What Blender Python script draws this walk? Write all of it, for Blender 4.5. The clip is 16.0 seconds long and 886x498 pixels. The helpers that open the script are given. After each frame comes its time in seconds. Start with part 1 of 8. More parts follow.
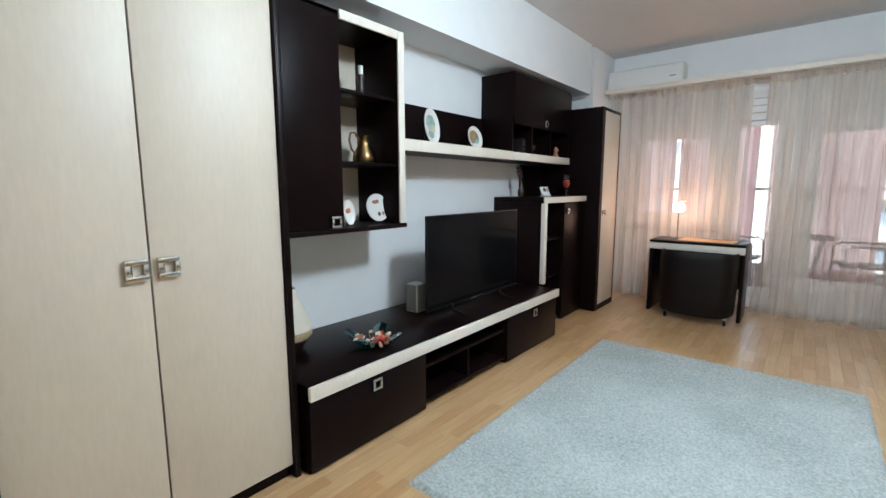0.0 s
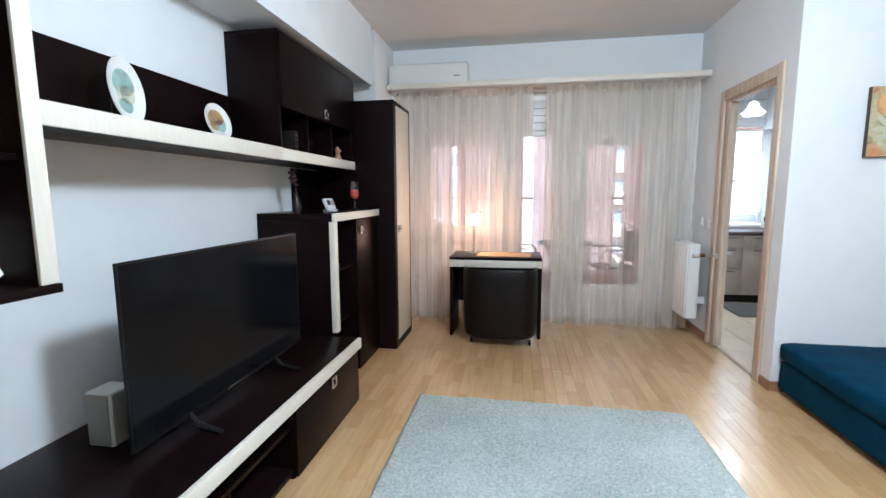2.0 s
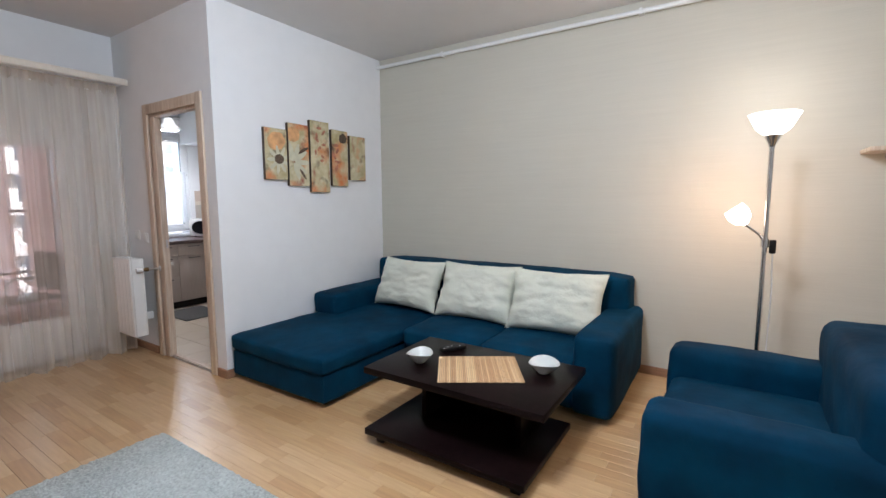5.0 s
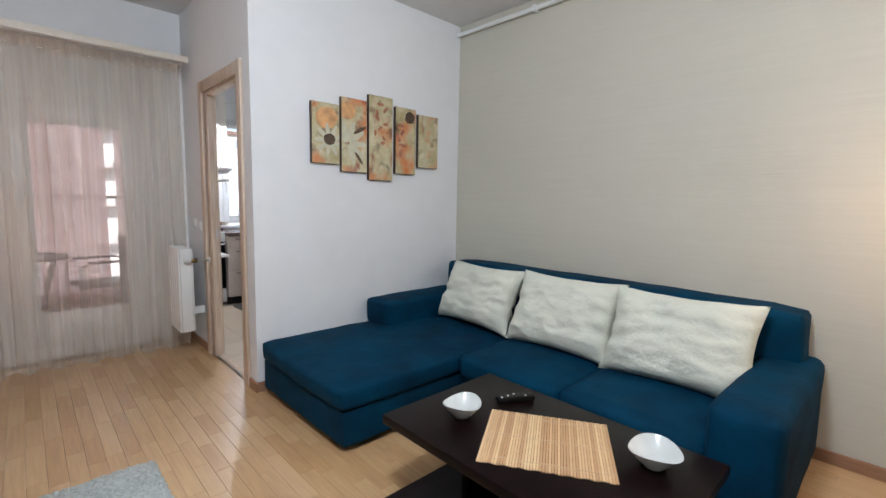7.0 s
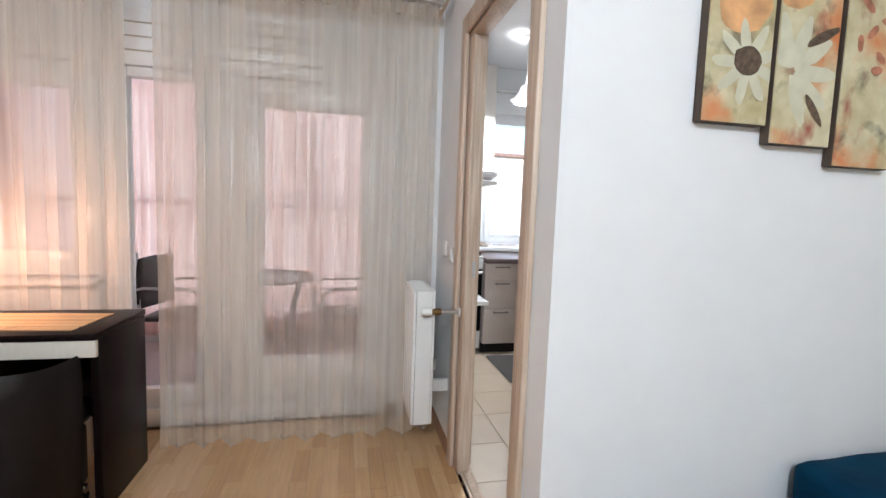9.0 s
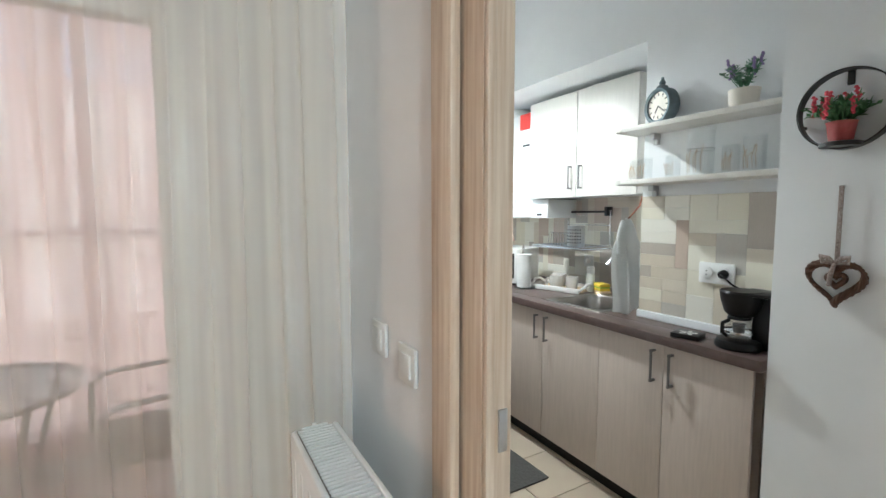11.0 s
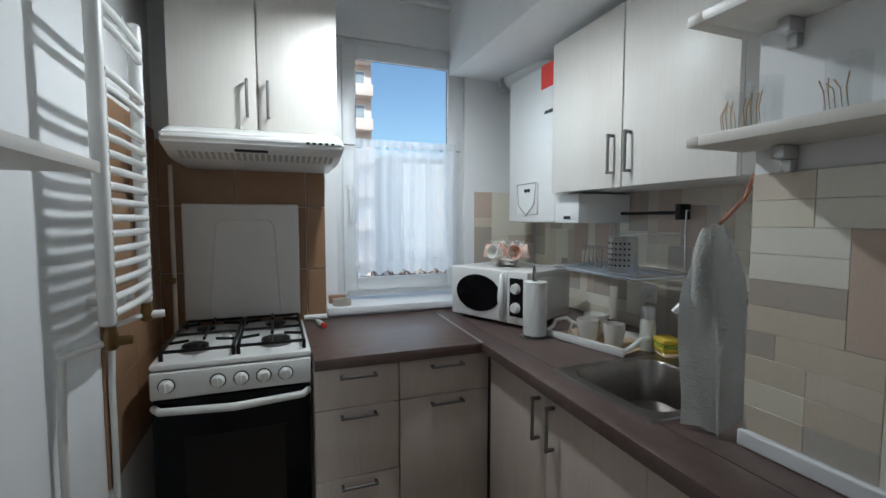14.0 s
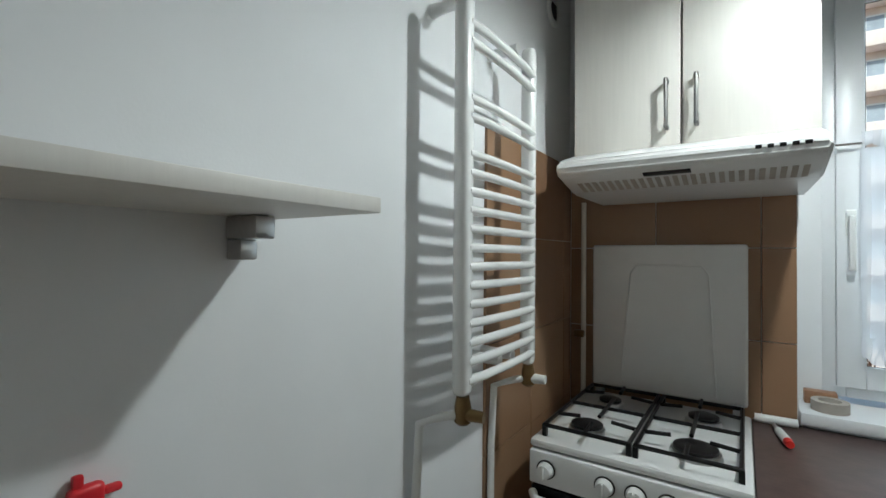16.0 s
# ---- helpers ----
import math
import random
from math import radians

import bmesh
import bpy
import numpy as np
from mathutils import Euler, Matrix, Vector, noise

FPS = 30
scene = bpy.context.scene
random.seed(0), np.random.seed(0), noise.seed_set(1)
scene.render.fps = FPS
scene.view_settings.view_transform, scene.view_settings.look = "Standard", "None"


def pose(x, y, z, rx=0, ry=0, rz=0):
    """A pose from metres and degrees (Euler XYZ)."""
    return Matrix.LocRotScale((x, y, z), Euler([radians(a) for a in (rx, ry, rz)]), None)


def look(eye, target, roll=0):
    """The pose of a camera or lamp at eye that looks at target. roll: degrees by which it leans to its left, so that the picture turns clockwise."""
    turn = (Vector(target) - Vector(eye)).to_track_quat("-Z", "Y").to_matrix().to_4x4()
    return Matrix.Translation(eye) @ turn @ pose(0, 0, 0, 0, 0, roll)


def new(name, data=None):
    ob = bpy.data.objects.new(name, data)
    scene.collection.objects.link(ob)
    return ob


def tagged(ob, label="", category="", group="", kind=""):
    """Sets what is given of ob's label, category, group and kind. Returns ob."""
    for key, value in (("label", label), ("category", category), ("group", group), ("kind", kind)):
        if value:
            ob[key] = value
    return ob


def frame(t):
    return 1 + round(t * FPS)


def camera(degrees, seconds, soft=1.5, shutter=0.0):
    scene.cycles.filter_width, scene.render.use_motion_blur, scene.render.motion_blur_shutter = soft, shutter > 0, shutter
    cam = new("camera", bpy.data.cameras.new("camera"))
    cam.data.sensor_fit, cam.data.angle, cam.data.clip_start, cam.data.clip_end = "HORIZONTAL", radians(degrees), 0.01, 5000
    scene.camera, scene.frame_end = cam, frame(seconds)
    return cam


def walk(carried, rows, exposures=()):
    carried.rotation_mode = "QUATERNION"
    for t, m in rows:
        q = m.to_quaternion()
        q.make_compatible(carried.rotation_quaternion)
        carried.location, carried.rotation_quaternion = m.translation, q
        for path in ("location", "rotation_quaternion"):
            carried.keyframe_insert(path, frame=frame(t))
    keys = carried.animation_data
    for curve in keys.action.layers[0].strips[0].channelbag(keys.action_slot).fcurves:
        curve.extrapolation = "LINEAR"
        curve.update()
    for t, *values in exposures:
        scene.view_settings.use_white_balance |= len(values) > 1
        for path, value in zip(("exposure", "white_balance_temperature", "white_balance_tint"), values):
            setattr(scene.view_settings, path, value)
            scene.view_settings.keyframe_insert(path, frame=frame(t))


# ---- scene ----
cam = camera(90.0, 16.0)
PATH = [
    (0, (0.599, 0.68, 1.26), (-0.659, 2.21, 0.986), -0.1),
    (0.5, (0.568, 0.946, 1.26), (-0.629, 2.526, 0.99), -0.3),
    (1, (0.418, 1.184, 1.268), (-0.612, 2.878, 1.005), -0.0),
    (1.5, (0.155, 1.38, 1.281), (-0.575, 3.224, 1.024), -0.2),
    (2, (-0.016, 1.588, 1.291), (-0.35, 3.545, 1.047), -0.2),
    (2.5, (-0.143, 1.761, 1.312), (-0.022, 3.744, 1.083), -0.3),
    (3, (-0.232, 1.741, 1.327), (0.355, 3.642, 1.118), -0.5),
    (3.5, (-0.264, 1.66, 1.367), (0.752, 3.37, 1.153), -0.6),
    (4, (-0.22, 1.615, 1.361), (1.132, 3.072, 1.144), -0.6),
    (4.5, (-0.21, 1.575, 1.343), (1.383, 2.765, 1.127), -0.3),
    (4.7, (-0.204, 1.569, 1.34), (1.463, 2.652, 1.12), -0.2),
    (6.8, (0.449, 1.808, 1.287), (1.97, 3.087, 1.06), 1.7),
    (7, (0.584, 1.867, 1.268), (1.954, 3.307, 1.05), 1.1),
    (7.5, (0.836, 2.135, 1.292), (1.819, 3.861, 1.058), 1.7),
    (8, (1.043, 2.563, 1.242), (1.597, 4.474, 1.038), 1.7),
    (8.2, (1.085, 2.807, 1.206), (1.499, 4.756, 1.033), 2.2),
    (10.4, (1.127, 4.659, 1.319), (1.793, 6.536, 1.128), -0.6),
    (10.6, (1.167, 4.795, 1.308), (1.955, 6.625, 1.135), -0.3),
    (11.2, (1.277, 5.094, 1.336), (2.355, 6.772, 1.183), -0.2),
    (11.8, (1.442, 5.212, 1.331), (2.699, 6.762, 1.204), 0.0),
    (12.4, (1.68, 5.327, 1.321), (2.98, 6.842, 1.196), 0.3),
    (13, (1.827, 5.458, 1.306), (3.036, 7.045, 1.168), 0.2),
    (13.5, (1.999, 5.571, 1.31), (3.002, 7.295, 1.171), 0.1),
    (14, (2.174, 5.719, 1.321), (2.879, 7.586, 1.188), 0.0),
    (14.5, (2.236, 5.916, 1.324), (2.579, 7.883, 1.219), 0.1),
    (15, (2.272, 6.096, 1.352), (2.16, 8.092, 1.286), 0.2),
    (15.5, (2.281, 6.158, 1.354), (1.663, 8.06, 1.331), 0.4),
    (16, (2.264, 6.202, 1.347), (1.14, 7.856, 1.376), 0.5),
]
walk(cam, [(t, look(e, a, r)) for t, e, a, r in PATH],
     [(0, 0.92, 5600, 2), (2.0, 1.25, 5450, 3), (3.5, 1.28, 5800, 8), (4.5, 0.7, 5850, 12), (7, 0.72, 5950, 10), (8, 1.0, 6000, 12), (10.5, 1.22, 5850, 0), (11.5, 1.32, 5850, -1), (12.5, 0.85, 5350, -2), (13.5, -0.05, 5600, 0), (14.5, -0.25, 5850, 3), (15.5, -0.1, 5850, 0), (16, -0.17, 5900, -2)])

# ---- world, sun, lamps ----
world = bpy.data.worlds.new("sky")
scene.world = world
world.use_nodes = True
wn = world.node_tree.nodes
sky = wn.new("ShaderNodeTexSky")
sky.sky_type, sky.sun_disc = "NISHITA", False
sky.sun_elevation, sky.sun_rotation = radians(36), radians(205)
wn["Background"].inputs["Strength"].default_value = 0.15
world.node_tree.links.new(sky.outputs[0], wn["Background"].inputs["Color"])
sun = new("sun", bpy.data.lights.new("sun", "SUN"))
sun.data.energy, sun.data.angle, sun.data.color = 5.0, radians(0.5), (1.0, 0.93, 0.84)
sun.matrix_world = look((0, 0, 30), (0.42 * 30 * 1.3, 0.9 * 30 * 1.5, 0))


def lamp_light(name, kind, where, watts, colour, size=0.1, target=None):
    data = bpy.data.lights.new(name, kind)
    data.energy, data.color = watts, colour
    if kind == "AREA":
        data.shape, data.size = "DISK", size
    else:
        data.shadow_soft_size = size
    ob = new(name, data)
    ob.matrix_world = look(where, target) if target else Matrix.Translation(where)
    return ob


def window_light(name, x0, x1, z0, z1, y, watts, colour):
    data = bpy.data.lights.new(name, "AREA")
    data.shape, data.size, data.size_y, data.energy, data.color = "RECTANGLE", x1 - x0, z1 - z0, watts, colour
    ob = new(name, data)
    ob.matrix_world = look(((x0 + x1) / 2, y, (z0 + z1) / 2), ((x0 + x1) / 2, y - 1, (z0 + z1) / 2))
    return ob


WARM, WHITE, DAY = (1.0, 0.62, 0.36), (1.0, 0.93, 0.86), (0.86, 0.93, 1.0)
lamp_light("living_ceiling_light", "POINT", (0.75, 2.35, 2.50), 78, (0.90, 0.96, 1.0), 0.16)
lamp_light("uplighter_light", "POINT", (3.02, 1.40, 1.85), 2.2, (1.0, 0.9, 0.76), 0.08)
lamp_light("reading_light", "POINT", (3.02, 1.56, 1.27), 3.6, WARM, 0.05)
lamp_light("desk_lamp_light", "POINT", (-0.43, 5.74, 1.05), 4.5, (1.0, 0.48, 0.30), 0.05)
lamp_light("kitchen_pendant_light", "POINT", (2.55, 7.20, 2.20), 40, (1.0, 0.98, 0.97), 0.03)
window_light("kitchen_window_light", 2.58, 3.08, 1.0, 2.14, 8.16, 2.2, DAY)
window_light("balcony_window_light", -1.55, 1.5, 0.3, 2.37, 8.12, 12, (1.0, 0.95, 0.9))


# ---- materials ----
def mat(name, colour, rough=0.5, metal=0.0, spread=0.08, grain=18.0, bump=0.0, bump_scale=60.0, stretch=(1, 1, 1), second=None,
        emit=0.0, coat=0.0, specular=0.5):
    """A material with two scales of variation and a fine relief."""
    m = bpy.data.materials.new(name)
    m.use_nodes = True
    n, link = m.node_tree.nodes, m.node_tree.links.new
    b = n["Principled BSDF"]
    b.inputs["Roughness"].default_value, b.inputs["Metallic"].default_value = rough, metal
    b.inputs["Coat Weight"].default_value, b.inputs["Specular IOR Level"].default_value = coat, specular
    co = n.new("ShaderNodeTexCoord")
    mp = n.new("ShaderNodeMapping")
    mp.inputs["Scale"].default_value = stretch
    link(co.outputs["Object"], mp.inputs["Vector"])
    fine, wide, mix, ramp = n.new("ShaderNodeTexNoise"), n.new("ShaderNodeTexNoise"), n.new("ShaderNodeMix"), n.new("ShaderNodeMix")
    fine.inputs["Scale"].default_value, fine.inputs["Detail"].default_value = grain, 5
    wide.inputs["Scale"].default_value, wide.inputs["Detail"].default_value = 1.7, 3
    link(mp.outputs[0], fine.inputs["Vector"]), link(mp.outputs[0], wide.inputs["Vector"])
    mix.inputs["Factor"].default_value = 0.35
    link(fine.outputs["Fac"], mix.inputs["A"]), link(wide.outputs["Fac"], mix.inputs["B"])
    ramp.data_type = "RGBA"
    other = second or tuple(min(1, c * (1 + spread)) for c in colour)
    base = colour if second else tuple(c * (1 - spread) for c in colour)
    ramp.inputs["A"].default_value, ramp.inputs["B"].default_value = (*base, 1), (*other, 1)
    sharpen = n.new("ShaderNodeMapRange")
    sharpen.inputs["From Min"].default_value, sharpen.inputs["From Max"].default_value = 0.33, 0.67
    link(mix.outputs["Result"], sharpen.inputs["Value"]), link(sharpen.outputs[0], ramp.inputs["Factor"])
    link(ramp.outputs["Result"], b.inputs["Base Color"])
    if emit:
        b.inputs["Emission Strength"].default_value = emit
        b.inputs["Emission Color"].default_value = (*colour, 1)
    if bump:
        tex, bm_ = n.new("ShaderNodeTexNoise"), n.new("ShaderNodeBump")
        tex.inputs["Scale"].default_value, tex.inputs["Detail"].default_value = bump_scale, 4
        link(mp.outputs[0], tex.inputs["Vector"]), link(tex.outputs["Fac"], bm_.inputs["Height"])
        bm_.inputs["Strength"].default_value, bm_.inputs["Distance"].default_value = bump, 0.01
        link(bm_.outputs[0], b.inputs["Normal"])
    return m


def glass_mat(name, tint=(1, 1, 1), rough=0.0):
    m = bpy.data.materials.new(name)
    m.use_nodes = True
    b = m.node_tree.nodes["Principled BSDF"]
    b.inputs["Base Color"].default_value, b.inputs["Roughness"].default_value = (*tint, 1), rough
    b.inputs["Transmission Weight"].default_value, b.inputs["IOR"].default_value = 1.0, 1.45
    return m


def pane_mat(name, tint=(0.97, 0.99, 1.0), gloss=0.03, blur=0.02):
    """Thin clear glass: see-through with a weak mirror."""
    m = bpy.data.materials.new(name)
    m.use_nodes = True
    n, link = m.node_tree.nodes, m.node_tree.links.new
    clear, shine, mix = n.new("ShaderNodeBsdfTransparent"), n.new("ShaderNodeBsdfGlossy"), n.new("ShaderNodeMixShader")
    clear.inputs[0].default_value, shine.inputs["Roughness"].default_value = (*tint, 1), blur
    mix.inputs[0].default_value = gloss
    link(clear.outputs[0], mix.inputs[1]), link(shine.outputs[0], mix.inputs[2])
    link(mix.outputs[0], n["Material Output"].inputs[0])
    return m


def sheer_mat(name, colour, clear_share, weave=900.0):
    """Sheer cloth: part see-through, part scattering, with a fine thread pattern."""
    m = bpy.data.materials.new(name)
    m.use_nodes = True
    n, link = m.node_tree.nodes, m.node_tree.links.new
    clear, back, front = n.new("ShaderNodeBsdfTransparent"), n.new("ShaderNodeBsdfTranslucent"), n.new("ShaderNodeBsdfDiffuse")
    cloth, mix = n.new("ShaderNodeMixShader"), n.new("ShaderNodeMixShader")
    back.inputs[0].default_value = front.inputs[0].default_value = (*colour, 1)
    cloth.inputs[0].default_value = 0.5
    link(back.outputs[0], cloth.inputs[1]), link(front.outputs[0], cloth.inputs[2])
    tex, rng, co = n.new("ShaderNodeTexNoise"), n.new("ShaderNodeMapRange"), n.new("ShaderNodeTexCoord")
    mp = n.new("ShaderNodeMapping")
    mp.inputs["Scale"].default_value = (3.2, 3.2, 0.12)
    tex.inputs["Scale"].default_value = 6
    link(co.outputs["Object"], mp.inputs[0]), link(mp.outputs[0], tex.inputs["Vector"])
    rng.inputs["To Min"].default_value, rng.inputs["To Max"].default_value = 1 - clear_share - 0.22, 1 - clear_share + 0.22
    link(tex.outputs["Fac"], rng.inputs["Value"]), link(rng.outputs[0], mix.inputs[0])
    link(clear.outputs[0], mix.inputs[1]), link(cloth.outputs[0], mix.inputs[2])
    link(mix.outputs[0], n["Material Output"].inputs[0])
    return m


def glow_mat(name, colour, strength):
    m = bpy.data.materials.new(name)
    m.use_nodes = True
    b = m.node_tree.nodes["Principled BSDF"]
    b.inputs["Base Color"].default_value = (0.9, 0.88, 0.84, 1)
    b.inputs["Roughness"].default_value = 0.3
    b.inputs["Emission Color"].default_value, b.inputs["Emission Strength"].default_value = (*colour, 1), strength
    return m


def random_mat(name, colours, rough=0.4, grain=30.0, stretch=(1, 1, 1), bump=0.15, coat=0.0):
    """Pieces of one surface: each takes its own tone from the row of colours, with grain along the piece."""
    m = mat(name, colours[0], rough, grain=grain, stretch=stretch, bump=bump, coat=coat)
    n, link = m.node_tree.nodes, m.node_tree.links.new
    info, ramp, blend = n.new("ShaderNodeObjectInfo"), n.new("ShaderNodeValToRGB"), n.new("ShaderNodeMix")
    ramp.color_ramp.interpolation = "CONSTANT"
    while len(ramp.color_ramp.elements) < len(colours):
        ramp.color_ramp.elements.new(0.5)
    for i, c in enumerate(colours):
        ramp.color_ramp.elements[i].position = i / len(colours)
        ramp.color_ramp.elements[i].color = (*c, 1)
    link(info.outputs["Random"], ramp.inputs[0])
    old = n["Principled BSDF"].inputs["Base Color"].links[0].from_socket
    blend.data_type, blend.blend_type = "RGBA", "OVERLAY"
    blend.inputs["Factor"].default_value = 0.55
    link(ramp.outputs[0], blend.inputs["A"]), link(old, blend.inputs["B"])
    link(blend.outputs["Result"], n["Principled BSDF"].inputs["Base Color"])
    return m


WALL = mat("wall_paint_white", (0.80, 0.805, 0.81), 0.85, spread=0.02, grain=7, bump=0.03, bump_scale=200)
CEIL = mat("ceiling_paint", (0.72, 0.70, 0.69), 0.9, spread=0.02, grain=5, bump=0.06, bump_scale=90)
BEIGE = mat("beige_striped_wallpaper", (0.55, 0.52, 0.44), 0.8, spread=0.035, grain=9, stretch=(1, 0.35, 22), bump=0.15, bump_scale=14)
WENGE = mat("dark_wenge_laminate", (0.0065, 0.003, 0.003), 0.33, grain=9, spread=0.4, stretch=(3, 3, 22), bump=0.04, bump_scale=40, specular=0.09)
CREAM = mat("cream_laminate", (0.60, 0.53, 0.43), 0.45, grain=16, spread=0.04, stretch=(5, 5, 1), bump=0.03)
CREAM_EDGE = mat("cream_edge_band", (0.74, 0.68, 0.59), 0.5, grain=16, spread=0.04, stretch=(5, 5, 1), bump=0.03)
CHROME = mat("brushed_chrome", (0.62, 0.61, 0.6), 0.22, 1.0, spread=0.04, grain=60)
# dark handle steel whose colour also holds the dim reflections on the bars
HANDLE = mat("dark_steel_dim_reflections", (0.20, 0.19, 0.185), 0.35, 1.0, spread=0.06, grain=80)
STEEL = mat("stainless_steel", (0.55, 0.55, 0.55), 0.28, 1.0, spread=0.05, grain=80, bump=0.02)
DARKSTEEL = mat("dark_steel", (0.05, 0.048, 0.046), 0.4, 0.8, spread=0.1)
SCREEN = mat("tv_screen_glass", (0.005, 0.005, 0.006), 0.12, spread=0.05, specular=0.15)
BLACK = mat("black_plastic", (0.010, 0.009, 0.009), 0.35, spread=0.15, bump=0.05, specular=0.2)
LEATHER = mat("black_leatherette", (0.010, 0.006, 0.006), 0.4, spread=0.2, bump=0.2, bump_scale=260)
VELVET = mat("petrol_blue_velour", (0.0, 0.017, 0.040), 0.8, spread=0.0, second=(0.0, 0.040, 0.085), grain=5, bump=0.6, bump_scale=9, specular=0.12)
VELVET.node_tree.nodes["Principled BSDF"].inputs["Sheen Weight"].default_value = 0.0
PILLOW = mat("pale_green_plush", (0.66, 0.67, 0.57), 0.95, spread=0.05, grain=9, bump=0.45, bump_scale=60)
RUG = mat("pale_shag_pile", (0.58, 0.62, 0.60), 1.0, second=(0.30, 0.33, 0.32), grain=75, bump=0.9, bump_scale=90)
OAKFRAME = mat("pale_oak_door_frame", (0.46, 0.32, 0.22), 0.45, grain=10, second=(0.72, 0.61, 0.49), stretch=(9, 9, 0.35), bump=0.08, bump_scale=30)
SKIRT = mat("brown_wood_skirting", (0.30, 0.16, 0.09), 0.4, grain=12, spread=0.15, stretch=(1, 1, 9))
PVC = mat("white_pvc", (0.80, 0.81, 0.82), 0.3, spread=0.015)
ENAMEL = mat("white_enamel", (0.80, 0.80, 0.78), 0.25, spread=0.015, coat=0.2)
PLASTIC = mat("white_plastic", (0.78, 0.78, 0.76), 0.4, spread=0.02)
KITCHEN = mat("pale_kitchen_laminate", (0.52, 0.445, 0.39), 0.42, grain=14, spread=0.07, stretch=(8, 8, 0.6), bump=0.02)
KITCHEN_UP = mat("white_kitchen_laminate", (0.70, 0.67, 0.62), 0.42, grain=14, spread=0.03, stretch=(8, 8, 0.6), bump=0.02)
WORKTOP = mat("brown_stone_worktop", (0.105, 0.070, 0.062), 0.34, grain=26, spread=0.22, bump=0.03, bump_scale=80)
CERAMIC = mat("white_glazed_ceramic", (0.80, 0.78, 0.74), 0.15, spread=0.02, coat=0.3)
FROSTED = mat("frosted_white_glass", (0.58, 0.60, 0.58), 0.2, spread=0.04, coat=0.3)
SHEER = sheer_mat("sheer_voile", (0.82, 0.74, 0.64), 0.55)
LACE = sheer_mat("white_lace", (0.86, 0.87, 0.90), 0.26)
PINK = sheer_mat("pink_balcony_cloth", (0.82, 0.55, 0.49), 0.06)
PANE = pane_mat("window_pane", gloss=0.008, blur=0.3)
GLASS = pane_mat("thin_drinking_glass", (0.985, 0.99, 0.99), 0.06)
BRICKTILE = mat("brown_wall_tile", (0.27, 0.165, 0.105), 0.35, grain=5, second=(0.40, 0.27, 0.175), bump=0.05)
GROUT = mat("grey_grout", (0.42, 0.38, 0.33), 0.9, spread=0.1)
TOWELS = mat("white_cotton", (0.78, 0.78, 0.76), 0.95, spread=0.03, bump=0.5, bump_scale=160)
STRAW = mat("woven_straw", (0.55, 0.40, 0.25), 0.8, second=(0.68, 0.53, 0.36), grain=20, stretch=(60, 2, 1), bump=0.3)
WICKER = mat("brown_wicker", (0.10, 0.045, 0.025), 0.6, spread=0.3, grain=70, bump=0.3)
RED = mat("red_glaze", (0.55, 0.025, 0.02), 0.3, spread=0.1)
GREEN = mat("leaf_green", (0.07, 0.19, 0.07), 0.6, spread=0.35, grain=40)
GREENC = mat("leaf_green_blue", (0.08, 0.19, 0.10), 0.6, spread=0.35, grain=40)
PURPLE = mat("lavender_blossom", (0.27, 0.20, 0.38), 0.7, spread=0.2, grain=60)
BRASS = mat("aged_brass", (0.20, 0.13, 0.06), 0.32, 1.0, spread=0.3, grain=14, bump=0.05)


# ---- mesh helpers ----
PLACE = {}
ROOM = {"x": 0.0, "y": 0.0, "z": 0.0}   # where the room that is being built stands; its floor stays at zero


def stand(co):
    return Vector((co[0] + ROOM["x"], co[1] + ROOM["y"], co[2] + ROOM["z"] * min(1.0, max(0.0, co[2] / 0.85))))



def thing(name, label, category, at, group="", kind=""):
    """An Empty at a thing's base, whose parts are meshes in world places."""
    ob = new(name)
    ob.empty_display_size = 0.05
    ob.location = stand(at)
    PLACE[ob] = stand(at)
    return tagged(ob, label, category, group, kind)


def smooth(me, angle=40):
    for p in me.polygons:
        p.use_smooth = True
    me.set_sharp_from_angle(angle=radians(angle))


def part(name, bm, material, parent=None, label="", rounded=True):
    """One bmesh as one mesh object, under a thing or a part."""
    me = bpy.data.meshes.new(name)
    for v in bm.verts:
        v.co = stand(v.co)
    bm.normal_update()
    bm.to_mesh(me)
    bm.free()
    me.materials.append(material)
    if rounded:
        smooth(me)
    ob = new(name, me)
    if parent:
        ob.parent = parent
        ob.matrix_parent_inverse = Matrix.Translation(-PLACE.get(parent, Vector()))
    if label:
        ob["label"] = label
    return ob


def structure(name, bm, material, label, category, rounded=False):
    return tagged(part(name, bm, material, None, rounded=rounded), label, category, kind="structure")


def box(x0, x1, y0, y1, z0, z1, bevel=0.0, segments=2, bm=None):
    out = bm or bmesh.new()
    made = bmesh.ops.create_cube(out, size=1.0, matrix=Matrix.LocRotScale(
        ((x0 + x1) / 2, (y0 + y1) / 2, (z0 + z1) / 2), None, (x1 - x0, y1 - y0, z1 - z0)))
    if bevel:
        edges = list({e for v in made["verts"] for e in v.link_edges})
        bmesh.ops.bevel(out, geom=edges, offset=bevel, segments=segments, profile=0.5, affect="EDGES", clamp_overlap=True)
    return out


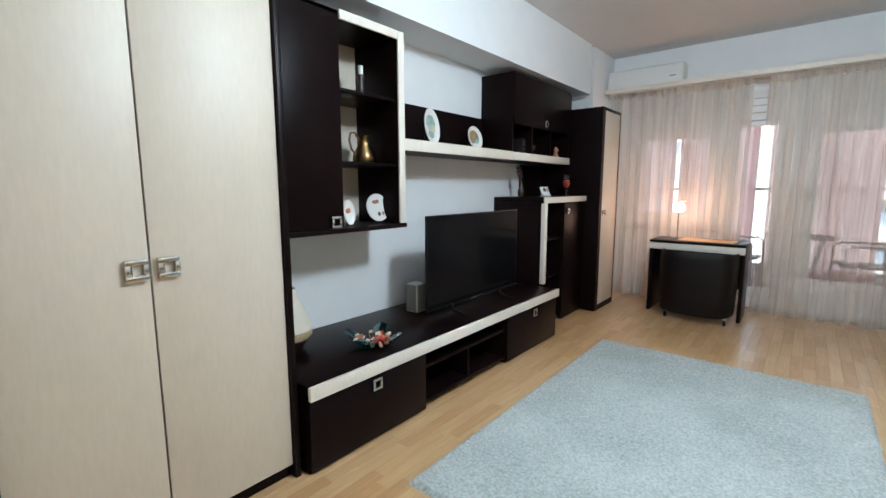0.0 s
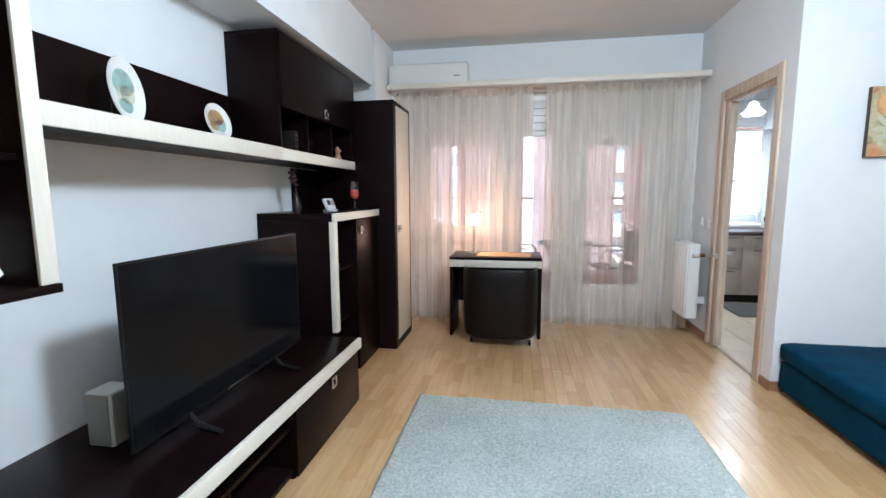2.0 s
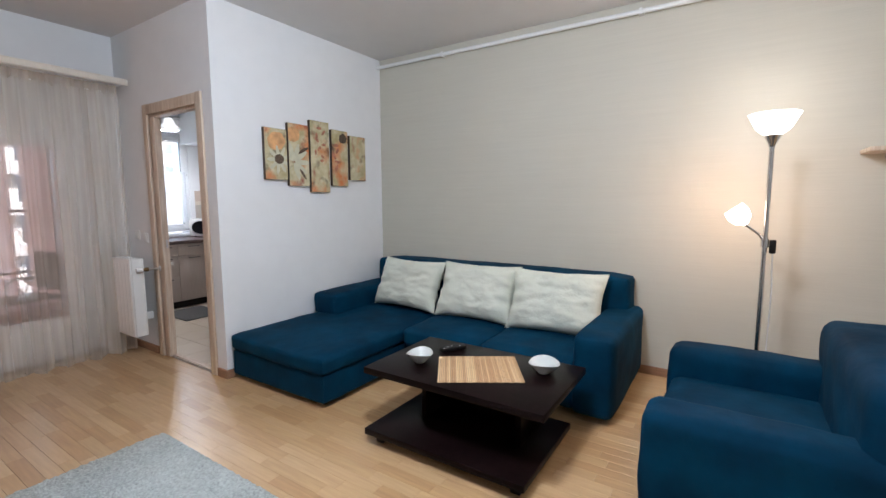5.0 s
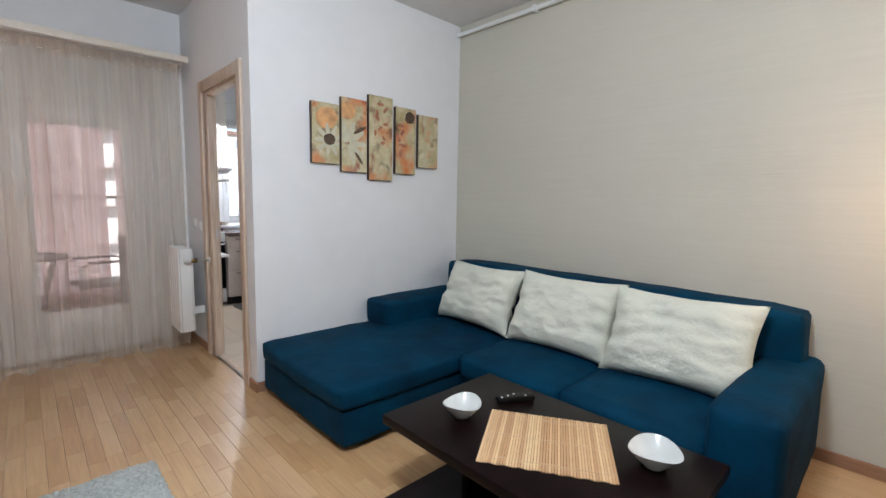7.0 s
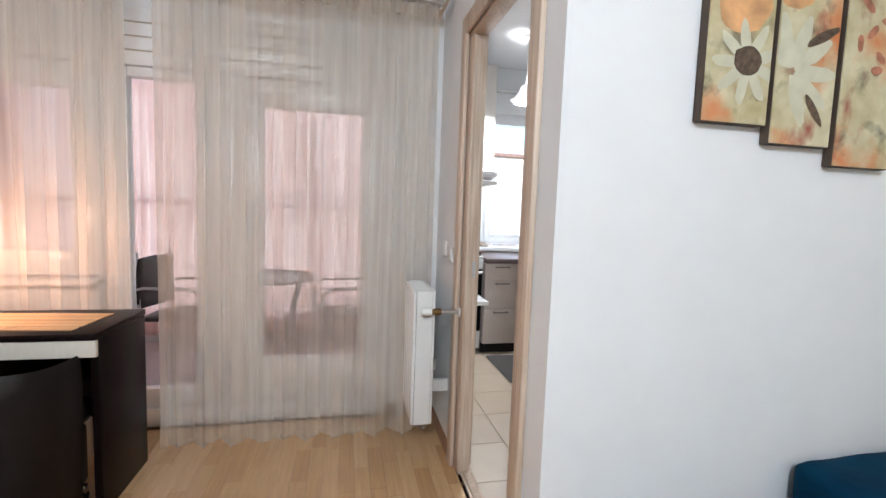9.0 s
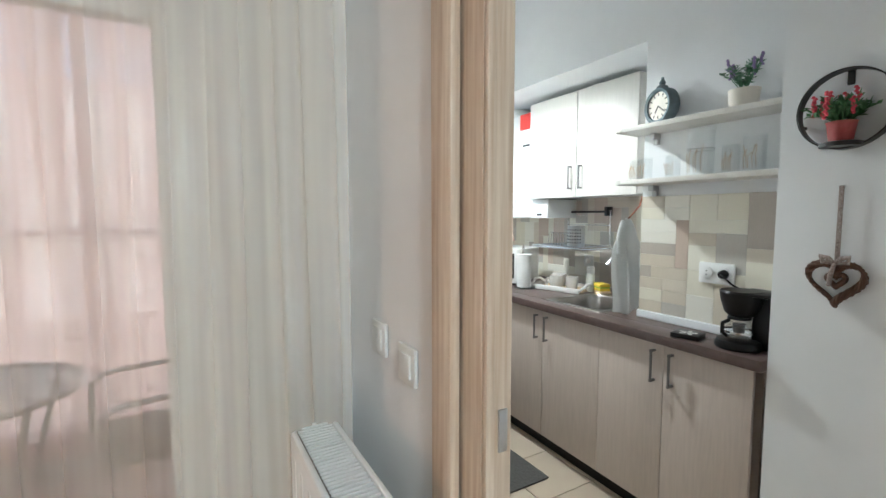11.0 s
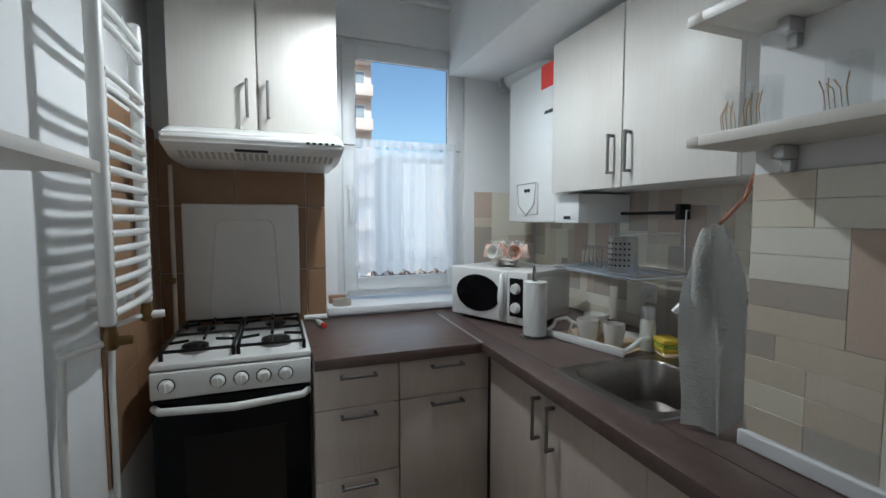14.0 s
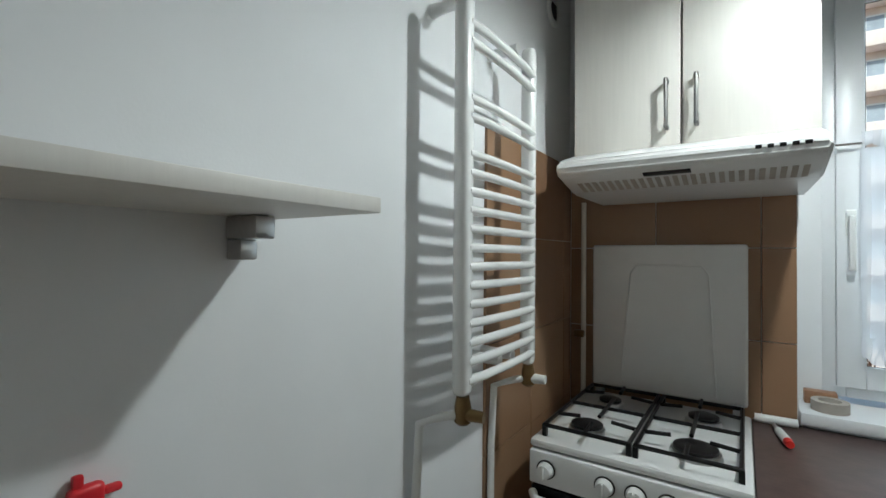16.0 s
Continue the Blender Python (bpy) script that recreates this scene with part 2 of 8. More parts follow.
def turned(profile, at, sides=28, bm=None, axis=None):
    """A body turned on a lathe: profile of (radius, height) pairs from one end to the other."""
    out = bm or bmesh.new()
    m = Matrix.Translation(at) @ (axis or Matrix.Identity(4))
    rings = []
    for r, h in profile:
        if r < 1e-5:
            rings.append([out.verts.new(m @ Vector((0, 0, h)))])
        else:
            rings.append([out.verts.new(m @ Vector((r * math.cos(k * math.tau / sides), r * math.sin(k * math.tau / sides), h))) for k in range(sides)])
    for a, b in zip(rings, rings[1:]):
        for k in range(sides):
            j = (k + 1) % sides
            if len(a) == 1 and len(b) == 1:
                continue
            if len(a) == 1:
                out.faces.new((a[0], b[j], b[k]))
            elif len(b) == 1:
                out.faces.new((a[k], a[j], b[0]))
            else:
                out.faces.new((a[k], a[j], b[j], b[k]))
    bmesh.ops.recalc_face_normals(out, faces=out.faces[:])
    return out


def tube(points, radius, sides=10, bm=None, closed=False):
    """A round bar along a row of points."""
    out = bm or bmesh.new()
    pts = [Vector(p) for p in points]
    n, rings, up = len(pts), [], None
    for i, p in enumerate(pts):
        a = pts[(i - 1) % n] if closed or i else p
        b = pts[(i + 1) % n] if closed or i < n - 1 else p
        d = (b - a).normalized()
        if up is None:
            up = d.orthogonal().normalized()
        up = (up - d * up.dot(d)).normalized()
        side = d.cross(up)
        r = radius[i] if isinstance(radius, (list, tuple)) else radius
        rings.append([out.verts.new(p + (up * math.cos(k * math.tau / sides) + side * math.sin(k * math.tau / sides)) * r) for k in range(sides)])
    pairs = list(zip(rings, rings[1:])) + ([(rings[-1], rings[0])] if closed else [])
    for a, b in pairs:
        for k in range(sides):
            j = (k + 1) % sides
            out.faces.new((a[k], a[j], b[j], b[k]))
    if not closed:
        out.faces.new(rings[0][::-1]), out.faces.new(rings[-1])
    bmesh.ops.recalc_face_normals(out, faces=out.faces[:])
    return out


def arc(centre, r, a0, a1, n, plane="xz"):
    c = Vector(centre)
    out = []
    for k in range(n + 1):
        a = radians(a0 + (a1 - a0) * k / n)
        u, v = r * math.cos(a), r * math.sin(a)
        out.append(c + Vector({"xz": (u, 0, v), "xy": (u, v, 0), "yz": (0, u, v)}[plane]))
    return out


def cushion(x0, x1, y0, y1, z0, z1, puff=0.02, edge=0.04, seed=0, wrinkle=0.006, n=14):
    """A soft block with rounded edges, slightly puffed faces and wrinkles."""
    bm = bmesh.new()
    bmesh.ops.create_cube(bm, size=2.0)
    bmesh.ops.subdivide_edges(bm, edges=bm.edges[:], cuts=n, use_grid_fill=True)
    half = Vector(((x1 - x0) / 2, (y1 - y0) / 2, (z1 - z0) / 2))
    mid = Vector(((x0 + x1) / 2, (y0 + y1) / 2, (z0 + z1) / 2))
    for v in bm.verts:
        p = Vector((v.co.x * half.x, v.co.y * half.y, v.co.z * half.z))
        inner = Vector([max(-half[i] + edge, min(half[i] - edge, p[i])) for i in range(3)])
        d = p - inner
        if d.length > 1e-6:
            p = inner + d.normalized() * edge
        g = (1 - v.co.x ** 2) * (1 - v.co.y ** 2) + (1 - v.co.x ** 2) * (1 - v.co.z ** 2) + (1 - v.co.y ** 2) * (1 - v.co.z ** 2)
        nrm = (d.normalized() if d.length > 1e-6 else Vector())
        w = noise.noise((p + mid) * 7 + Vector((seed * 3.1, 0, 0)))
        v.co = p + mid + nrm * (puff * min(1, g) + wrinkle * w)
    return bm


def ring_points(centre, rx, rz, n, plane="yz"):
    return [Vector(centre) + (Vector((0, rx * math.cos(k * math.tau / n), rz * math.sin(k * math.tau / n))) if plane == "yz"
            else Vector((rx * math.cos(k * math.tau / n), rz * math.sin(k * math.tau / n), 0))) for k in range(n)]


# ---- the shell ----
H = 2.76            # ceiling
XW, XE = -1.66, 3.44   # cabinet wall, beige wall
YS, YC, YP = -1.0, 6.22, 4.70   # wall behind the start, curtain wall, picture wall
XD, XK = 1.635, 1.70   # door wall, both faces
YK, XR, XS = 7.98, 3.66, 3.095   # kitchen window wall, recessed sink wall, shaft with the shelves
DY0, DY1, DH = 4.885, 5.65, 2.05   # door opening

structure("floor", box(XW, XE, YS, YC + 0.25, -0.1, -0.018), mat("floor_screed", (0.2, 0.12, 0.06), 0.8), "screed under the oak strip floor of the living room", "floor")
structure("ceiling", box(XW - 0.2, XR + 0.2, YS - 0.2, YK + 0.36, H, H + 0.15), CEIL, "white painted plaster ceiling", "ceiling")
structure("wall_west", box(XW - 0.2, XW, YS - 0.2, YC, 0, H), WALL, "white painted plaster wall behind the dark wall unit", "wall")
structure("wall_south", box(XW, XE, YS - 0.2, YS, 0, H), WALL, "plain white painted wall", "wall")
structure("wall_east", box(XE, XE + 0.2, YS - 0.2, YP, 0, H), BEIGE, "beige wall with fine horizontal streaks", "wall")
structure("wall_picture", box(XD, XE + 0.2, YP, YP + 0.13, 0, H), WALL, "white wall that carries the five-part picture", "wall")
bm = box(XD, XK, YP + 0.13, DY0, 0, H)
box(XD, XK, DY1, YC, 0, H, bm=bm), box(XD, XK, DY0, DY1, DH, H, bm=bm), box(XD, XK, YC, YK + 0.33, 0, H, bm=bm)
structure("wall_door", bm, WALL, "white wall with the kitchen doorway", "wall")
structure("beam_west", box(XW, -1.32, YS, 5.52, 2.25, H), WALL, "white boxed ceiling beam along the wall unit", "beam")
structure("pilaster", box(XW, -1.32, 5.60, YC, 0, H), WALL, "white wall pilaster beside the curtain", "pillar")
bm = box(XW - 0.2, -1.12, YC, YC + 0.25, 0, H)
box(1.42, XD, YC, YC + 0.25, 0, H, bm=bm), box(-1.12, 1.42, YC, YC + 0.25, 2.3, H, bm=bm), box(-1.12, -0.14, YC, YC + 0.25, 0, 0.82, bm=bm)
structure("wall_north", bm, WALL, "white wall above the balcony windows", "wall")

# kitchen shell
ROOM.update(y=0.08, z=-0.05)
structure("kitchen_floor", box(XD, XR + 0.2, YP - 0.08, YK + 0.1, -0.1, -0.012), GROUT, "grey grout bed of the tiled kitchen floor", "floor")
WX0, WX1, WZ0, WZ1 = 2.47, 3.19, 0.93, 2.30
bm = box(XK, WX0, YK, YK + 0.25, 0, H + 0.06)
box(WX1, XR + 0.2, YK, YK + 0.25, 0, H + 0.06, bm=bm), box(WX0, WX1, YK, YK + 0.25, 0, WZ0, bm=bm), box(WX0, WX1, YK, YK + 0.25, WZ1, H + 0.06, bm=bm)
structure("wall_kitchen_window", bm, WALL, "white kitchen wall around the window", "wall")
structure("wall_sink", box(XR, XR + 0.2, YP - 0.08, YK, 0, H + 0.06), WALL, "white kitchen wall behind the sink", "wall")
structure("wall_shaft", box(XS, XR, 5.64, 6.27, 0, H + 0.06), WALL, "white service shaft behind the open shelves", "wall")
structure("wall_wreath", box(2.895, XR, YP + 0.05, 5.64, 0, H + 0.06), WALL, "white wall block with the hanging decorations", "wall")
structure("beam_kitchen", box(XS, XR, 6.27, YK, 2.165, H + 0.06), WALL, "white boxed beam over the boiler and wall cabinets", "beam")
structure("wall_stove", box(XK, 2.40, 7.83, YK, 0, H + 0.06), WALL, "white wall strip behind the cooker", "wall")
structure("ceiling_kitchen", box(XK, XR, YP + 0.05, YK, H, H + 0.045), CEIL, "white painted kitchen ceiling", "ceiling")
ROOM.update(y=0.0, z=0.0)

# ---- balcony and outside ----
structure("balcony_floor", box(XW - 0.2, XD, YC + 0.25, 8.1, -0.12, -0.02), mat("balcony_tile", (0.50, 0.42, 0.40), 0.4), "reddish tiled balcony floor", "floor")
structure("wall_balcony", box(XW - 0.2, XW, YC + 0.25, 8.1, 0, H), WALL, "white side wall of the balcony", "wall")
structure("balcony_parapet", box(XW, XD, 7.98, 8.1, -0.1, 0.16), WALL, "white balcony parapet", "wall")
structure("balcony_lintel", box(XW, XD, 7.98, 8.1, 2.45, H), WALL, "white lintel over the balcony glazing", "wall")
bal = tagged(part("window_2", box(XW, XD - 0.001, 8.0, 8.06, 0.16, 0.23, 0.004), PVC), "white plastic glazing around the balcony", "window", kind="structure")
part("head_rail", box(XW, XD - 0.001, 8.0, 8.06, 2.38, 2.45, 0.004), PVC, bal)
for i in range(5):
    x = XW + 0.035 + i * (XD - XW - 0.07) / 4
    part("post", box(x - 0.03, x + 0.03, 8.001, 8.059, 0.23, 2.38, 0.004), PVC, bal)
    if i < 4:
        p = part("pane", box(x + 0.03, x + (XD - XW - 0.07) / 4 - 0.03, 8.028, 8.034, 0.23, 2.38), PANE, bal)
        p.visible_shadow = False
part("mid_rail", box(XW + 0.065, XD - 0.066, 8.002, 8.05, 1.22, 1.25, 0.004), DARKSTEEL, bal)


def drape(x0, x1, z0, z1, y, folds, depth, seed, taper=0.0, swing=0.008):
    """A hanging sheer curtain with uneven pleats."""
    bm = bmesh.new()
    nx, nz = int(folds * 22), 12
    rows = []
    for j in range(nz + 1):
        v = j / nz
        row = []
        for i in range(nx + 1):
            u = i / nx
            ph = u * folds * math.tau + 1.4 * noise.noise(Vector((u * 6, v * 0.8, seed)))
            amp = depth * (0.45 + 0.55 * (1 - v)) * (0.7 + 0.6 * noise.noise(Vector((u * 4, seed, v))))
            hem = 0.012 * math.sin(u * folds * math.tau * 0.7 + seed) * (1 - v) ** 3
            row.append(bm.verts.new((x0 + (x1 - x0) * u + taper * (1 - v) * (u - 0.5) + swing * (0.55 + 0.45 * (1 - v)) * math.sin(2 * ph) * (0.6 + 0.8 * noise.noise(Vector((u * 5, seed + 2, 0)))),
                                     y + amp * math.sin(ph), z0 + (z1 - z0) * v + hem)))
        rows.append(row)
    for a, b in zip(rows, rows[1:]):
        for i in range(nx):
            bm.faces.new((a[i], a[i + 1], b[i + 1], b[i]))
    return bm


part("curtain_wire", tube([(XW + 0.002, 7.93, 2.435), (XD - 0.002, 7.93, 2.435)], 0.004, 6), STEEL, bal)
for x0, x1, n, s in ((-1.62, -0.955, 6, 2.0), (-0.90, 0.04, 9, 3.0), (0.17, 1.265, 9, 4.0), (1.36, 1.60, 3, 6.0)):
    tagged(part("balcony_curtain", drape(x0, x1, 0.06, 2.44, 7.93, n, 0.03, s), PINK), "salmon pink cloth curtain hung inside the balcony glazing", "curtain", "pink balcony curtains")


def balcony_table():
    t = thing("garden_table", "round glass garden table with a metal rim on the balcony", "table", (0.55, 7.15, -0.02))
    part("top", turned([(0, 0.70), (0.33, 0.70), (0.33, 0.708), (0, 0.708)], (0.55, 7.15, 0), 40), pane_mat("smoked_glass", (0.55, 0.6, 0.62), 0.2), t)
    part("rim", tube(ring_points((0.55, 7.15, 0.70), 0.335, 0.335, 40, "xy"), 0.012, 8, closed=True), STEEL, t)
    for k in range(4):
        a = radians(45 + 90 * k)
        part("leg", tube([(0.55 + 0.31 * math.cos(a), 7.15 + 0.31 * math.sin(a), 0.695), (0.55 + 0.2 * math.cos(a), 7.15 + 0.2 * math.sin(a), 0.35),
                          (0.55 + 0.3 * math.cos(a), 7.15 + 0.3 * math.sin(a), -0.01)], 0.011), STEEL, t)


balcony_table()


def balcony_chair(cx, cy, turn, label):
    m = Matrix.Translation((cx, cy, -0.02)) @ Matrix.Rotation(radians(turn), 4, "Z")
    c = thing("garden_chair", label, "chair", (cx, cy, -0.02), "balcony chairs")

    def add(name, bm, material):
        bm.transform(m)
        part(name, bm, material, c)
    add("seat", cushion(-0.22, 0.22, -0.22, 0.22, 0.42, 0.45, 0.004, 0.012, n=6), DARKSTEEL)
    add("backrest", cushion(-0.21, 0.21, 0.2, 0.225, 0.5, 0.86, 0.004, 0.01, n=6), DARKSTEEL)
    for s in (-1, 1):
        add("side_frame", tube([(s * 0.24, -0.24, 0), (s * 0.24, -0.22, 0.62), (s * 0.24, -0.16, 0.66), (s * 0.24, 0.16, 0.66), (s * 0.24, 0.22, 0.64), (s * 0.24, 0.25, 0)], 0.012), STEEL)
        add("back_post", tube([(s * 0.2, 0.21, 0.44), (s * 0.2, 0.22, 0.9)], 0.011), STEEL)


balcony_chair(-0.05, 7.2, 80, "dark metal garden chair on the balcony")
balcony_chair(1.12, 7.2, -80, "metal garden chair by the balcony door")

# street and houses far below
structure("ground", box(-400, 400, 8.4, 900, -9.2, -9.0), mat("street_ground", (0.16, 0.14, 0.12), 0.9, spread=0.3, grain=0.3), "grey street and yard ground below", "ground")
TOWER = mat("salmon_render", (0.80, 0.68, 0.63), 0.85, spread=0.1, grain=0.6)
PALE = mat("pale_render", (0.72, 0.68, 0.66), 0.85, spread=0.1, grain=0.6)
DARKGLASS = mat("far_window_glass", (0.34, 0.38, 0.43), 0.15, spread=0.2, grain=0.4)
ROOFM = mat("roof_sheet", (0.20, 0.12, 0.10), 0.7, spread=0.2)


def block(name, x0, x1, y0, y1, top, storeys, cols, wall, label, balconies=False):
    h = thing(name, label, "building", ((x0 + x1) / 2, (y0 + y1) / 2, -9))
    part("wall", box(x0, x1, y0, y1, -9, top), wall, h)
    part("roof", box(x0 - 0.4, x1 + 0.4, y0 - 0.4, y1, top, top + 0.5), ROOFM, h)
    sh = (top + 9) / storeys
    w = (x1 - x0) / cols
    for s in range(storeys):
        z = -9 + s * sh
        for c in range(cols):
            a = x0 + c * w
            f = part("window", box(a + w * 0.25, a + w * 0.75, y0 - 0.12, y0 + 0.05, z + sh * 0.35, z + sh * 0.85), PVC, h)
            part("glazing", box(a + w * 0.25 + 0.12, a + w * 0.75 - 0.12, y0 - 0.15, y0 - 0.10, z + sh * 0.35 + 0.12, z + sh * 0.85 - 0.12), DARKGLASS, f)
            if balconies and c % 2 == cols % 2 - 1:
                part("balcony", box(a + 0.1, a + w - 0.1, y0 - 1.4, y0, z + sh * 0.02, z + sh * 0.36, 0.05), wall, h)


block("apartment_tower", 4.0, 10.9, 48, 60, 34, 14, 3, TOWER, "tall salmon apartment tower with rounded balconies", True)
block("apartment_building", 17, 34, 70, 82, 10, 6, 6, PALE, "long pale apartment building beyond the yard")
block("apartment_building", -30, 4, 62, 74, 14, 7, 9, PALE, "pale apartment building opposite the balcony")


def bare_tree(x, y, h, seed):
    rnd = random.Random(seed)
    t = thing("bare_tree", "leafless street tree with thin winter twigs", "tree", (x, y, -9), "bare street trees")
    part("trunk", tube([(x, y, -9), (x + 0.1, y, -9 + h * 0.3), (x - 0.05, y, -9 + h * 0.55)], [0.22, 0.17, 0.12], 8), WICKER, t)
    bm = bmesh.new()

    def grow(p, d, length, r, depth):
        q = p + d * length
        tube([p, (p + q) / 2 + Vector((rnd.uniform(-1, 1), rnd.uniform(-1, 1), 0)) * length * 0.06, q], [r, r * 0.8, r * 0.6], 5, bm=bm)
        if depth:
            for _ in range(3):
                nd = (d + Vector((rnd.uniform(-0.8, 0.8), rnd.uniform(-0.8, 0.8), rnd.uniform(-0.1, 0.6)))).normalized()
                grow(p + d * length * rnd.uniform(0.6, 1.0), nd, length * rnd.uniform(0.55, 0.75), r * 0.6, depth - 1)
    for k in range(6):
        a = k * 1.05
        grow(Vector((x, y, -9 + h * rnd.uniform(0.3, 0.55))), Vector((math.cos(a) * 0.6, math.sin(a) * 0.6, 0.9)).normalized(), h * 0.22, 0.07, 3)
    part("crown", bm, WICKER, t, "bare brown twigs")


for i, (x, y, h) in enumerate(((6.5, 26, 9.5), (9.5, 30, 11), (8.2, 22, 8.5), (12.5, 34, 10))):
    bare_tree(x, y, h, i)

# ---- living room: openings, trim ----
def door_frame():
    d = tagged(part("door_1", box(XD + 0.002, XK - 0.002, DY1 - 0.074, DY1 - 0.002, 0, DH - 0.03, 0.003), OAKFRAME), "pale oak door frame of the open kitchen doorway", "door frame", kind="structure")
    part("jamb", box(XD + 0.002, XK - 0.002, DY0 + 0.002, DY0 + 0.03, 0, DH - 0.03, 0.003), OAKFRAME, d)
    part("head", box(XD + 0.002, XK - 0.002, DY0 + 0.002, DY1 - 0.002, DH - 0.03, DH - 0.002, 0.003), OAKFRAME, d)
    for x0, x1 in ((XD - 0.022, XD - 0.001), (XK + 0.001, XK + 0.022)):
        part("casing", box(x0, x1, DY1 - 0.018, DY1 + 0.05, 0, DH + 0.072, 0.006), OAKFRAME, d)
        part("casing", box(x0, x1, DY0 - 0.07, DY0 + 0.004, 0, DH + 0.072, 0.006), OAKFRAME, d)
        part("casing", box(x0 + 0.001, x1 - 0.001, DY0 + 0.004, DY1 - 0.004, DH - 0.012, DH + 0.07, 0.006), OAKFRAME, d)
    part("door_stop", box(XK - 0.062, XK - 0.045, DY1 - 0.086, DY1 - 0.075, 0, DH - 0.04, 0.003), OAKFRAME, d)
    part("strike_plate", box(XK - 0.030, XK - 0.012, DY1 - 0.077, DY1 - 0.073, 0.94, 1.012, 0.001), STEEL, d, "steel strike plate")
    part("threshold", box(XD + 0.03, XD + 0.075, DY0 + 0.03, DY1 - 0.03, -0.01, 0.008, 0.003), OAKFRAME, d)


door_frame()


def skirting(name, runs):
    bm = bmesh.new()
    for r in runs:
        box(*r, 0.0, 0.065, bm=bm, bevel=0.004)
    structure(name, bm, SKIRT, "brown wooden skirting board", "baseboard")


T = 0.016
skirting("baseboard", [(XD - T, XD, DY1 + 0.087, YC - 0.002), (XD - T, XD, YP - T, DY0 - 0.072), (XD, XE - T, YP - T, YP), (XE - T, XE, YS, YP - T - 0.002),
                       (-1.32, -1.12, YC - T, YC), (-1.32, -1.32 + T, 5.602, YC - T - 0.002)])


def radiator():
    r = thing("radiator", "white steel panel radiator under the wall beside the door", "radiator", (1.54, 5.9, 0.12))
    x0, x1, y0, y1, z0, z1 = 1.42, 1.53, 5.662, 6.205, 0.21, 0.862
    part("front_panel", box(x0, x0 + 0.014, y0, y1, z0, z1, 0.005), ENAMEL, r)
    for k in range(9):
        y = y0 + 0.025 + k * (y1 - y0 - 0.05) / 8
        part("rib", box(x0 - 0.0015, x0 + 0.001, y - 0.009, y + 0.009, z0 + 0.03, z1 - 0.04, 0.002), ENAMEL, r)
    part("back_panel", box(x1 - 0.018, x1 - 0.006, y0, y1, z0, z1, 0.004), ENAMEL, r)
    part("side_cover", box(x0 + 0.015, x1 - 0.019, y0 - 0.002, y0 + 0.008, z0, z1, 0.002), ENAMEL, r)
    bm = bmesh.new()
    for k in range(44):
        y = y0 + 0.015 + k * (y1 - y0 - 0.03) / 43
        box(x0 + 0.016, x1 - 0.02, y - 0.002, y + 0.002, z1 - 0.006, z1 - 0.001, bm=bm)
    part("top_grille", bm, ENAMEL, r)
    v = part("valve", turned([(0, 0), (0.016, 0), (0.018, 0.02), (0.012, 0.04), (0.012, 0.05), (0, 0.05)], (1.545, y0 - 0.028, 0.77), 16, axis=Matrix.Rotation(radians(-90), 4, "Y")), BRASS, r, "tarnished brass radiator valve")
    part("valve_knob", turned([(0, 0), (0.02, 0), (0.022, 0.03), (0.018, 0.045), (0, 0.045)], (1.50, y0 - 0.028, 0.77), 16, axis=Matrix.Rotation(radians(-90), 4, "Y")), PLASTIC, v)
    part("pipe", tube([(1.54, y0 - 0.028, 0.77), (XD - 0.002, y0 - 0.028, 0.767)], 0.009), STEEL, r)
    part("pipe_rosette", turned([(0, 0), (0.026, 0), (0.022, 0.008), (0, 0.008)], (XD - 0.0005, y0 - 0.028, 0.767), 18, axis=Matrix.Rotation(radians(-90), 4, "Y")), PLASTIC, r)
    for y in (y0 + 0.16, y1 - 0.08):
        part("wall_bracket", box(x1 - 0.006, XD - 0.001, y - 0.012, y + 0.015, z0 + 0.1, z0 + 0.16), PLASTIC, r)


radiator()


def wall_plate(name, y, z, label):
    p = tagged(part(name, box(XD - 0.011, XD - 0.001, y - 0.04, y + 0.04, z - 0.04, z + 0.04, 0.004), PLASTIC), label, "switch")
    part("rocker", box(XD - 0.015, XD - 0.0105, y - 0.025, y + 0.025, z - 0.025, z + 0.025, 0.002), PLASTIC, p)


wall_plate("light_switch", 5.83, 1.02, "white plastic wall switch between radiator and doorway")
wall_plate("light_switch", 5.98, 1.04, "white plastic wall switch beside the curtain")


# windows to the balcony
def leaf(parent, x0, x1, z0, z1, y, fr=0.07, mid=None, bottom=None):
    """A glazed leaf: four rails, the pane, and a rail across where there is one."""
    b = bottom or fr
    f = part("frame", box(x0, x0 + fr, y, y + 0.06, z0, z1, 0.006), PVC, parent)
    part("stile", box(x1 - fr, x1, y, y + 0.06, z0, z1, 0.006), PVC, parent)
    part("rail", box(x0 + fr, x1 - fr, y + 0.001, y + 0.059, z0, z0 + b, 0.006), PVC, parent)
    part("rail", box(x0 + fr, x1 - fr, y + 0.001, y + 0.059, z1 - fr, z1, 0.006), PVC, parent)
    p = part("pane", box(x0 + fr - 0.004, x1 - fr + 0.004, y + 0.027, y + 0.033, z0 + b - 0.004, z1 - fr + 0.004), PANE, parent)
    p.visible_shadow = False
    return f


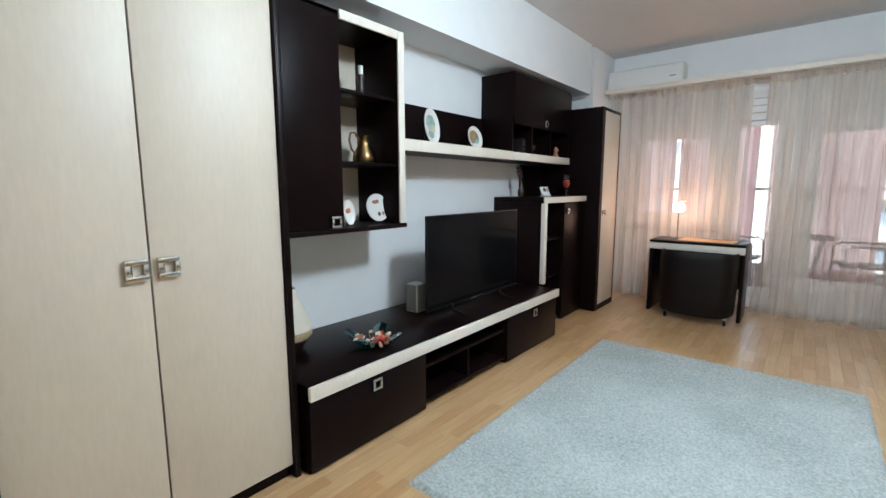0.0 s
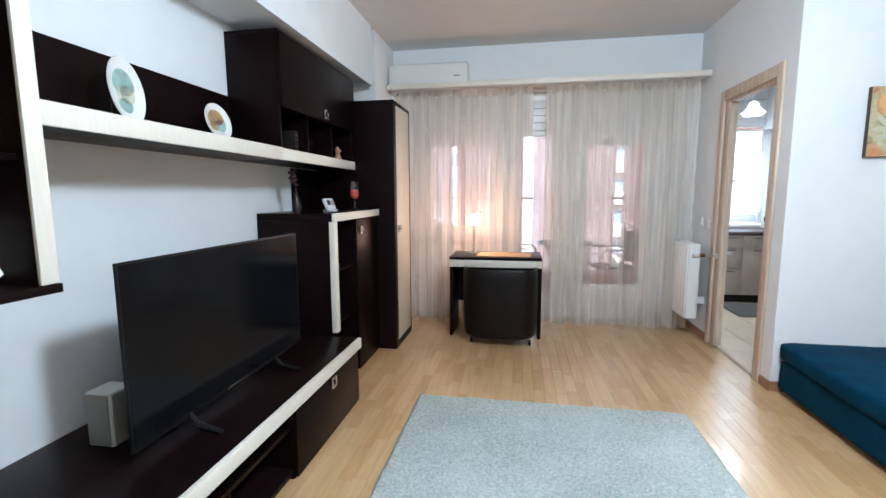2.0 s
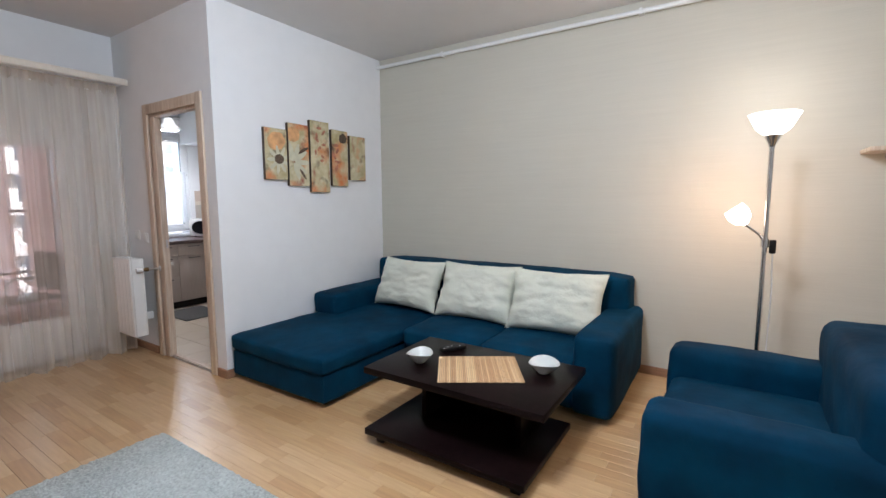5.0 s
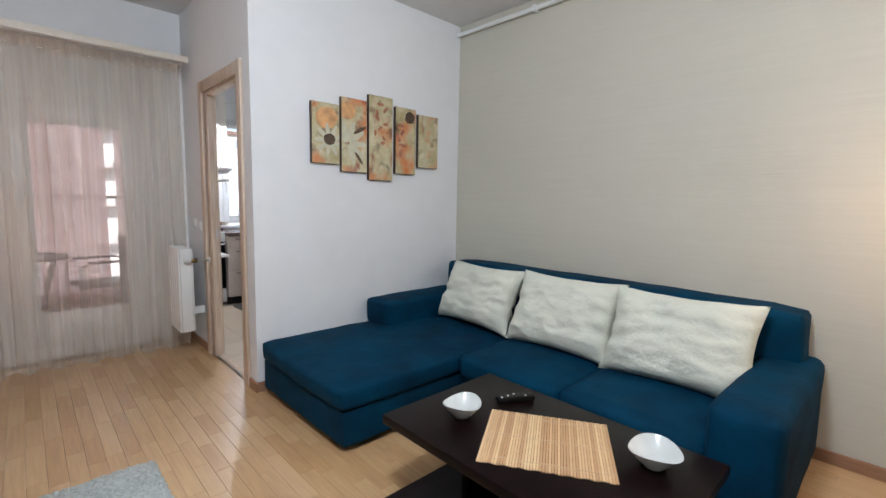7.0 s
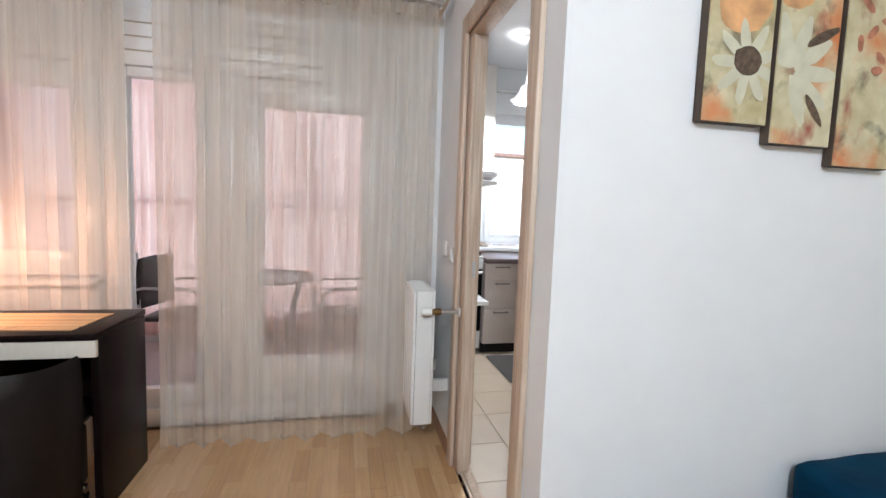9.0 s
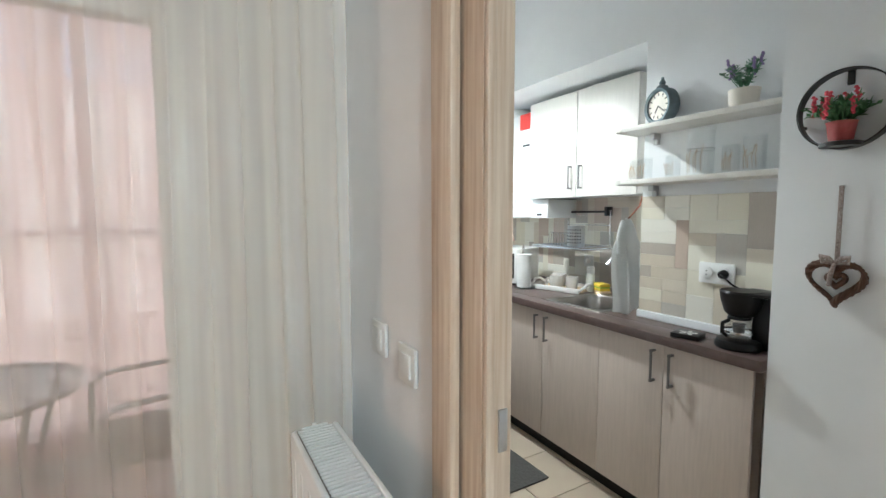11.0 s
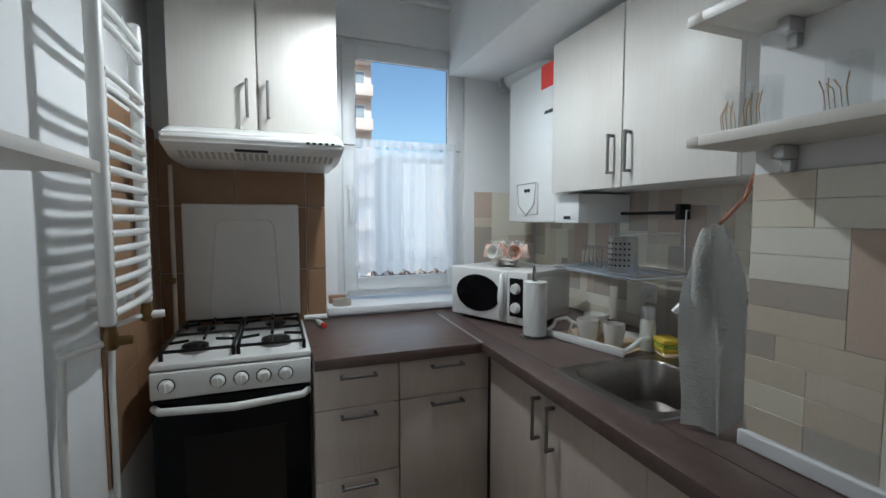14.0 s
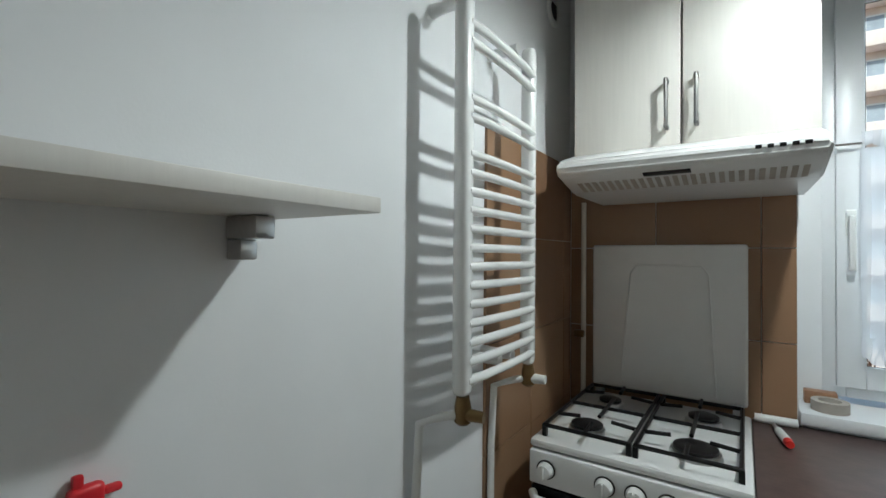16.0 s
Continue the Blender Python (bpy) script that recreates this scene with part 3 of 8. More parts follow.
def balcony_windows():
    y = YC + 0.06
    w = tagged(part("window_1", box(-1.12, 1.42, y + 0.001, y + 0.075, 2.22, 2.3, 0.004), PVC), "white plastic balcony windows and glazed door behind the curtain", "window", kind="structure")
    part("shutter_box", box(-1.06, 1.34, y - 0.015, y + 0.16, 1.93, 2.219, 0.012), PVC, w)
    for z in (2.0, 2.07, 2.14):
        part("box_groove", box(-1.05, 1.33, y - 0.018, y - 0.014, z, z + 0.008), GROUT, w)
    part("post", box(-1.12, -1.06, y + 0.001, y + 0.075, 0.82, 2.22, 0.004), PVC, w)
    part("post", box(-0.14, -0.06, y + 0.001, y + 0.075, 0.04, 1.93, 0.004), PVC, w)
    part("post", box(0.36, 0.50, y + 0.001, y + 0.075, 0.04, 1.93, 0.004), PVC, w)
    part("post", box(1.34, 1.42, y + 0.001, y + 0.075, 0.04, 2.22, 0.004), PVC, w)
    part("threshold", box(-0.06, 1.34, y - 0.03, y + 0.12, 0.0, 0.10, 0.006), PVC, w)
    part("window_sill", box(-1.12, -0.14, YC - 0.05, y + 0.01, 0.80, 0.825, 0.005), PVC, w)
    leaf(w, -1.06, -0.14, 0.84, 1.925, y - 0.01, 0.13)
    leaf(w, -0.06, 0.36, 0.11, 1.925, y - 0.01, 0.05, bottom=0.10)
    leaf(w, 0.50, 1.34, 0.11, 1.925, y - 0.01, 0.15, bottom=0.25)
    h = part("door_handle", box(0.535, 0.565, y - 0.03, y - 0.01, 1.10, 1.26, 0.006), PLASTIC, w)
    part("lever", box(0.54, 0.68, y - 0.06, y - 0.04, 1.20, 1.225, 0.008), PLASTIC, h)


balcony_windows()


def curtain(x0, x1, folds, seed, label):
    c = tagged(part("curtain", drape(x0, x1, 0.035, 2.235, 5.985, folds, 0.05, seed, swing=0.020), SHEER), label, "curtain", "sheer curtains of the balcony window")
    part("heading_tape", drape(x0 + 0.005, x1 - 0.005, 2.225, 2.30, 5.985, folds * 2, 0.016, seed + 3), SHEER, c)
    part("hem", drape(x0, x1, 0.02, 0.055, 5.985, folds, 0.05, seed, swing=0.020), SHEER, c)


curtain(-1.22, 0.10, 11, 1.0, "sheer off-white curtain behind the desk with soft pleats")
curtain(0.22, 1.56, 11, 5.0, "sheer off-white curtain in front of the balcony door")

rail = thing("curtain_rail", "pale wooden ceiling-mounted curtain rail below the lintel", "curtain rail", (0.15, 6.0, 2.32))
part("pelmet_board", box(-1.30, 1.608, 5.90, YC - 0.002, 2.322, 2.345, 0.004), OAKFRAME, rail)
part("front_strip", box(-1.30, 1.608, 5.888, 5.90, 2.30, 2.35, 0.004), CREAM_EDGE, rail)
for y in (5.955, 6.02):
    part("track", box(-1.26, 1.58, y - 0.012, y + 0.012, 2.302, 2.322, 0.002), PVC, rail)


def air_conditioner():
    a = thing("air_conditioner", "white split air conditioner indoor unit under the ceiling", "air conditioner", (-0.9, 6.0, 2.3))
    bm = bmesh.new()
    sec = [(6.098, 2.575), (5.93, 2.575), (5.895, 2.55), (5.885, 2.42), (5.90, 2.34), (5.95, 2.295), (6.02, 2.28), (6.098, 2.28)]
    ends = [[bm.verts.new((x, y + 0.004 * (x < -0.9), z)) for y, z in sec] for x in (-1.31, -0.53)]
    for k in range(len(sec)):
        j = (k + 1) % len(sec)
        bm.faces.new((ends[0][k], ends[0][j], ends[1][j], ends[1][k]))
    bm.faces.new(ends[0][::-1]), bm.faces.new(ends[1])
    bmesh.ops.recalc_face_normals(bm, faces=bm.faces[:])
    bmesh.ops.bevel(bm, geom=bm.edges[:], offset=0.006, segments=2, affect="EDGES", clamp_overlap=True)
    part("housing", bm, PLASTIC, a)
    part("front_panel", box(-1.30, -0.54, 5.878, 5.888, 2.36, 2.55, 0.004), PLASTIC, a)
    part("air_flap", box(-1.26, -0.58, 5.902, 5.945, 2.302, 2.312, 0.003), PLASTIC, a)
    part("air_slot", box(-1.25, -0.59, 5.93, 5.99, 2.286, 2.292), BLACK, a)
    part("badge", box(-0.66, -0.60, 5.8765, 5.8782, 2.43, 2.438), DARKSTEEL, a)
    part("pipe_cover", tube([(-1.30, 6.04, 2.40), (-1.325, 6.0, 2.35), (-1.31, 6.0, 2.27), (-1.24, 6.05, 2.24), (-1.2, 6.10, 2.235)], 0.018), PLASTIC, a)


ROOM.update(y=0.12)
air_conditioner()
ROOM.update(y=0.0)


# ---- living room: the wall unit ----
def square_handle(parent, x, y, z, size=0.06):
    """A square ring handle on a front that faces +x."""
    bm = bmesh.new()
    s, w = size / 2, size * 0.24
    for a in ((y - s, y + s, z + s - w, z + s), (y - s, y + s, z - s, z - s + w), (y - s, y - s + w, z - s + w, z + s - w), (y + s - w, y + s, z - s + w, z + s - w)):
        box(x + 0.004, x + 0.02, *a, bm=bm, bevel=0.003)
    box(x, x + 0.006, y - s + w, y - s + w + 0.008, z - s + w, z + s - w, bm=bm)
    return part("handle", bm, CHROME, parent, "square brushed chrome handle")


def wardrobe():
    w = thing("wardrobe", "tall cream two-door wardrobe with dark wood carcass", "wardrobe", (-1.35, 1.2, 0))
    y0, y1 = 0.74, 1.675
    part("side_panel", box(XW + 0.002, -1.03, y1 - 0.025, y1, 0, 2.24, 0.002), WENGE, w)
    part("side_panel", box(XW + 0.002, -1.03, y0, y0 + 0.025, 0, 2.24, 0.002), WENGE, w)
    part("top", box(XW + 0.002, -1.03, y0 + 0.025, y1 - 0.025, 2.215, 2.24, 0.002), WENGE, w)
    part("back", box(XW + 0.002, XW + 0.01, y0 + 0.025, y1 - 0.025, 0.05, 2.215), WENGE, w)
    part("plinth", box(-1.09, -1.075, y0 + 0.025, y1 - 0.025, 0, 0.06), WENGE, w)
    part("inner_post", box(-1.40, -1.085, 1.165, 1.185, 0.06, 2.21), WENGE, w)
    for a, b, hy in ((y0 + 0.028, 1.172, 1.133), (1.178, y1 - 0.028, 1.226)):
        d = part("door", box(-1.068, -1.048, a, b, 0.062, 2.21, 0.002), CREAM, w)
        square_handle(d, -1.048, hy, 1.0, 0.068)


wardrobe()


def vitrine():
    v = thing("display_cabinet", "dark wall-hung display cabinet with open shelves", "cabinet", (-1.47, 2.15, 1.03))
    x0, x1, y0, y1, z0, z1 = XW + 0.002, -1.28, 1.68, 2.60, 1.03, 2.13
    part("bottom", box(x0, x1 + 0.012, y0, y1 + 0.01, z0 - 0.005, z0 + 0.02, 0.002), WENGE, v)
    part("top", box(x0, x1, y0, y1, z1 - 0.02, z1, 0.002), WENGE, v)
    part("side_panel", box(x0, x1 - 0.002, y1 - 0.045, y1, z0 + 0.02, z1 - 0.02, 0.002), WENGE, v)
    part("side_panel", box(x0, x1 - 0.002, y0, y0 + 0.02, z0 + 0.02, z1 - 0.02, 0.002), WENGE, v)
    part("divider", box(x0, x1 - 0.03, 2.13, 2.15, z0 + 0.02, z1 - 0.02, 0.002), WENGE, v)
    part("back", box(x0, x0 + 0.012, y0 + 0.02, y1 - 0.045, z0 + 0.02, z1 - 0.02), CREAM, v, "beige back panel")
    for z in (1.40, 1.77):
        part("shelf", box(x0 + 0.012, x1 - 0.02, 2.15, y1 - 0.045, z - 0.018, z, 0.002), WENGE, v)
    part("edge_band", box(x1 - 0.001, x1 + 0.012, y1 - 0.045, y1 + 0.002, z0 + 0.022, z1 + 0.005, 0.002), CREAM_EDGE, v, "cream edge band")
    part("edge_band", box(x1 - 0.001, x1 + 0.012, 2.15, y1 - 0.047, z1 - 0.04, z1 + 0.005, 0.002), CREAM_EDGE, v, "cream edge band")
    d = part("door", box(x1 - 0.02, x1, y0 + 0.003, 2.148, z0 + 0.022, z1 - 0.003, 0.002), WENGE, v)
    square_handle(d, x1, 2.09, 1.085, 0.062)


vitrine()


def tv_stand():
    s = thing("tv_stand", "long low dark TV bench with cream edge", "tv stand", (-1.3, 2.9, 0))
    x0, x1, y0, y1 = XW + 0.002, -0.985, 1.70, 4.12
    part("top", box(x0, x1 + 0.001, y0, y1, 0.385, 0.412, 0.002), WENGE, s)
    part("edge_band", box(x1 + 0.001, x1 + 0.022, y0 - 0.005, y1 + 0.002, 0.352, 0.415, 0.003), CREAM_EDGE, s, "cream front edge band")
    for y in (y0 + 0.01, 2.45, 3.34, y1 - 0.01):
        part("side_panel", box(x0, x1 - 0.022, y - 0.01, y + 0.01, 0.0, 0.385), WENGE, s)
    part("bottom", box(x0, x1 - 0.022, y0 + 0.02, y1 - 0.02, 0.03, 0.05), WENGE, s)
    part("back", box(x0, x0 + 0.01, y0 + 0.02, y1 - 0.02, 0.05, 0.385), WENGE, s)
    part("shelf", box(x0 + 0.01, x1 - 0.03, 2.462, 3.33, 0.235, 0.253), WENGE, s)
    part("divider", box(x0 + 0.01, x1 - 0.03, 2.89, 2.908, 0.05, 0.235), WENGE, s)
    for a, b, hy in ((y0 + 0.003, 2.455, 2.08), (3.335, y1 - 0.003, 3.72)):
        d = part("drawer_front", box(x1 - 0.02, x1 - 0.001, a, b, 0.012, 0.35, 0.002), WENGE, s)
        square_handle(d, x1 - 0.001, hy, 0.30, 0.06)


tv_stand()


def wall_shelf():
    s = thing("wall_shelf", "dark wall shelf with cream front edge above the television", "shelf", (-1.5, 3.25, 1.5))
    part("back_panel", box(XW + 0.002, XW + 0.02, 2.603, 3.945, 1.555, 1.845, 0.002), WENGE, s)
    part("board", box(XW + 0.002, -1.335, 2.603, 3.93, 1.49, 1.553, 0.002), WENGE, s)
    part("edge_band", box(-1.335, -1.318, 2.603, 3.93, 1.487, 1.556, 0.002), CREAM_EDGE, s, "cream front edge band")


wall_shelf()


def bridge_cabinet():
    c = thing("wall_cabinet", "dark wall-hung cabinet with lift-up door over small open niches", "cabinet", (-1.5, 4.5, 1.49))
    x0, x1, y0, y1 = XW + 0.002, -1.345, 3.95, 5.065
    part("side_panel", box(x0, x1, y0, y0 + 0.02, 1.55, 2.18, 0.002), WENGE, c)
    part("side_panel", box(x0, x1, y1 - 0.02, y1, 1.55, 2.18, 0.002), WENGE, c)
    part("top", box(x0, x1 + 0.004, y0, y1, 2.18, 2.20, 0.002), WENGE, c)
    part("shelf", box(x0, x1 - 0.005, y0 + 0.02, y1 - 0.02, 1.80, 1.82), WENGE, c)
    part("back", box(x0, x0 + 0.01, y0 + 0.02, y1 - 0.02, 1.55, 2.18), WENGE, c)
    part("board", box(x0, x1, y0, y1, 1.492, 1.549, 0.002), WENGE, c)
    part("edge_band", box(x1 + 0.001, x1 + 0.016, y0, y1, 1.49, 1.555, 0.002), CREAM_EDGE, c, "cream front edge band")
    for y in (4.31, 4.68):
        part("divider", box(x0 + 0.01, x1 - 0.01, y - 0.008, y + 0.008, 1.55, 1.80), WENGE, c)
    d = part("door", box(x1 + 0.001, x1 + 0.02, y0 + 0.003, y1 - 0.003, 1.785, 2.178, 0.002), WENGE, c)
    square_handle(d, x1 + 0.02, 4.50, 1.83, 0.06)


bridge_cabinet()


def low_cabinet():
    c = thing("sideboard", "dark upright cabinet with cream trim and open niches", "cabinet", (-1.4, 4.6, 0))
    x0, x1, y0, y1, h = XW + 0.002, -1.15, 4.17, 5.065, 1.175
    part("side_panel", box(x0, x1 - 0.02, y0, y0 + 0.02, 0.0, h - 0.045, 0.002), WENGE, c)
    part("side_panel", box(x0, x1 - 0.02, y1 - 0.02, y1, 0.0, h - 0.045, 0.002), WENGE, c)
    part("top", box(x0, x1 - 0.001, y0, y1, h - 0.045, h, 0.002), WENGE, c)
    part("edge_band", box(x1 - 0.001, x1 + 0.016, y0 - 0.005, y1, h - 0.05, h + 0.002, 0.002), CREAM_EDGE, c, "cream top edge band")
    part("edge_band", box(x1 - 0.022, x1 + 0.014, y0 - 0.005, y0 + 0.045, 0.42, h - 0.052, 0.002), CREAM_EDGE, c, "cream upright edge band")
    part("divider", box(x0, x1 - 0.022, 4.585, 4.605, 0.05, h - 0.045), WENGE, c)
    part("back", box(x0, x0 + 0.01, y0 + 0.02, y1 - 0.02, 0.05, h - 0.045), WENGE, c)
    for z in (0.06, 0.45, 0.80):
        part("shelf", box(x0 + 0.01, x1 - 0.04, y0 + 0.02, 4.585, z - 0.018, z), WENGE, c)
    d = part("door", box(x1 - 0.02, x1 - 0.002, 4.59, y1 - 0.003, 0.01, h - 0.055, 0.002), WENGE, c)
    square_handle(d, x1 - 0.002, 4.66, 1.04, 0.055)
    part("panel", box(x0, x0 + 0.018, 4.62, y1, h, 1.485, 0.002), WENGE, c, "dark rear panel above the top")


low_cabinet()


def tall_cabinet():
    c = thing("tall_cabinet", "tall narrow dark cabinet with a cream door", "cabinet", (-1.3, 5.33, 0))
    x0, x1, y0, y1, h = XW + 0.002, -1.005, 5.07, 5.59, 2.035
    part("body", box(x0 + 0.002, x1 - 0.022, y0 + 0.02, y1 - 0.02, 0.02, h - 0.025), WENGE, c)
    part("side_panel", box(x0, x1, y0, y0 + 0.02, 0, h, 0.002), WENGE, c)
    part("side_panel", box(x0, x1, y1 - 0.02, y1, 0, h, 0.002), WENGE, c)
    part("top", box(x0, x1, y0 + 0.02, y1 - 0.02, h - 0.025, h, 0.002), WENGE, c)
    part("plinth", box(x1 - 0.02, x1 - 0.002, y0 + 0.02, y1 - 0.02, 0, 0.055), WENGE, c)
    part("stile", box(x1 - 0.02, x1 - 0.002, y0 + 0.021, y0 + 0.075, 0.057, h - 0.026), WENGE, c)
    d = part("door", box(x1 - 0.02, x1 - 0.003, y0 + 0.078, y1 - 0.022, 0.058, h - 0.028, 0.002), CREAM, c)
    square_handle(d, x1 - 0.003, y0 + 0.12, 1.01, 0.055)


tall_cabinet()


def television():
    t = thing("television", "black flat-screen television standing on the low bench", "television", (-1.25, 3.3, 0.41))
    x, y0, y1, z0, z1 = -1.225, 2.735, 3.85, 0.462, 1.085
    part("back_shell", box(x - 0.055, x - 0.012, y0 + 0.12, y1 - 0.12, z0 + 0.05, z1 - 0.15, 0.012), BLACK, t)
    part("bezel", box(x - 0.012, x, y0, y1, z0, z1, 0.003), BLACK, t)
    part("screen", box(x - 0.001, x + 0.0015, y0 + 0.008, y1 - 0.008, z0 + 0.02, z1 - 0.008), SCREEN, t)
    part("badge", box(x + 0.0005, x + 0.004, y0 + 0.47, y1 - 0.47, z0 + 0.003, z0 + 0.014, 0.001), CHROME, t)
    for y in (y0 + 0.26, y1 - 0.26):
        part("foot", tube([(x - 0.03, y, z0 + 0.03), (x + 0.03, y - 0.005, 0.435), (x + 0.14, y - 0.02, 0.421)], [0.012, 0.011, 0.009], 8), BLACK, t)
        part("foot", tube([(x - 0.035, y, z0 + 0.03), (x - 0.10, y, 0.435), (x - 0.19, y, 0.421)], [0.012, 0.011, 0.009], 8), BLACK, t)


television()

# ---- living room: seating and tables ----
def desk():
    d = thing("desk", "dark writing desk with a cream front strip below the window", "desk", (-0.23, 5.75, 0))
    x0, x1, y0, y1, h = -0.625, 0.195, 5.50, 5.92, 0.735
    part("top", box(x0, x1, y0 - 0.005, y1, h - 0.025, h, 0.003), WENGE, d)
    part("front_strip", box(x0 + 0.002, x1 - 0.002, y0 - 0.004, y0 + 0.014, h - 0.09, h - 0.027, 0.002), CREAM_EDGE, d, "cream front strip")
    part("side_panel", box(x0, x0 + 0.03, y0 + 0.016, y1 - 0.01, 0, h - 0.026, 0.002), WENGE, d)
    part("side_panel", box(x1 - 0.03, x1, y0 + 0.016, y1 - 0.01, 0, h - 0.026, 0.002), WENGE, d)
    part("modesty_panel", box(x0 + 0.03, x1 - 0.03, y1 - 0.05, y1 - 0.03, 0.25, h - 0.026), WENGE, d)


desk()


def tub_chair():
    """A barrel chair on castors, its back to the room."""
    c = thing("tub_chair", "black leatherette tub chair on castors pushed under the desk", "chair", (-0.17, 5.42, 0))
    cx, cy = -0.165, 5.47
    bm = bmesh.new()
    n, zs = 34, [0.075, 0.09, 0.13, 0.3, 0.5, 0.60, 0.655, 0.672, 0.66, 0.60]
    bulge = [0.9, 0.95, 0.965, 0.99, 1.0, 1.0, 0.985, 0.955, 0.90, 0.89]
    grid = []
    for z, s in zip(zs, bulge):
        row = []
        for k in range(n + 1):
            a = radians(180 + 180 * k / n)
            ex = math.copysign(abs(math.cos(a)) ** 0.55, math.cos(a))
            ey = math.copysign(abs(math.sin(a)) ** 0.75, math.sin(a))
            dip = 0.03 * max(0, abs(ex) - 0.7) if z > 0.5 else 0
            row.append(bm.verts.new((cx + 0.325 * s * ex, cy + 0.26 * s * ey, z - dip)))
        grid.append(row)
    for a, b in zip(grid, grid[1:]):
        for k in range(n):
            bm.faces.new((a[k], a[k + 1], b[k + 1], b[k]))
    bmesh.ops.solidify(bm, geom=bm.faces[:], thickness=0.03)
    bmesh.ops.recalc_face_normals(bm, faces=bm.faces[:])
    part("backrest", bm, LEATHER, c)
    part("seat", cushion(cx - 0.26, cx + 0.26, cy - 0.2, cy + 0.2, 0.33, 0.44, 0.01, 0.03), LEATHER, c)
    part("base", box(cx - 0.25, cx + 0.25, cy - 0.2, cy + 0.18, 0.08, 0.33, 0.02), LEATHER, c)
    for sx, sy in ((-0.24, -0.12), (0.26, -0.13), (-0.24, 0.14), (0.24, 0.14)):
        k = part("castor", turned([(0, -0.011), (0.026, -0.011), (0.028, 0), (0.026, 0.011), (0, 0.011)], (cx + sx, cy + sy, 0.028), 18, axis=Matrix.Rotation(radians(90), 4, "Y")), BLACK, c)
        part("fork", box(cx + sx - 0.016, cx + sx + 0.016, cy + sy - 0.012, cy + sy + 0.012, 0.045, 0.082, 0.003), CHROME, k)


tub_chair()


def desk_lamp():
    at = Vector((-0.43, 5.76, 0.735))
    l = thing("table_lamp", "small lit table lamp with a frosted glass shade on the desk", "lamp", at)
    part("base", turned([(0, 0), (0.055, 0), (0.055, 0.008), (0.02, 0.014), (0.012, 0.02), (0, 0.02)], at), CHROME, l)
    part("stem", turned([(0, 0), (0.006, 0), (0.006, 0.25), (0.012, 0.27), (0, 0.27)], at + Vector((0, 0, 0.018)), 14), CHROME, l)
    s = part("shade", turned([(0.028, 0.27), (0.05, 0.282), (0.058, 0.31), (0.055, 0.34), (0.042, 0.36), (0.03, 0.362)], at), glow_mat("lit_frosted_shade", (1.0, 0.72, 0.48), 7.0), l, "glowing frosted shade")
    s.visible_shadow = False
    part("switch_arm", tube([at + Vector((0, 0, 0.365)), at + Vector((0.03, -0.01, 0.385)), at + Vector((0.075, -0.02, 0.387))], 0.005), CHROME, l)


desk_lamp()


def mat_cloth(name, x0, x1, y0, y1, z, turn, label, material, slats):
    m = thing(name, label, "placemat", ((x0 + x1) / 2, (y0 + y1) / 2, z))
    c = Vector(((x0 + x1) / 2, (y0 + y1) / 2, 0))
    spin = Matrix.Translation(c) @ Matrix.Rotation(radians(turn), 4, "Z") @ Matrix.Translation(-c)
    n = slats
    for k in range(n):
        a = y0 + (y1 - y0) * k / n
        bm = box(x0 + 0.003 * math.sin(k * 5.1), x1 - 0.003 * math.sin(k * 3.7), a, a + (y1 - y0) / n * 0.86, z + 0.001, z + 0.004, 0.0)
        bm.transform(spin)
        part("slat", bm, material, m, rounded=False)
    for x in (x0 + 0.04, (x0 + x1) / 2, x1 - 0.04):
        bm = box(x - 0.001, x + 0.001, y0, y1, z + 0.0035, z + 0.005)
        bm.transform(spin)
        part("thread", bm, STRAW, m, rounded=False)


STRAWP = random_mat("straw_slats", [(0.60, 0.45, 0.29), (0.50, 0.36, 0.22), (0.66, 0.52, 0.35), (0.56, 0.41, 0.27), (0.44, 0.30, 0.18)], 0.75, grain=40, bump=0.3)
mat_cloth("desk_mat", -0.38, 0.10, 5.56, 5.84, 0.735, -4, "woven straw mat lying on the desk", STRAWP, 40)
mat_cloth("placemat", 1.72, 2.10, 2.475, 2.925, 0.406, 32, "woven straw placemat lying on the coffee table", STRAWP, 46)


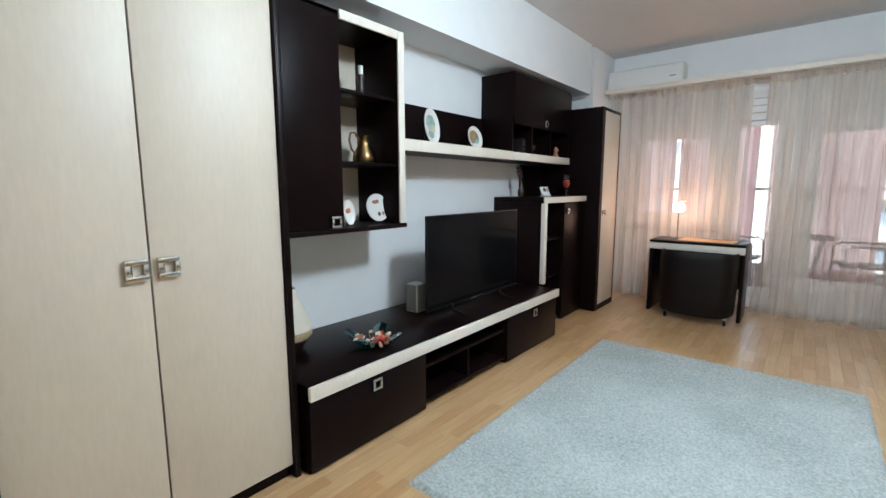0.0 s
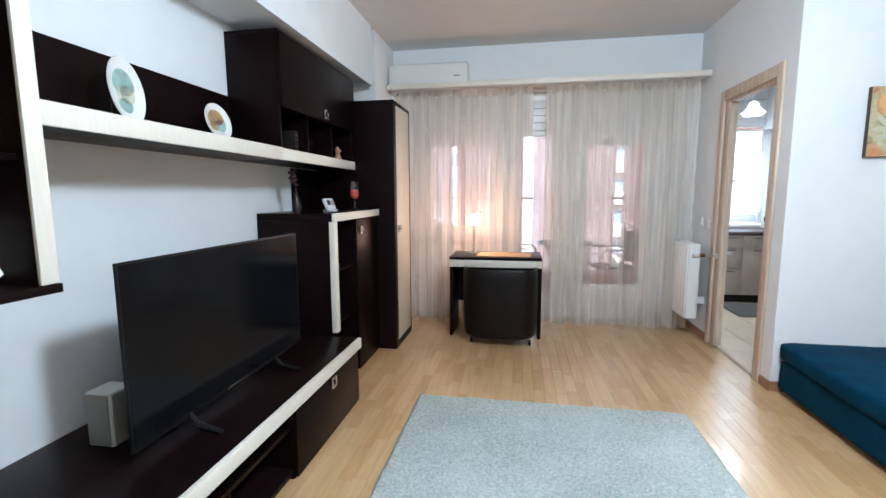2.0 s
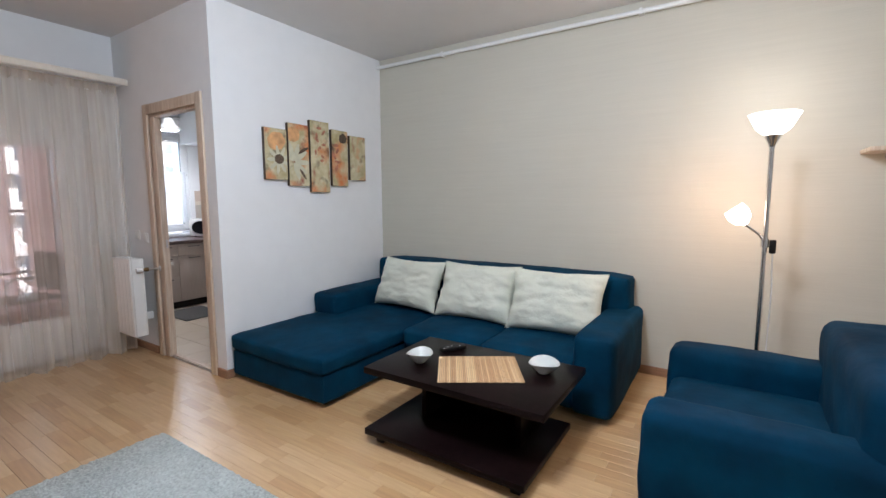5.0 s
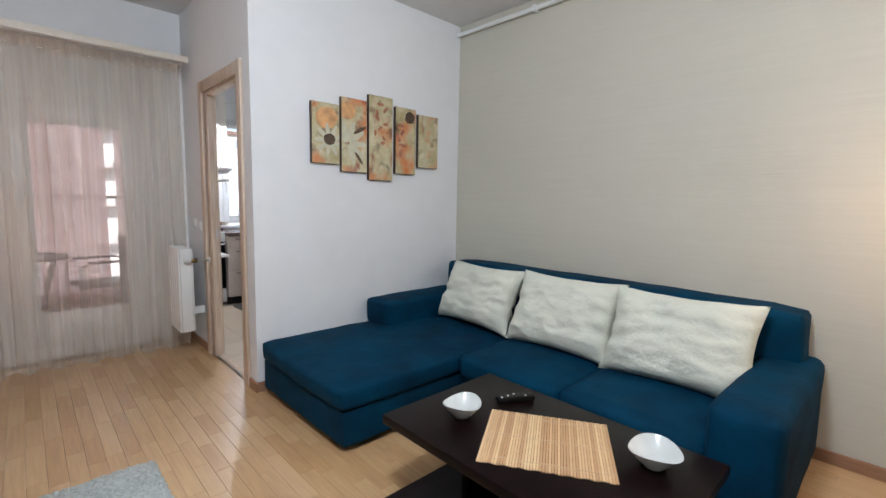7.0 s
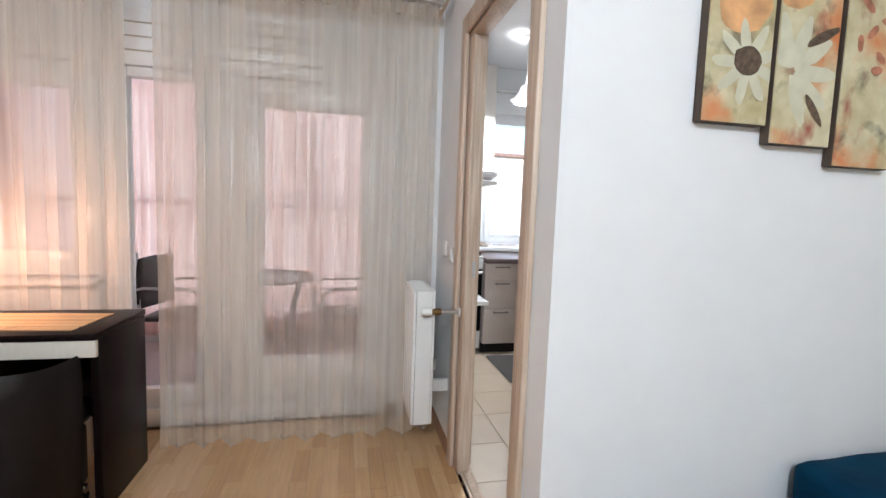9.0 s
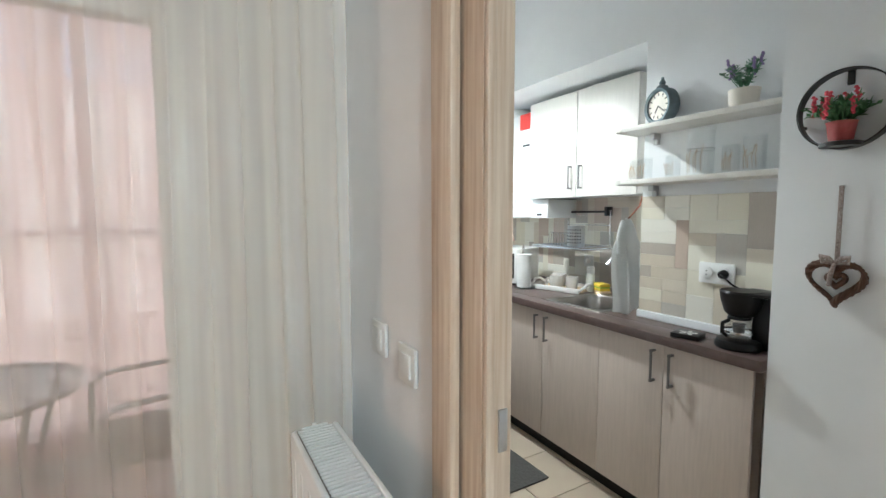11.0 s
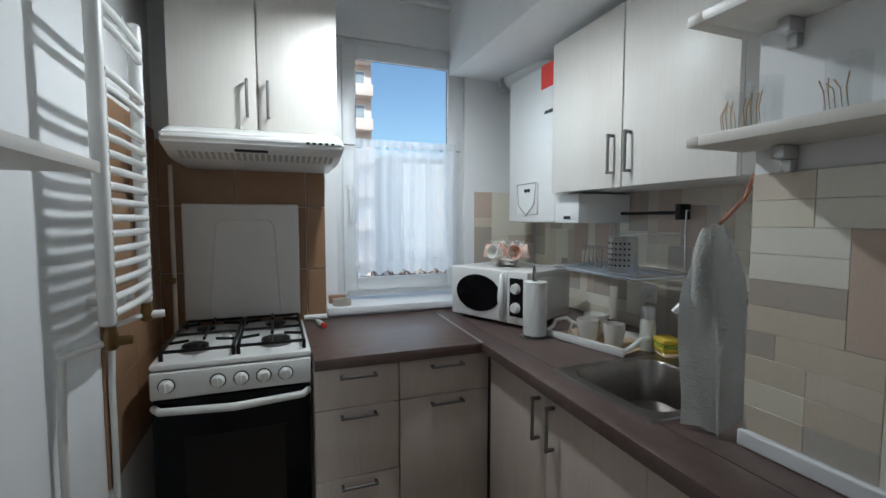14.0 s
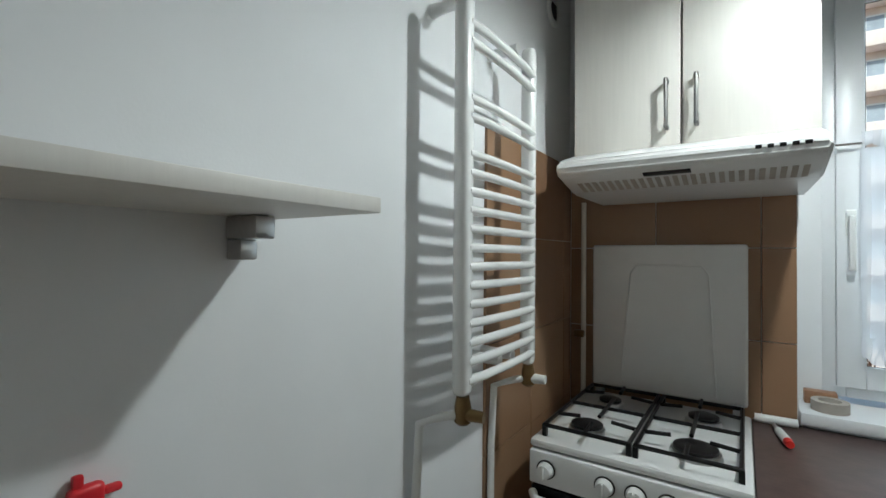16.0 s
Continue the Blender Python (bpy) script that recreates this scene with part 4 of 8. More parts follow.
def sofa():
    s = thing("corner_sofa", "petrol blue velour corner sofa with chaise", "sofa", (2.5, 3.3, 0))
    part("chaise_base", cushion(1.66, 3.38, 3.68, 4.665, 0.035, 0.23, 0.004, 0.02, 1, 0.003), VELVET, s)
    part("chaise_cushion", cushion(1.645, 3.2, 3.665, 4.67, 0.222, 0.352, 0.012, 0.04, 2, 0.008, 20), VELVET, s)
    part("seat_base", cushion(2.46, 3.38, 2.28, 3.66, 0.035, 0.23, 0.004, 0.02, 3, 0.003), VELVET, s)
    part("seat_cushion", cushion(2.42, 3.22, 2.985, 3.65, 0.222, 0.365, 0.016, 0.045, 4, 0.008, 18), VELVET, s)
    part("seat_cushion", cushion(2.42, 3.22, 2.33, 2.98, 0.222, 0.365, 0.016, 0.045, 5, 0.008, 18), VELVET, s)
    part("backrest", cushion(3.16, 3.425, 2.16, 4.53, 0.2, 0.775, 0.01, 0.05, 6, 0.006), VELVET, s)
    part("armrest", cushion(2.45, 3.40, 4.39, 4.675, 0.335, 0.525, 0.01, 0.03, 7, 0.006, 18), VELVET, s)
    part("armrest", cushion(2.40, 3.42, 2.09, 2.335, 0.035, 0.535, 0.012, 0.045, 8, 0.006, 18), VELVET, s)
    for x, y in ((1.74, 3.78), (1.74, 4.6), (2.55, 2.18), (3.3, 2.18), (2.6, 3.65), (3.3, 4.6)):
        part("foot", box(x - 0.035, x + 0.035, y - 0.035, y + 0.035, 0, 0.05, 0.006), CHROME, s, "low chrome foot")


sofa()


def plush_pillow(name, centre, size, tilt, turn, seed, label):
    """A plump square pillow with pinched corners, leaning on the backrest."""
    bm = bmesh.new()
    n = 40
    for side in (1, -1):
        rows = []
        for j in range(n + 1):
            row = []
            for i in range(n + 1):
                u, v = i / n * 2 - 1, j / n * 2 - 1
                edge = max(0.0, (1 - u ** 4) * (1 - v ** 4)) ** 0.5
                pinch = 1 - 0.07 * (u * u * (1 - v * v) + v * v * (1 - u * u)) + 0.03 * u * u * v * v
                w = noise.noise(Vector((u * 2.4, v * 2.4, seed + side))) * 0.022 * edge + noise.noise(Vector((u * 7, v * 7, seed))) * 0.006 * edge
                fold = 0.014 * math.sin(9 * math.atan2(v, u) + seed) * max(0, max(abs(u), abs(v)) - 0.55) * edge
                gather = max(0.0, (abs(u) - 0.5) / 0.5) * max(0.0, 1 - v * v)
                fold += 0.016 * gather * edge * math.sin(13 * v + 3 * noise.noise(Vector((u * 2, v * 2, seed * 2))) + seed)
                fold += 0.010 * edge * noise.noise(Vector((u * 3.5 + v * 2.0, v * 4.5 - u, seed * 3)))
                row.append(bm.verts.new((u * size[0] / 2 * pinch, side * (size[2] / 2 * edge + w + fold) + 0.0, v * size[1] / 2 * pinch)))
            rows.append(row)
        for a, b in zip(rows, rows[1:]):
            for i in range(n):
                bm.faces.new((a[i], a[i + 1], b[i + 1], b[i]))
    bmesh.ops.remove_doubles(bm, verts=bm.verts[:], dist=0.0015)
    bmesh.ops.recalc_face_normals(bm, faces=bm.faces[:])
    bm.transform(Matrix.Translation(centre) @ Matrix.Rotation(radians(90 + turn), 4, "Z") @ Matrix.Rotation(radians(tilt), 4, "X"))
    p = tagged(part(name, bm, PILLOW), label, "pillow", "pale pillows on the sofa")
    p.location = (0, 0, 0)


plush_pillow("pillow", (2.985, 4.0, 0.585), (0.70, 0.45, 0.21), 24, -4, 1.0, "pale green plush pillow in the sofa corner")
plush_pillow("pillow", (2.965, 3.29, 0.59), (0.69, 0.47, 0.22), 25, 1, 4.0, "pale green plush pillow in the middle of the sofa")
plush_pillow("pillow", (2.965, 2.63, 0.585), (0.70, 0.47, 0.23), 24, 3, 8.0, "large pale green plush pillow by the sofa arm")


def armchair():
    a = thing("armchair", "petrol blue velour armchair beside the coffee table", "armchair", (2.2, 1.4, 0))
    part("base", cushion(1.86, 2.55, 1.02, 1.78, 0.04, 0.24, 0.004, 0.02, 1, 0.003), VELVET, a)
    part("seat_cushion", cushion(1.88, 2.53, 1.1, 1.80, 0.235, 0.37, 0.015, 0.045, 2, 0.006), VELVET, a)
    part("armrest", cushion(1.655, 1.88, 0.98, 1.83, 0.04, 0.50, 0.012, 0.05, 3, 0.006, 18), VELVET, a)
    part("armrest", cushion(2.52, 2.74, 0.98, 1.82, 0.04, 0.515, 0.012, 0.05, 4, 0.006, 18), VELVET, a)
    part("backrest", cushion(1.69, 2.72, 0.88, 1.16, 0.1, 0.74, 0.015, 0.06, 5, 0.008, 18), VELVET, a)
    for x in (1.74, 2.67):
        for y in (1.0, 1.76):
            part("foot", box(x - 0.03, x + 0.03, y - 0.03, y + 0.03, 0, 0.05, 0.006), CHROME, a)


armchair()


def coffee_table():
    t = thing("coffee_table", "dark wooden coffee table with a lower shelf", "table", (1.93, 2.75, 0))
    part("tabletop", box(1.59, 2.25, 2.205, 3.262, 0.368, 0.406, 0.004), WENGE, t)
    part("lower_shelf", box(1.525, 2.19, 2.265, 3.205, 0.055, 0.09, 0.004), WENGE, t)
    part("support", box(1.80, 2.14, 2.40, 2.43, 0.09, 0.368, 0.002), WENGE, t)
    part("support", box(1.80, 2.14, 2.98, 3.01, 0.09, 0.368, 0.002), WENGE, t)
    part("support", box(2.02, 2.05, 2.43, 2.98, 0.09, 0.368, 0.002), WENGE, t)
    for x in (1.6, 2.13):
        for y in (2.33, 3.14):
            part("foot", box(x - 0.025, x + 0.025, y - 0.025, y + 0.025, 0, 0.055, 0.004), BLACK, t)


coffee_table()


def wavy_bowl(name, at, r, label):
    bm = bmesh.new()
    n = 36
    prof = [(0.0, 0.004), (0.35, 0.004), (0.4, 0.0), (0.45, 0.006), (0.8, 0.036), (1.0, 0.058)]
    inner = [(0.97, 0.058), (0.76, 0.036), (0.4, 0.014), (0.0, 0.011)]
    rings = []
    for q, h in prof + inner:
        ring = []
        for k in range(n):
            a = k * math.tau / n
            w = 1 + 0.03 * q * math.sin(3 * a) + 0.05 * math.sin(2 * a + 1)
            ring.append(bm.verts.new((at[0] + r * q * w * math.cos(a), at[1] + r * q * w * math.sin(a), at[2] + h * (1 + 0.10 * q * math.sin(2 * a + 1)))))
        rings.append(ring)
    for a, b in zip(rings, rings[1:]):
        for k in range(n):
            bm.faces.new((a[k], a[(k + 1) % n], b[(k + 1) % n], b[k]))
    bmesh.ops.remove_doubles(bm, verts=bm.verts[:], dist=0.0003)
    bmesh.ops.recalc_face_normals(bm, faces=bm.faces[:])
    tagged(part(name, bm, FROSTED), label, "bowl", "white bowls on the coffee table")


wavy_bowl("bowl", (1.825, 3.04, 0.406), 0.080, "white wavy ceramic bowl on the coffee table")
wavy_bowl("bowl", (2.06, 2.38, 0.406), 0.088, "white wavy ceramic bowl at the table corner")


def remote_control():
    r = thing("remote_control", "black television remote control on the coffee table", "remote", (2.10, 2.985, 0.406))
    spin = Matrix.Translation((2.10, 2.985, 0.407)) @ Matrix.Rotation(radians(-30), 4, "Z")
    bm = box(-0.085, 0.085, -0.022, 0.022, 0.0, 0.022, 0.006)
    bm.transform(spin)
    part("body", bm, BLACK, r)
    for i in range(9):
        for j in range(3):
            bm = box(-0.07 + i * 0.0155, -0.061 + i * 0.0155, -0.0155 + j * 0.011, -0.008 + j * 0.011, 0.0218, 0.0245, 0.001, 1)
            bm.transform(spin)
            part("button", bm, PLASTIC if (i * 3 + j) % 7 == 0 else DARKSTEEL, r)


remote_control()


def floor_lamp():
    x, y = 3.02, 1.40
    l = thing("floor_lamp", "chrome uplighter floor lamp with a lit reading arm", "floor lamp", (x, y, 0))
    part("base", turned([(0, 0), (0.13, 0), (0.13, 0.012), (0.04, 0.024), (0.012, 0.04), (0, 0.04)], (x, y, 0)), CHROME, l)
    part("pole", turned([(0, 0.03), (0.0125, 0.03), (0.0125, 1.65), (0, 1.65)], (x, y, 0), 16), CHROME, l)
    part("cup", turned([(0.014, 1.635), (0.044, 1.699), (0.040, 1.699), (0.012, 1.645)], (x, y, 0)), CHROME, l, "chrome cone under the shade")
    s = part("shade", turned([(0.042, 1.70), (0.084, 1.735), (0.126, 1.818), (0.122, 1.82), (0.081, 1.74), (0.038, 1.706)], (x, y, 0), 36), glow_mat("lit_uplighter_shade", (1.0, 0.95, 0.88), 2.2), l, "glowing frosted bowl shade")
    s.visible_shadow = False
    a = part("reading_arm", tube([(x, y, 1.08), (x - 0.005, y + 0.03, 1.13), (x - 0.01, y + 0.07, 1.16), (x - 0.01, y + 0.10, 1.185)], 0.007), CHROME, l)
    ax = Matrix.Rotation(radians(-38), 4, "X")
    g = part("reading_shade", turned([(0.012, 0.0), (0.05, 0.03), (0.062, 0.075), (0.055, 0.115), (0.05, 0.112), (0.056, 0.075), (0.046, 0.034), (0.01, 0.004)], (x - 0.01, y + 0.095, 1.19), 26, axis=ax), glow_mat("lit_reading_shade", (1.0, 0.72, 0.48), 6.0), a, "glowing frosted reading shade")
    g.visible_shadow = False
    part("switch_box", box(x - 0.016, x + 0.016, y - 0.055, y - 0.022, 1.02, 1.10, 0.006), BLACK, l)
    part("clamp", turned([(0, 0), (0.02, 0), (0.02, 0.05), (0, 0.05)], (x, y, 1.055), 14), CHROME, l)
    part("cord", tube([(x, y - 0.04, 1.03), (x + 0.01, y - 0.05, 0.8), (x + 0.005, y - 0.045, 0.4), (x + 0.03, y - 0.07, 0.05), (x + 0.1, y - 0.15, 0.006)], 0.0035, 6), PLASTIC, l)


floor_lamp()


def shag_rug():
    """A thick pile rug: an uneven slab with a jagged edge."""
    x0, x1, y0, y1 = -0.63, 0.975, 1.93, 4.25
    bm = bmesh.new()
    nx, ny = 150, 216
    g = []
    for j in range(ny + 1):
        row = []
        for i in range(nx + 1):
            u, v = i / nx, j / ny
            x, y = x0 + (x1 - x0) * u, y0 + (y1 - y0) * v
            e = min(u, 1 - u) * (x1 - x0), min(v, 1 - v) * (y1 - y0)
            rim = min(1.0, min(e) / 0.02)
            h = 0.004 + rim * (0.014 + 0.010 * random.random() + 0.004 * noise.noise(Vector((x * 5, y * 5, 0))))
            j2 = 0.008
            row.append(bm.verts.new((x + (random.random() - 0.5) * j2, y + (random.random() - 0.5) * j2, h if rim > 0 else 0.001)))
        g.append(row)
    for a, b in zip(g, g[1:]):
        for i in range(nx):
            bm.faces.new((a[i], a[i + 1], b[i + 1], b[i]))
    tagged(part("rug", bm, RUG), "pale grey-green shaggy rug on the oak floor", "rug")


shag_rug()


# five-part picture
def picture_mat(i):
    """Canvas print of a faded flower: warm blots over a yellow-green ground."""
    m = mat("canvas_print", (0.40, 0.33, 0.16), 0.7, second=(0.68, 0.62, 0.42), grain=13, bump=0.15, bump_scale=300)
    n, link = m.node_tree.nodes, m.node_tree.links.new
    b = n["Principled BSDF"]
    sock = b.inputs["Base Color"].links[0].from_socket
    co = n.new("ShaderNodeTexCoord")
    blots = [((0.62, 0.20, 0.06), (2.2, 0.9), 4.0, 0.56, (1, 1, 1)), ((0.05, 0.03, 0.02), (7.3, 0.4), 7.0, 0.62, (1, 1, 1)), ((0.30, 0.04, 0.03), (1.2, 3.0), 9.0, 0.64, (1, 1, 0.6))]
    for k, (c, off, sc, cut, st) in enumerate(blots):
        mp, tx, rg, mx = n.new("ShaderNodeMapping"), n.new("ShaderNodeTexNoise"), n.new("ShaderNodeMapRange"), n.new("ShaderNodeMix")
        mp.inputs["Location"].default_value = (off[0] + i * 1.7, off[1], i * 0.6)
        mp.inputs["Scale"].default_value = st
        tx.inputs["Scale"].default_value, tx.inputs["Detail"].default_value = sc * 1.6, 9
        rg.inputs["From Min"].default_value, rg.inputs["From Max"].default_value = cut - 0.06, cut + 0.14
        mx.data_type = "RGBA"
        mx.inputs["B"].default_value = (*c, 1)
        link(co.outputs["Object"], mp.inputs[0]), link(mp.outputs[0], tx.inputs["Vector"]), link(tx.outputs["Fac"], rg.inputs["Value"])
        link(rg.outputs[0], mx.inputs["Factor"]), link(sock, mx.inputs["A"])
        sock = mx.outputs["Result"]
    link(sock, b.inputs["Base Color"])
    return m


CANVASSIDE = mat("dark_canvas_edge", (0.07, 0.045, 0.03), 0.7, spread=0.2)
PETAL = mat("painted_petal", (0.58, 0.56, 0.42), 0.7, spread=0.12, grain=20)
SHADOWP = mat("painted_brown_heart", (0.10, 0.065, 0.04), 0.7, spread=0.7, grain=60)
ORANGE = mat("painted_orange", (0.66, 0.36, 0.16), 0.7, spread=0.35, grain=16)
ROSE = mat("painted_red", (0.42, 0.17, 0.10), 0.7, spread=0.5, grain=30)


def canvas(i, x0, x1, z0, z1):
    y = YP - 0.03
    c = thing("canvas_picture", "narrow canvas of a five-part flower painting in yellow and orange", "picture", ((x0 + x1) / 2, y, z0), "five-part picture")
    part("stretcher", box(x0, x1, y, YP - 0.002, z0, z1, 0.002), CANVASSIDE, c)
    part("print", box(x0 + 0.002, x1 - 0.002, y - 0.003, y, z0 + 0.002, z1 - 0.002), picture_mat(i), c)

    def blot(name, cx, cz, rx, rz, turn, material, lift):
        bm = bmesh.new()
        pts = []
        for k in range(20):
            a = k * math.tau / 20
            w = 1 + 0.18 * noise.noise(Vector((math.cos(a) * 2 + cx * 9, math.sin(a) * 2, cz * 7)))
            u, v = rx * w * math.cos(a), rz * w * math.sin(a)
            px = cx + u * math.cos(turn) - v * math.sin(turn)
            pz = cz + u * math.sin(turn) + v * math.cos(turn)
            pts.append(bm.verts.new((min(x1 - 0.003, max(x0 + 0.003, px)), y - 0.003 - lift, min(z1 - 0.003, max(z0 + 0.003, pz)))))
        bm.faces.new(pts)
        part(name, bm, material, c, rounded=False)

    if i == 0:
        blot("painted_bloom", x0 + 0.11, z1 - 0.10, 0.09, 0.07, 0.3, ORANGE, 0.0006)
        for k in range(9):
            a = radians(20 + 40 * k)
            blot("painted_petal", x0 + 0.13 + 0.06 * math.cos(a), z0 + 0.16 + 0.06 * math.sin(a), 0.055, 0.016, a, PETAL, 0.0008 + k * 0.0001)
        blot("painted_heart", x0 + 0.13, z0 + 0.165, 0.045, 0.04, 0, SHADOWP, 0.002)
    if i == 1:
        blot("painted_bloom", x0 + 0.05, z1 - 0.09, 0.07, 0.06, 0.2, ORANGE, 0.0006)
        for k in range(7):
            a = radians(-70 + 35 * k)
            blot("painted_petal", x0 + 0.05 + 0.085 * math.cos(a), z0 + 0.20 + 0.085 * math.sin(a), 0.075, 0.022, a, PETAL, 0.0008 + k * 0.0001)
        blot("painted_leaf", x1 - 0.06, z0 + 0.30, 0.06, 0.014, 0.5, SHADOWP, 0.002)
        blot("painted_leaf", x1 - 0.07, z0 + 0.10, 0.05, 0.012, -0.9, SHADOWP, 0.0022)
    if i == 2:
        for k in range(9):
            blot("painted_twig", x0 + 0.10 + 0.05 * math.sin(k * 1.9), z1 - 0.06 - k * 0.035, 0.03 - k * 0.001, 0.012, k * 0.8, ROSE, 0.0008 + k * 0.0001)
    if i == 3:
        blot("painted_leaf", x1 - 0.06, z1 - 0.07, 0.05, 0.045, 0.4, SHADOWP, 0.0007)
        for k in range(5):
            blot("painted_twig", x0 + 0.05 + 0.02 * math.sin(k * 2.3), z1 - 0.14 - k * 0.05, 0.03, 0.014, k, ROSE, 0.0009 + k * 0.0001)


for i, (a, b, c, d) in enumerate(((2.02, 2.23, 1.505, 1.912), (2.245, 2.455, 1.46, 1.975), (2.475, 2.69, 1.41, 2.03), (2.72, 2.92, 1.47, 1.98), (2.95, 3.162, 1.53, 1.95))):
    canvas(i, a, b, c, d)

pipe = thing("ceiling_pipe", "white painted heating pipe along the top of the beige wall", "pipe", (3.38, 2.0, 2.66))
part("run", tube([(XE - 0.035, YP - 0.005, 2.68), (XE - 0.035, YS + 0.02, 2.68)], 0.017, 12), PLASTIC, pipe)
for y in (0.3, 2.2, 3.9):
    part("clip", box(XE - 0.058, XE - 0.001, y - 0.012, y + 0.012, 2.655, 2.70, 0.003), PLASTIC, pipe)

fs = thing("wall_shelf", "pale wooden wall shelf on the beige wall behind the armchair", "shelf", (3.33, 0.62, 1.60))
part("board", box(3.20, XE - 0.001, 0.30, 0.95, 1.60, 1.625, 0.003), OAKFRAME, fs)
for y in (0.42, 0.83):
    part("bracket", box(XE - 0.12, XE - 0.001, y - 0.01, y + 0.01, 1.57, 1.599, 0.003), STEEL, fs)

cl = thing("ceiling_lamp", "round white flush ceiling lamp of the living room", "lamp", (0.75, 2.35, H))
part("plate", turned([(0, H), (0.24, H), (0.24, H - 0.02), (0, H - 0.02)], (0.75, 2.35, 0), 40), PLASTIC, cl)
part("diffuser", turned([(0.22, H - 0.021), (0.215, H - 0.05), (0.19, H - 0.07), (0, H - 0.08)], (0.75, 2.35, 0), 40), glow_mat("lit_ceiling_diffuser", (1.0, 0.95, 0.9), 3.0), cl, "glowing opal diffuser")

# ---- kitchen: fitted units ----
ROOM.update(y=0.08, z=-0.05)
CT, CZ = 0.897, 0.857    # worktop, its underside
YF, XF = 7.18, 2.912      # fronts of the window run and of the sink run


def handle_on_y(parent, x0, x1, z, y):
    """A square-bar handle lying on a front that faces -y."""
    h = part("handle", tube([(x0, y - 0.026, z), (x1, y - 0.026, z)], 0.0055, 8), HANDLE, parent, "dark brushed steel bar handle with dim reflections put into its colour")
    for x in (x0 + 0.006, x1 - 0.006):
        part("foot", box(x - 0.005, x + 0.005, y - 0.031, y, z - 0.0055, z + 0.0055, 0.0015), HANDLE, h)


def handle_upright(parent, x, y, z0, z1, facing):
    """An upright bar handle on a front that faces -x or -y."""
    dx, dy = (-0.026, 0) if facing == "x" else (0, -0.026)
    h = part("handle", tube([(x + dx, y + dy, z0), (x + dx, y + dy, z1)], 0.0055, 8), HANDLE, parent, "dark brushed steel bar handle with dim reflections put into its colour")
    for z in (z0 + 0.006, z1 - 0.006):
        bm = box(x - 0.031, x, y - 0.0055, y + 0.0055, z - 0.005, z + 0.005, 0.0015) if facing == "x" else box(x - 0.0055, x + 0.0055, y - 0.031, y, z - 0.005, z + 0.005, 0.0015)
        part("foot", bm, HANDLE, h)


def skewed(bm, a=0.0, b=9.0):
    """The run under the sink stands slightly out of square: shift it by depth, for x between a and b."""
    for v in bm.verts:
        if a < v.co.x < b:
            v.co.x += 0.035 * (v.co.y - 6.35)
    return bm


def drawer_unit(x0, x1, rows, label):
    u = thing("base_cabinet", label, "cabinet", ((x0 + x1) / 2, 7.45, 0), "kitchen base units")
    part("carcass", box(x0 + 0.001, x1 - 0.001, YF + 0.02, 7.82, 0.10, CZ - 0.001), KITCHEN, u)
    part("plinth", box(x0 + 0.001, x1 - 0.001, YF + 0.06, YF + 0.075, 0.0, 0.099), BLACK, u)
    for z0, z1 in rows:
        f = part("drawer_front" if z1 - z0 < 0.4 else "door", box(x0 + 0.002, x1 - 0.002, YF, YF + 0.018, z0 + 0.0015, z1 - 0.0015, 0.0015), KITCHEN, u)
        handle_on_y(f, (x0 + x1) / 2 - 0.065, (x0 + x1) / 2 + 0.065, z1 - 0.03, YF)


drawer_unit(2.285, 2.585, ((0.10, 0.43), (0.43, 0.70), (0.70, CZ - 0.005)), "pale wood-grain kitchen drawer unit with three drawers")
drawer_unit(2.585, XF + 0.042, ((0.10, 0.70), (0.70, CZ - 0.005)), "pale wood-grain kitchen unit with drawer and door")


def door_unit(y0, y1, label):
    u = thing("base_cabinet", label, "cabinet", (3.1, (y0 + y1) / 2, 0), "kitchen base units")
    back = XR - 0.02 if y0 > 6.3 else XS - 0.01
    top = 0.70 if y0 > 6.3 else CZ - 0.001
    part("carcass", box(XF + 0.05, back, y0 + 0.001, y1 - 0.001, 0.10, top), KITCHEN, u)
    part("plinth", skewed(box(XF + 0.06, XF + 0.075, y0 + 0.001, y1 - 0.001, 0, 0.099)), BLACK, u)
    mid = (y0 + y1) / 2
    for a, b, hy in ((y0, mid, mid - 0.04), (mid, y1, mid + 0.04)):
        d = part("door", skewed(box(XF, XF + 0.018, a + 0.0015, b - 0.0015, 0.10, CZ - 0.006, 0.0015)), KITCHEN, u)
        handle_upright(d, XF + 0.035 * (hy - 6.35), hy, 0.68, 0.825, "x")


door_unit(6.345, 7.145, "pale wood-grain sink unit with two doors")
door_unit(5.675, 6.345, "pale wood-grain kitchen unit with two doors")
# black strip painted in for the shade of the gap between the two runs
part_gap = thing("corner_gap_shade", "black strip standing in for the shaded gap in the units' inner corner", "filler", (XF, 7.16, 0))
part("strip", skewed(box(XF + 0.004, XF + 0.03, 7.147, YF - 0.002, 0.0, CZ - 0.002)), BLACK, part_gap)

# worktops
SX0, SX1, SY0, SY1 = 2.98, 3.42, 6.40, 6.80
w = thing("worktop", "brown stone-look worktop with the steel sink cut in", "worktop", (3.1, 6.6, CZ))
part("slab", skewed(box(XF - 0.03, SX0 + 0.02, 5.642, 7.826, CZ, CT, 0.004), 2.8, 2.95), WORKTOP, w)
part("slab", box(SX1 - 0.02, XR - 0.002, 6.275, YK - 0.004, CZ, CT - 0.0005, 0.0), WORKTOP, w)
part("slab", box(SX0 + 0.02, SX1 - 0.02, SY1 - 0.02, YK - 0.004, CZ, CT - 0.0004, 0.0), WORKTOP, w)
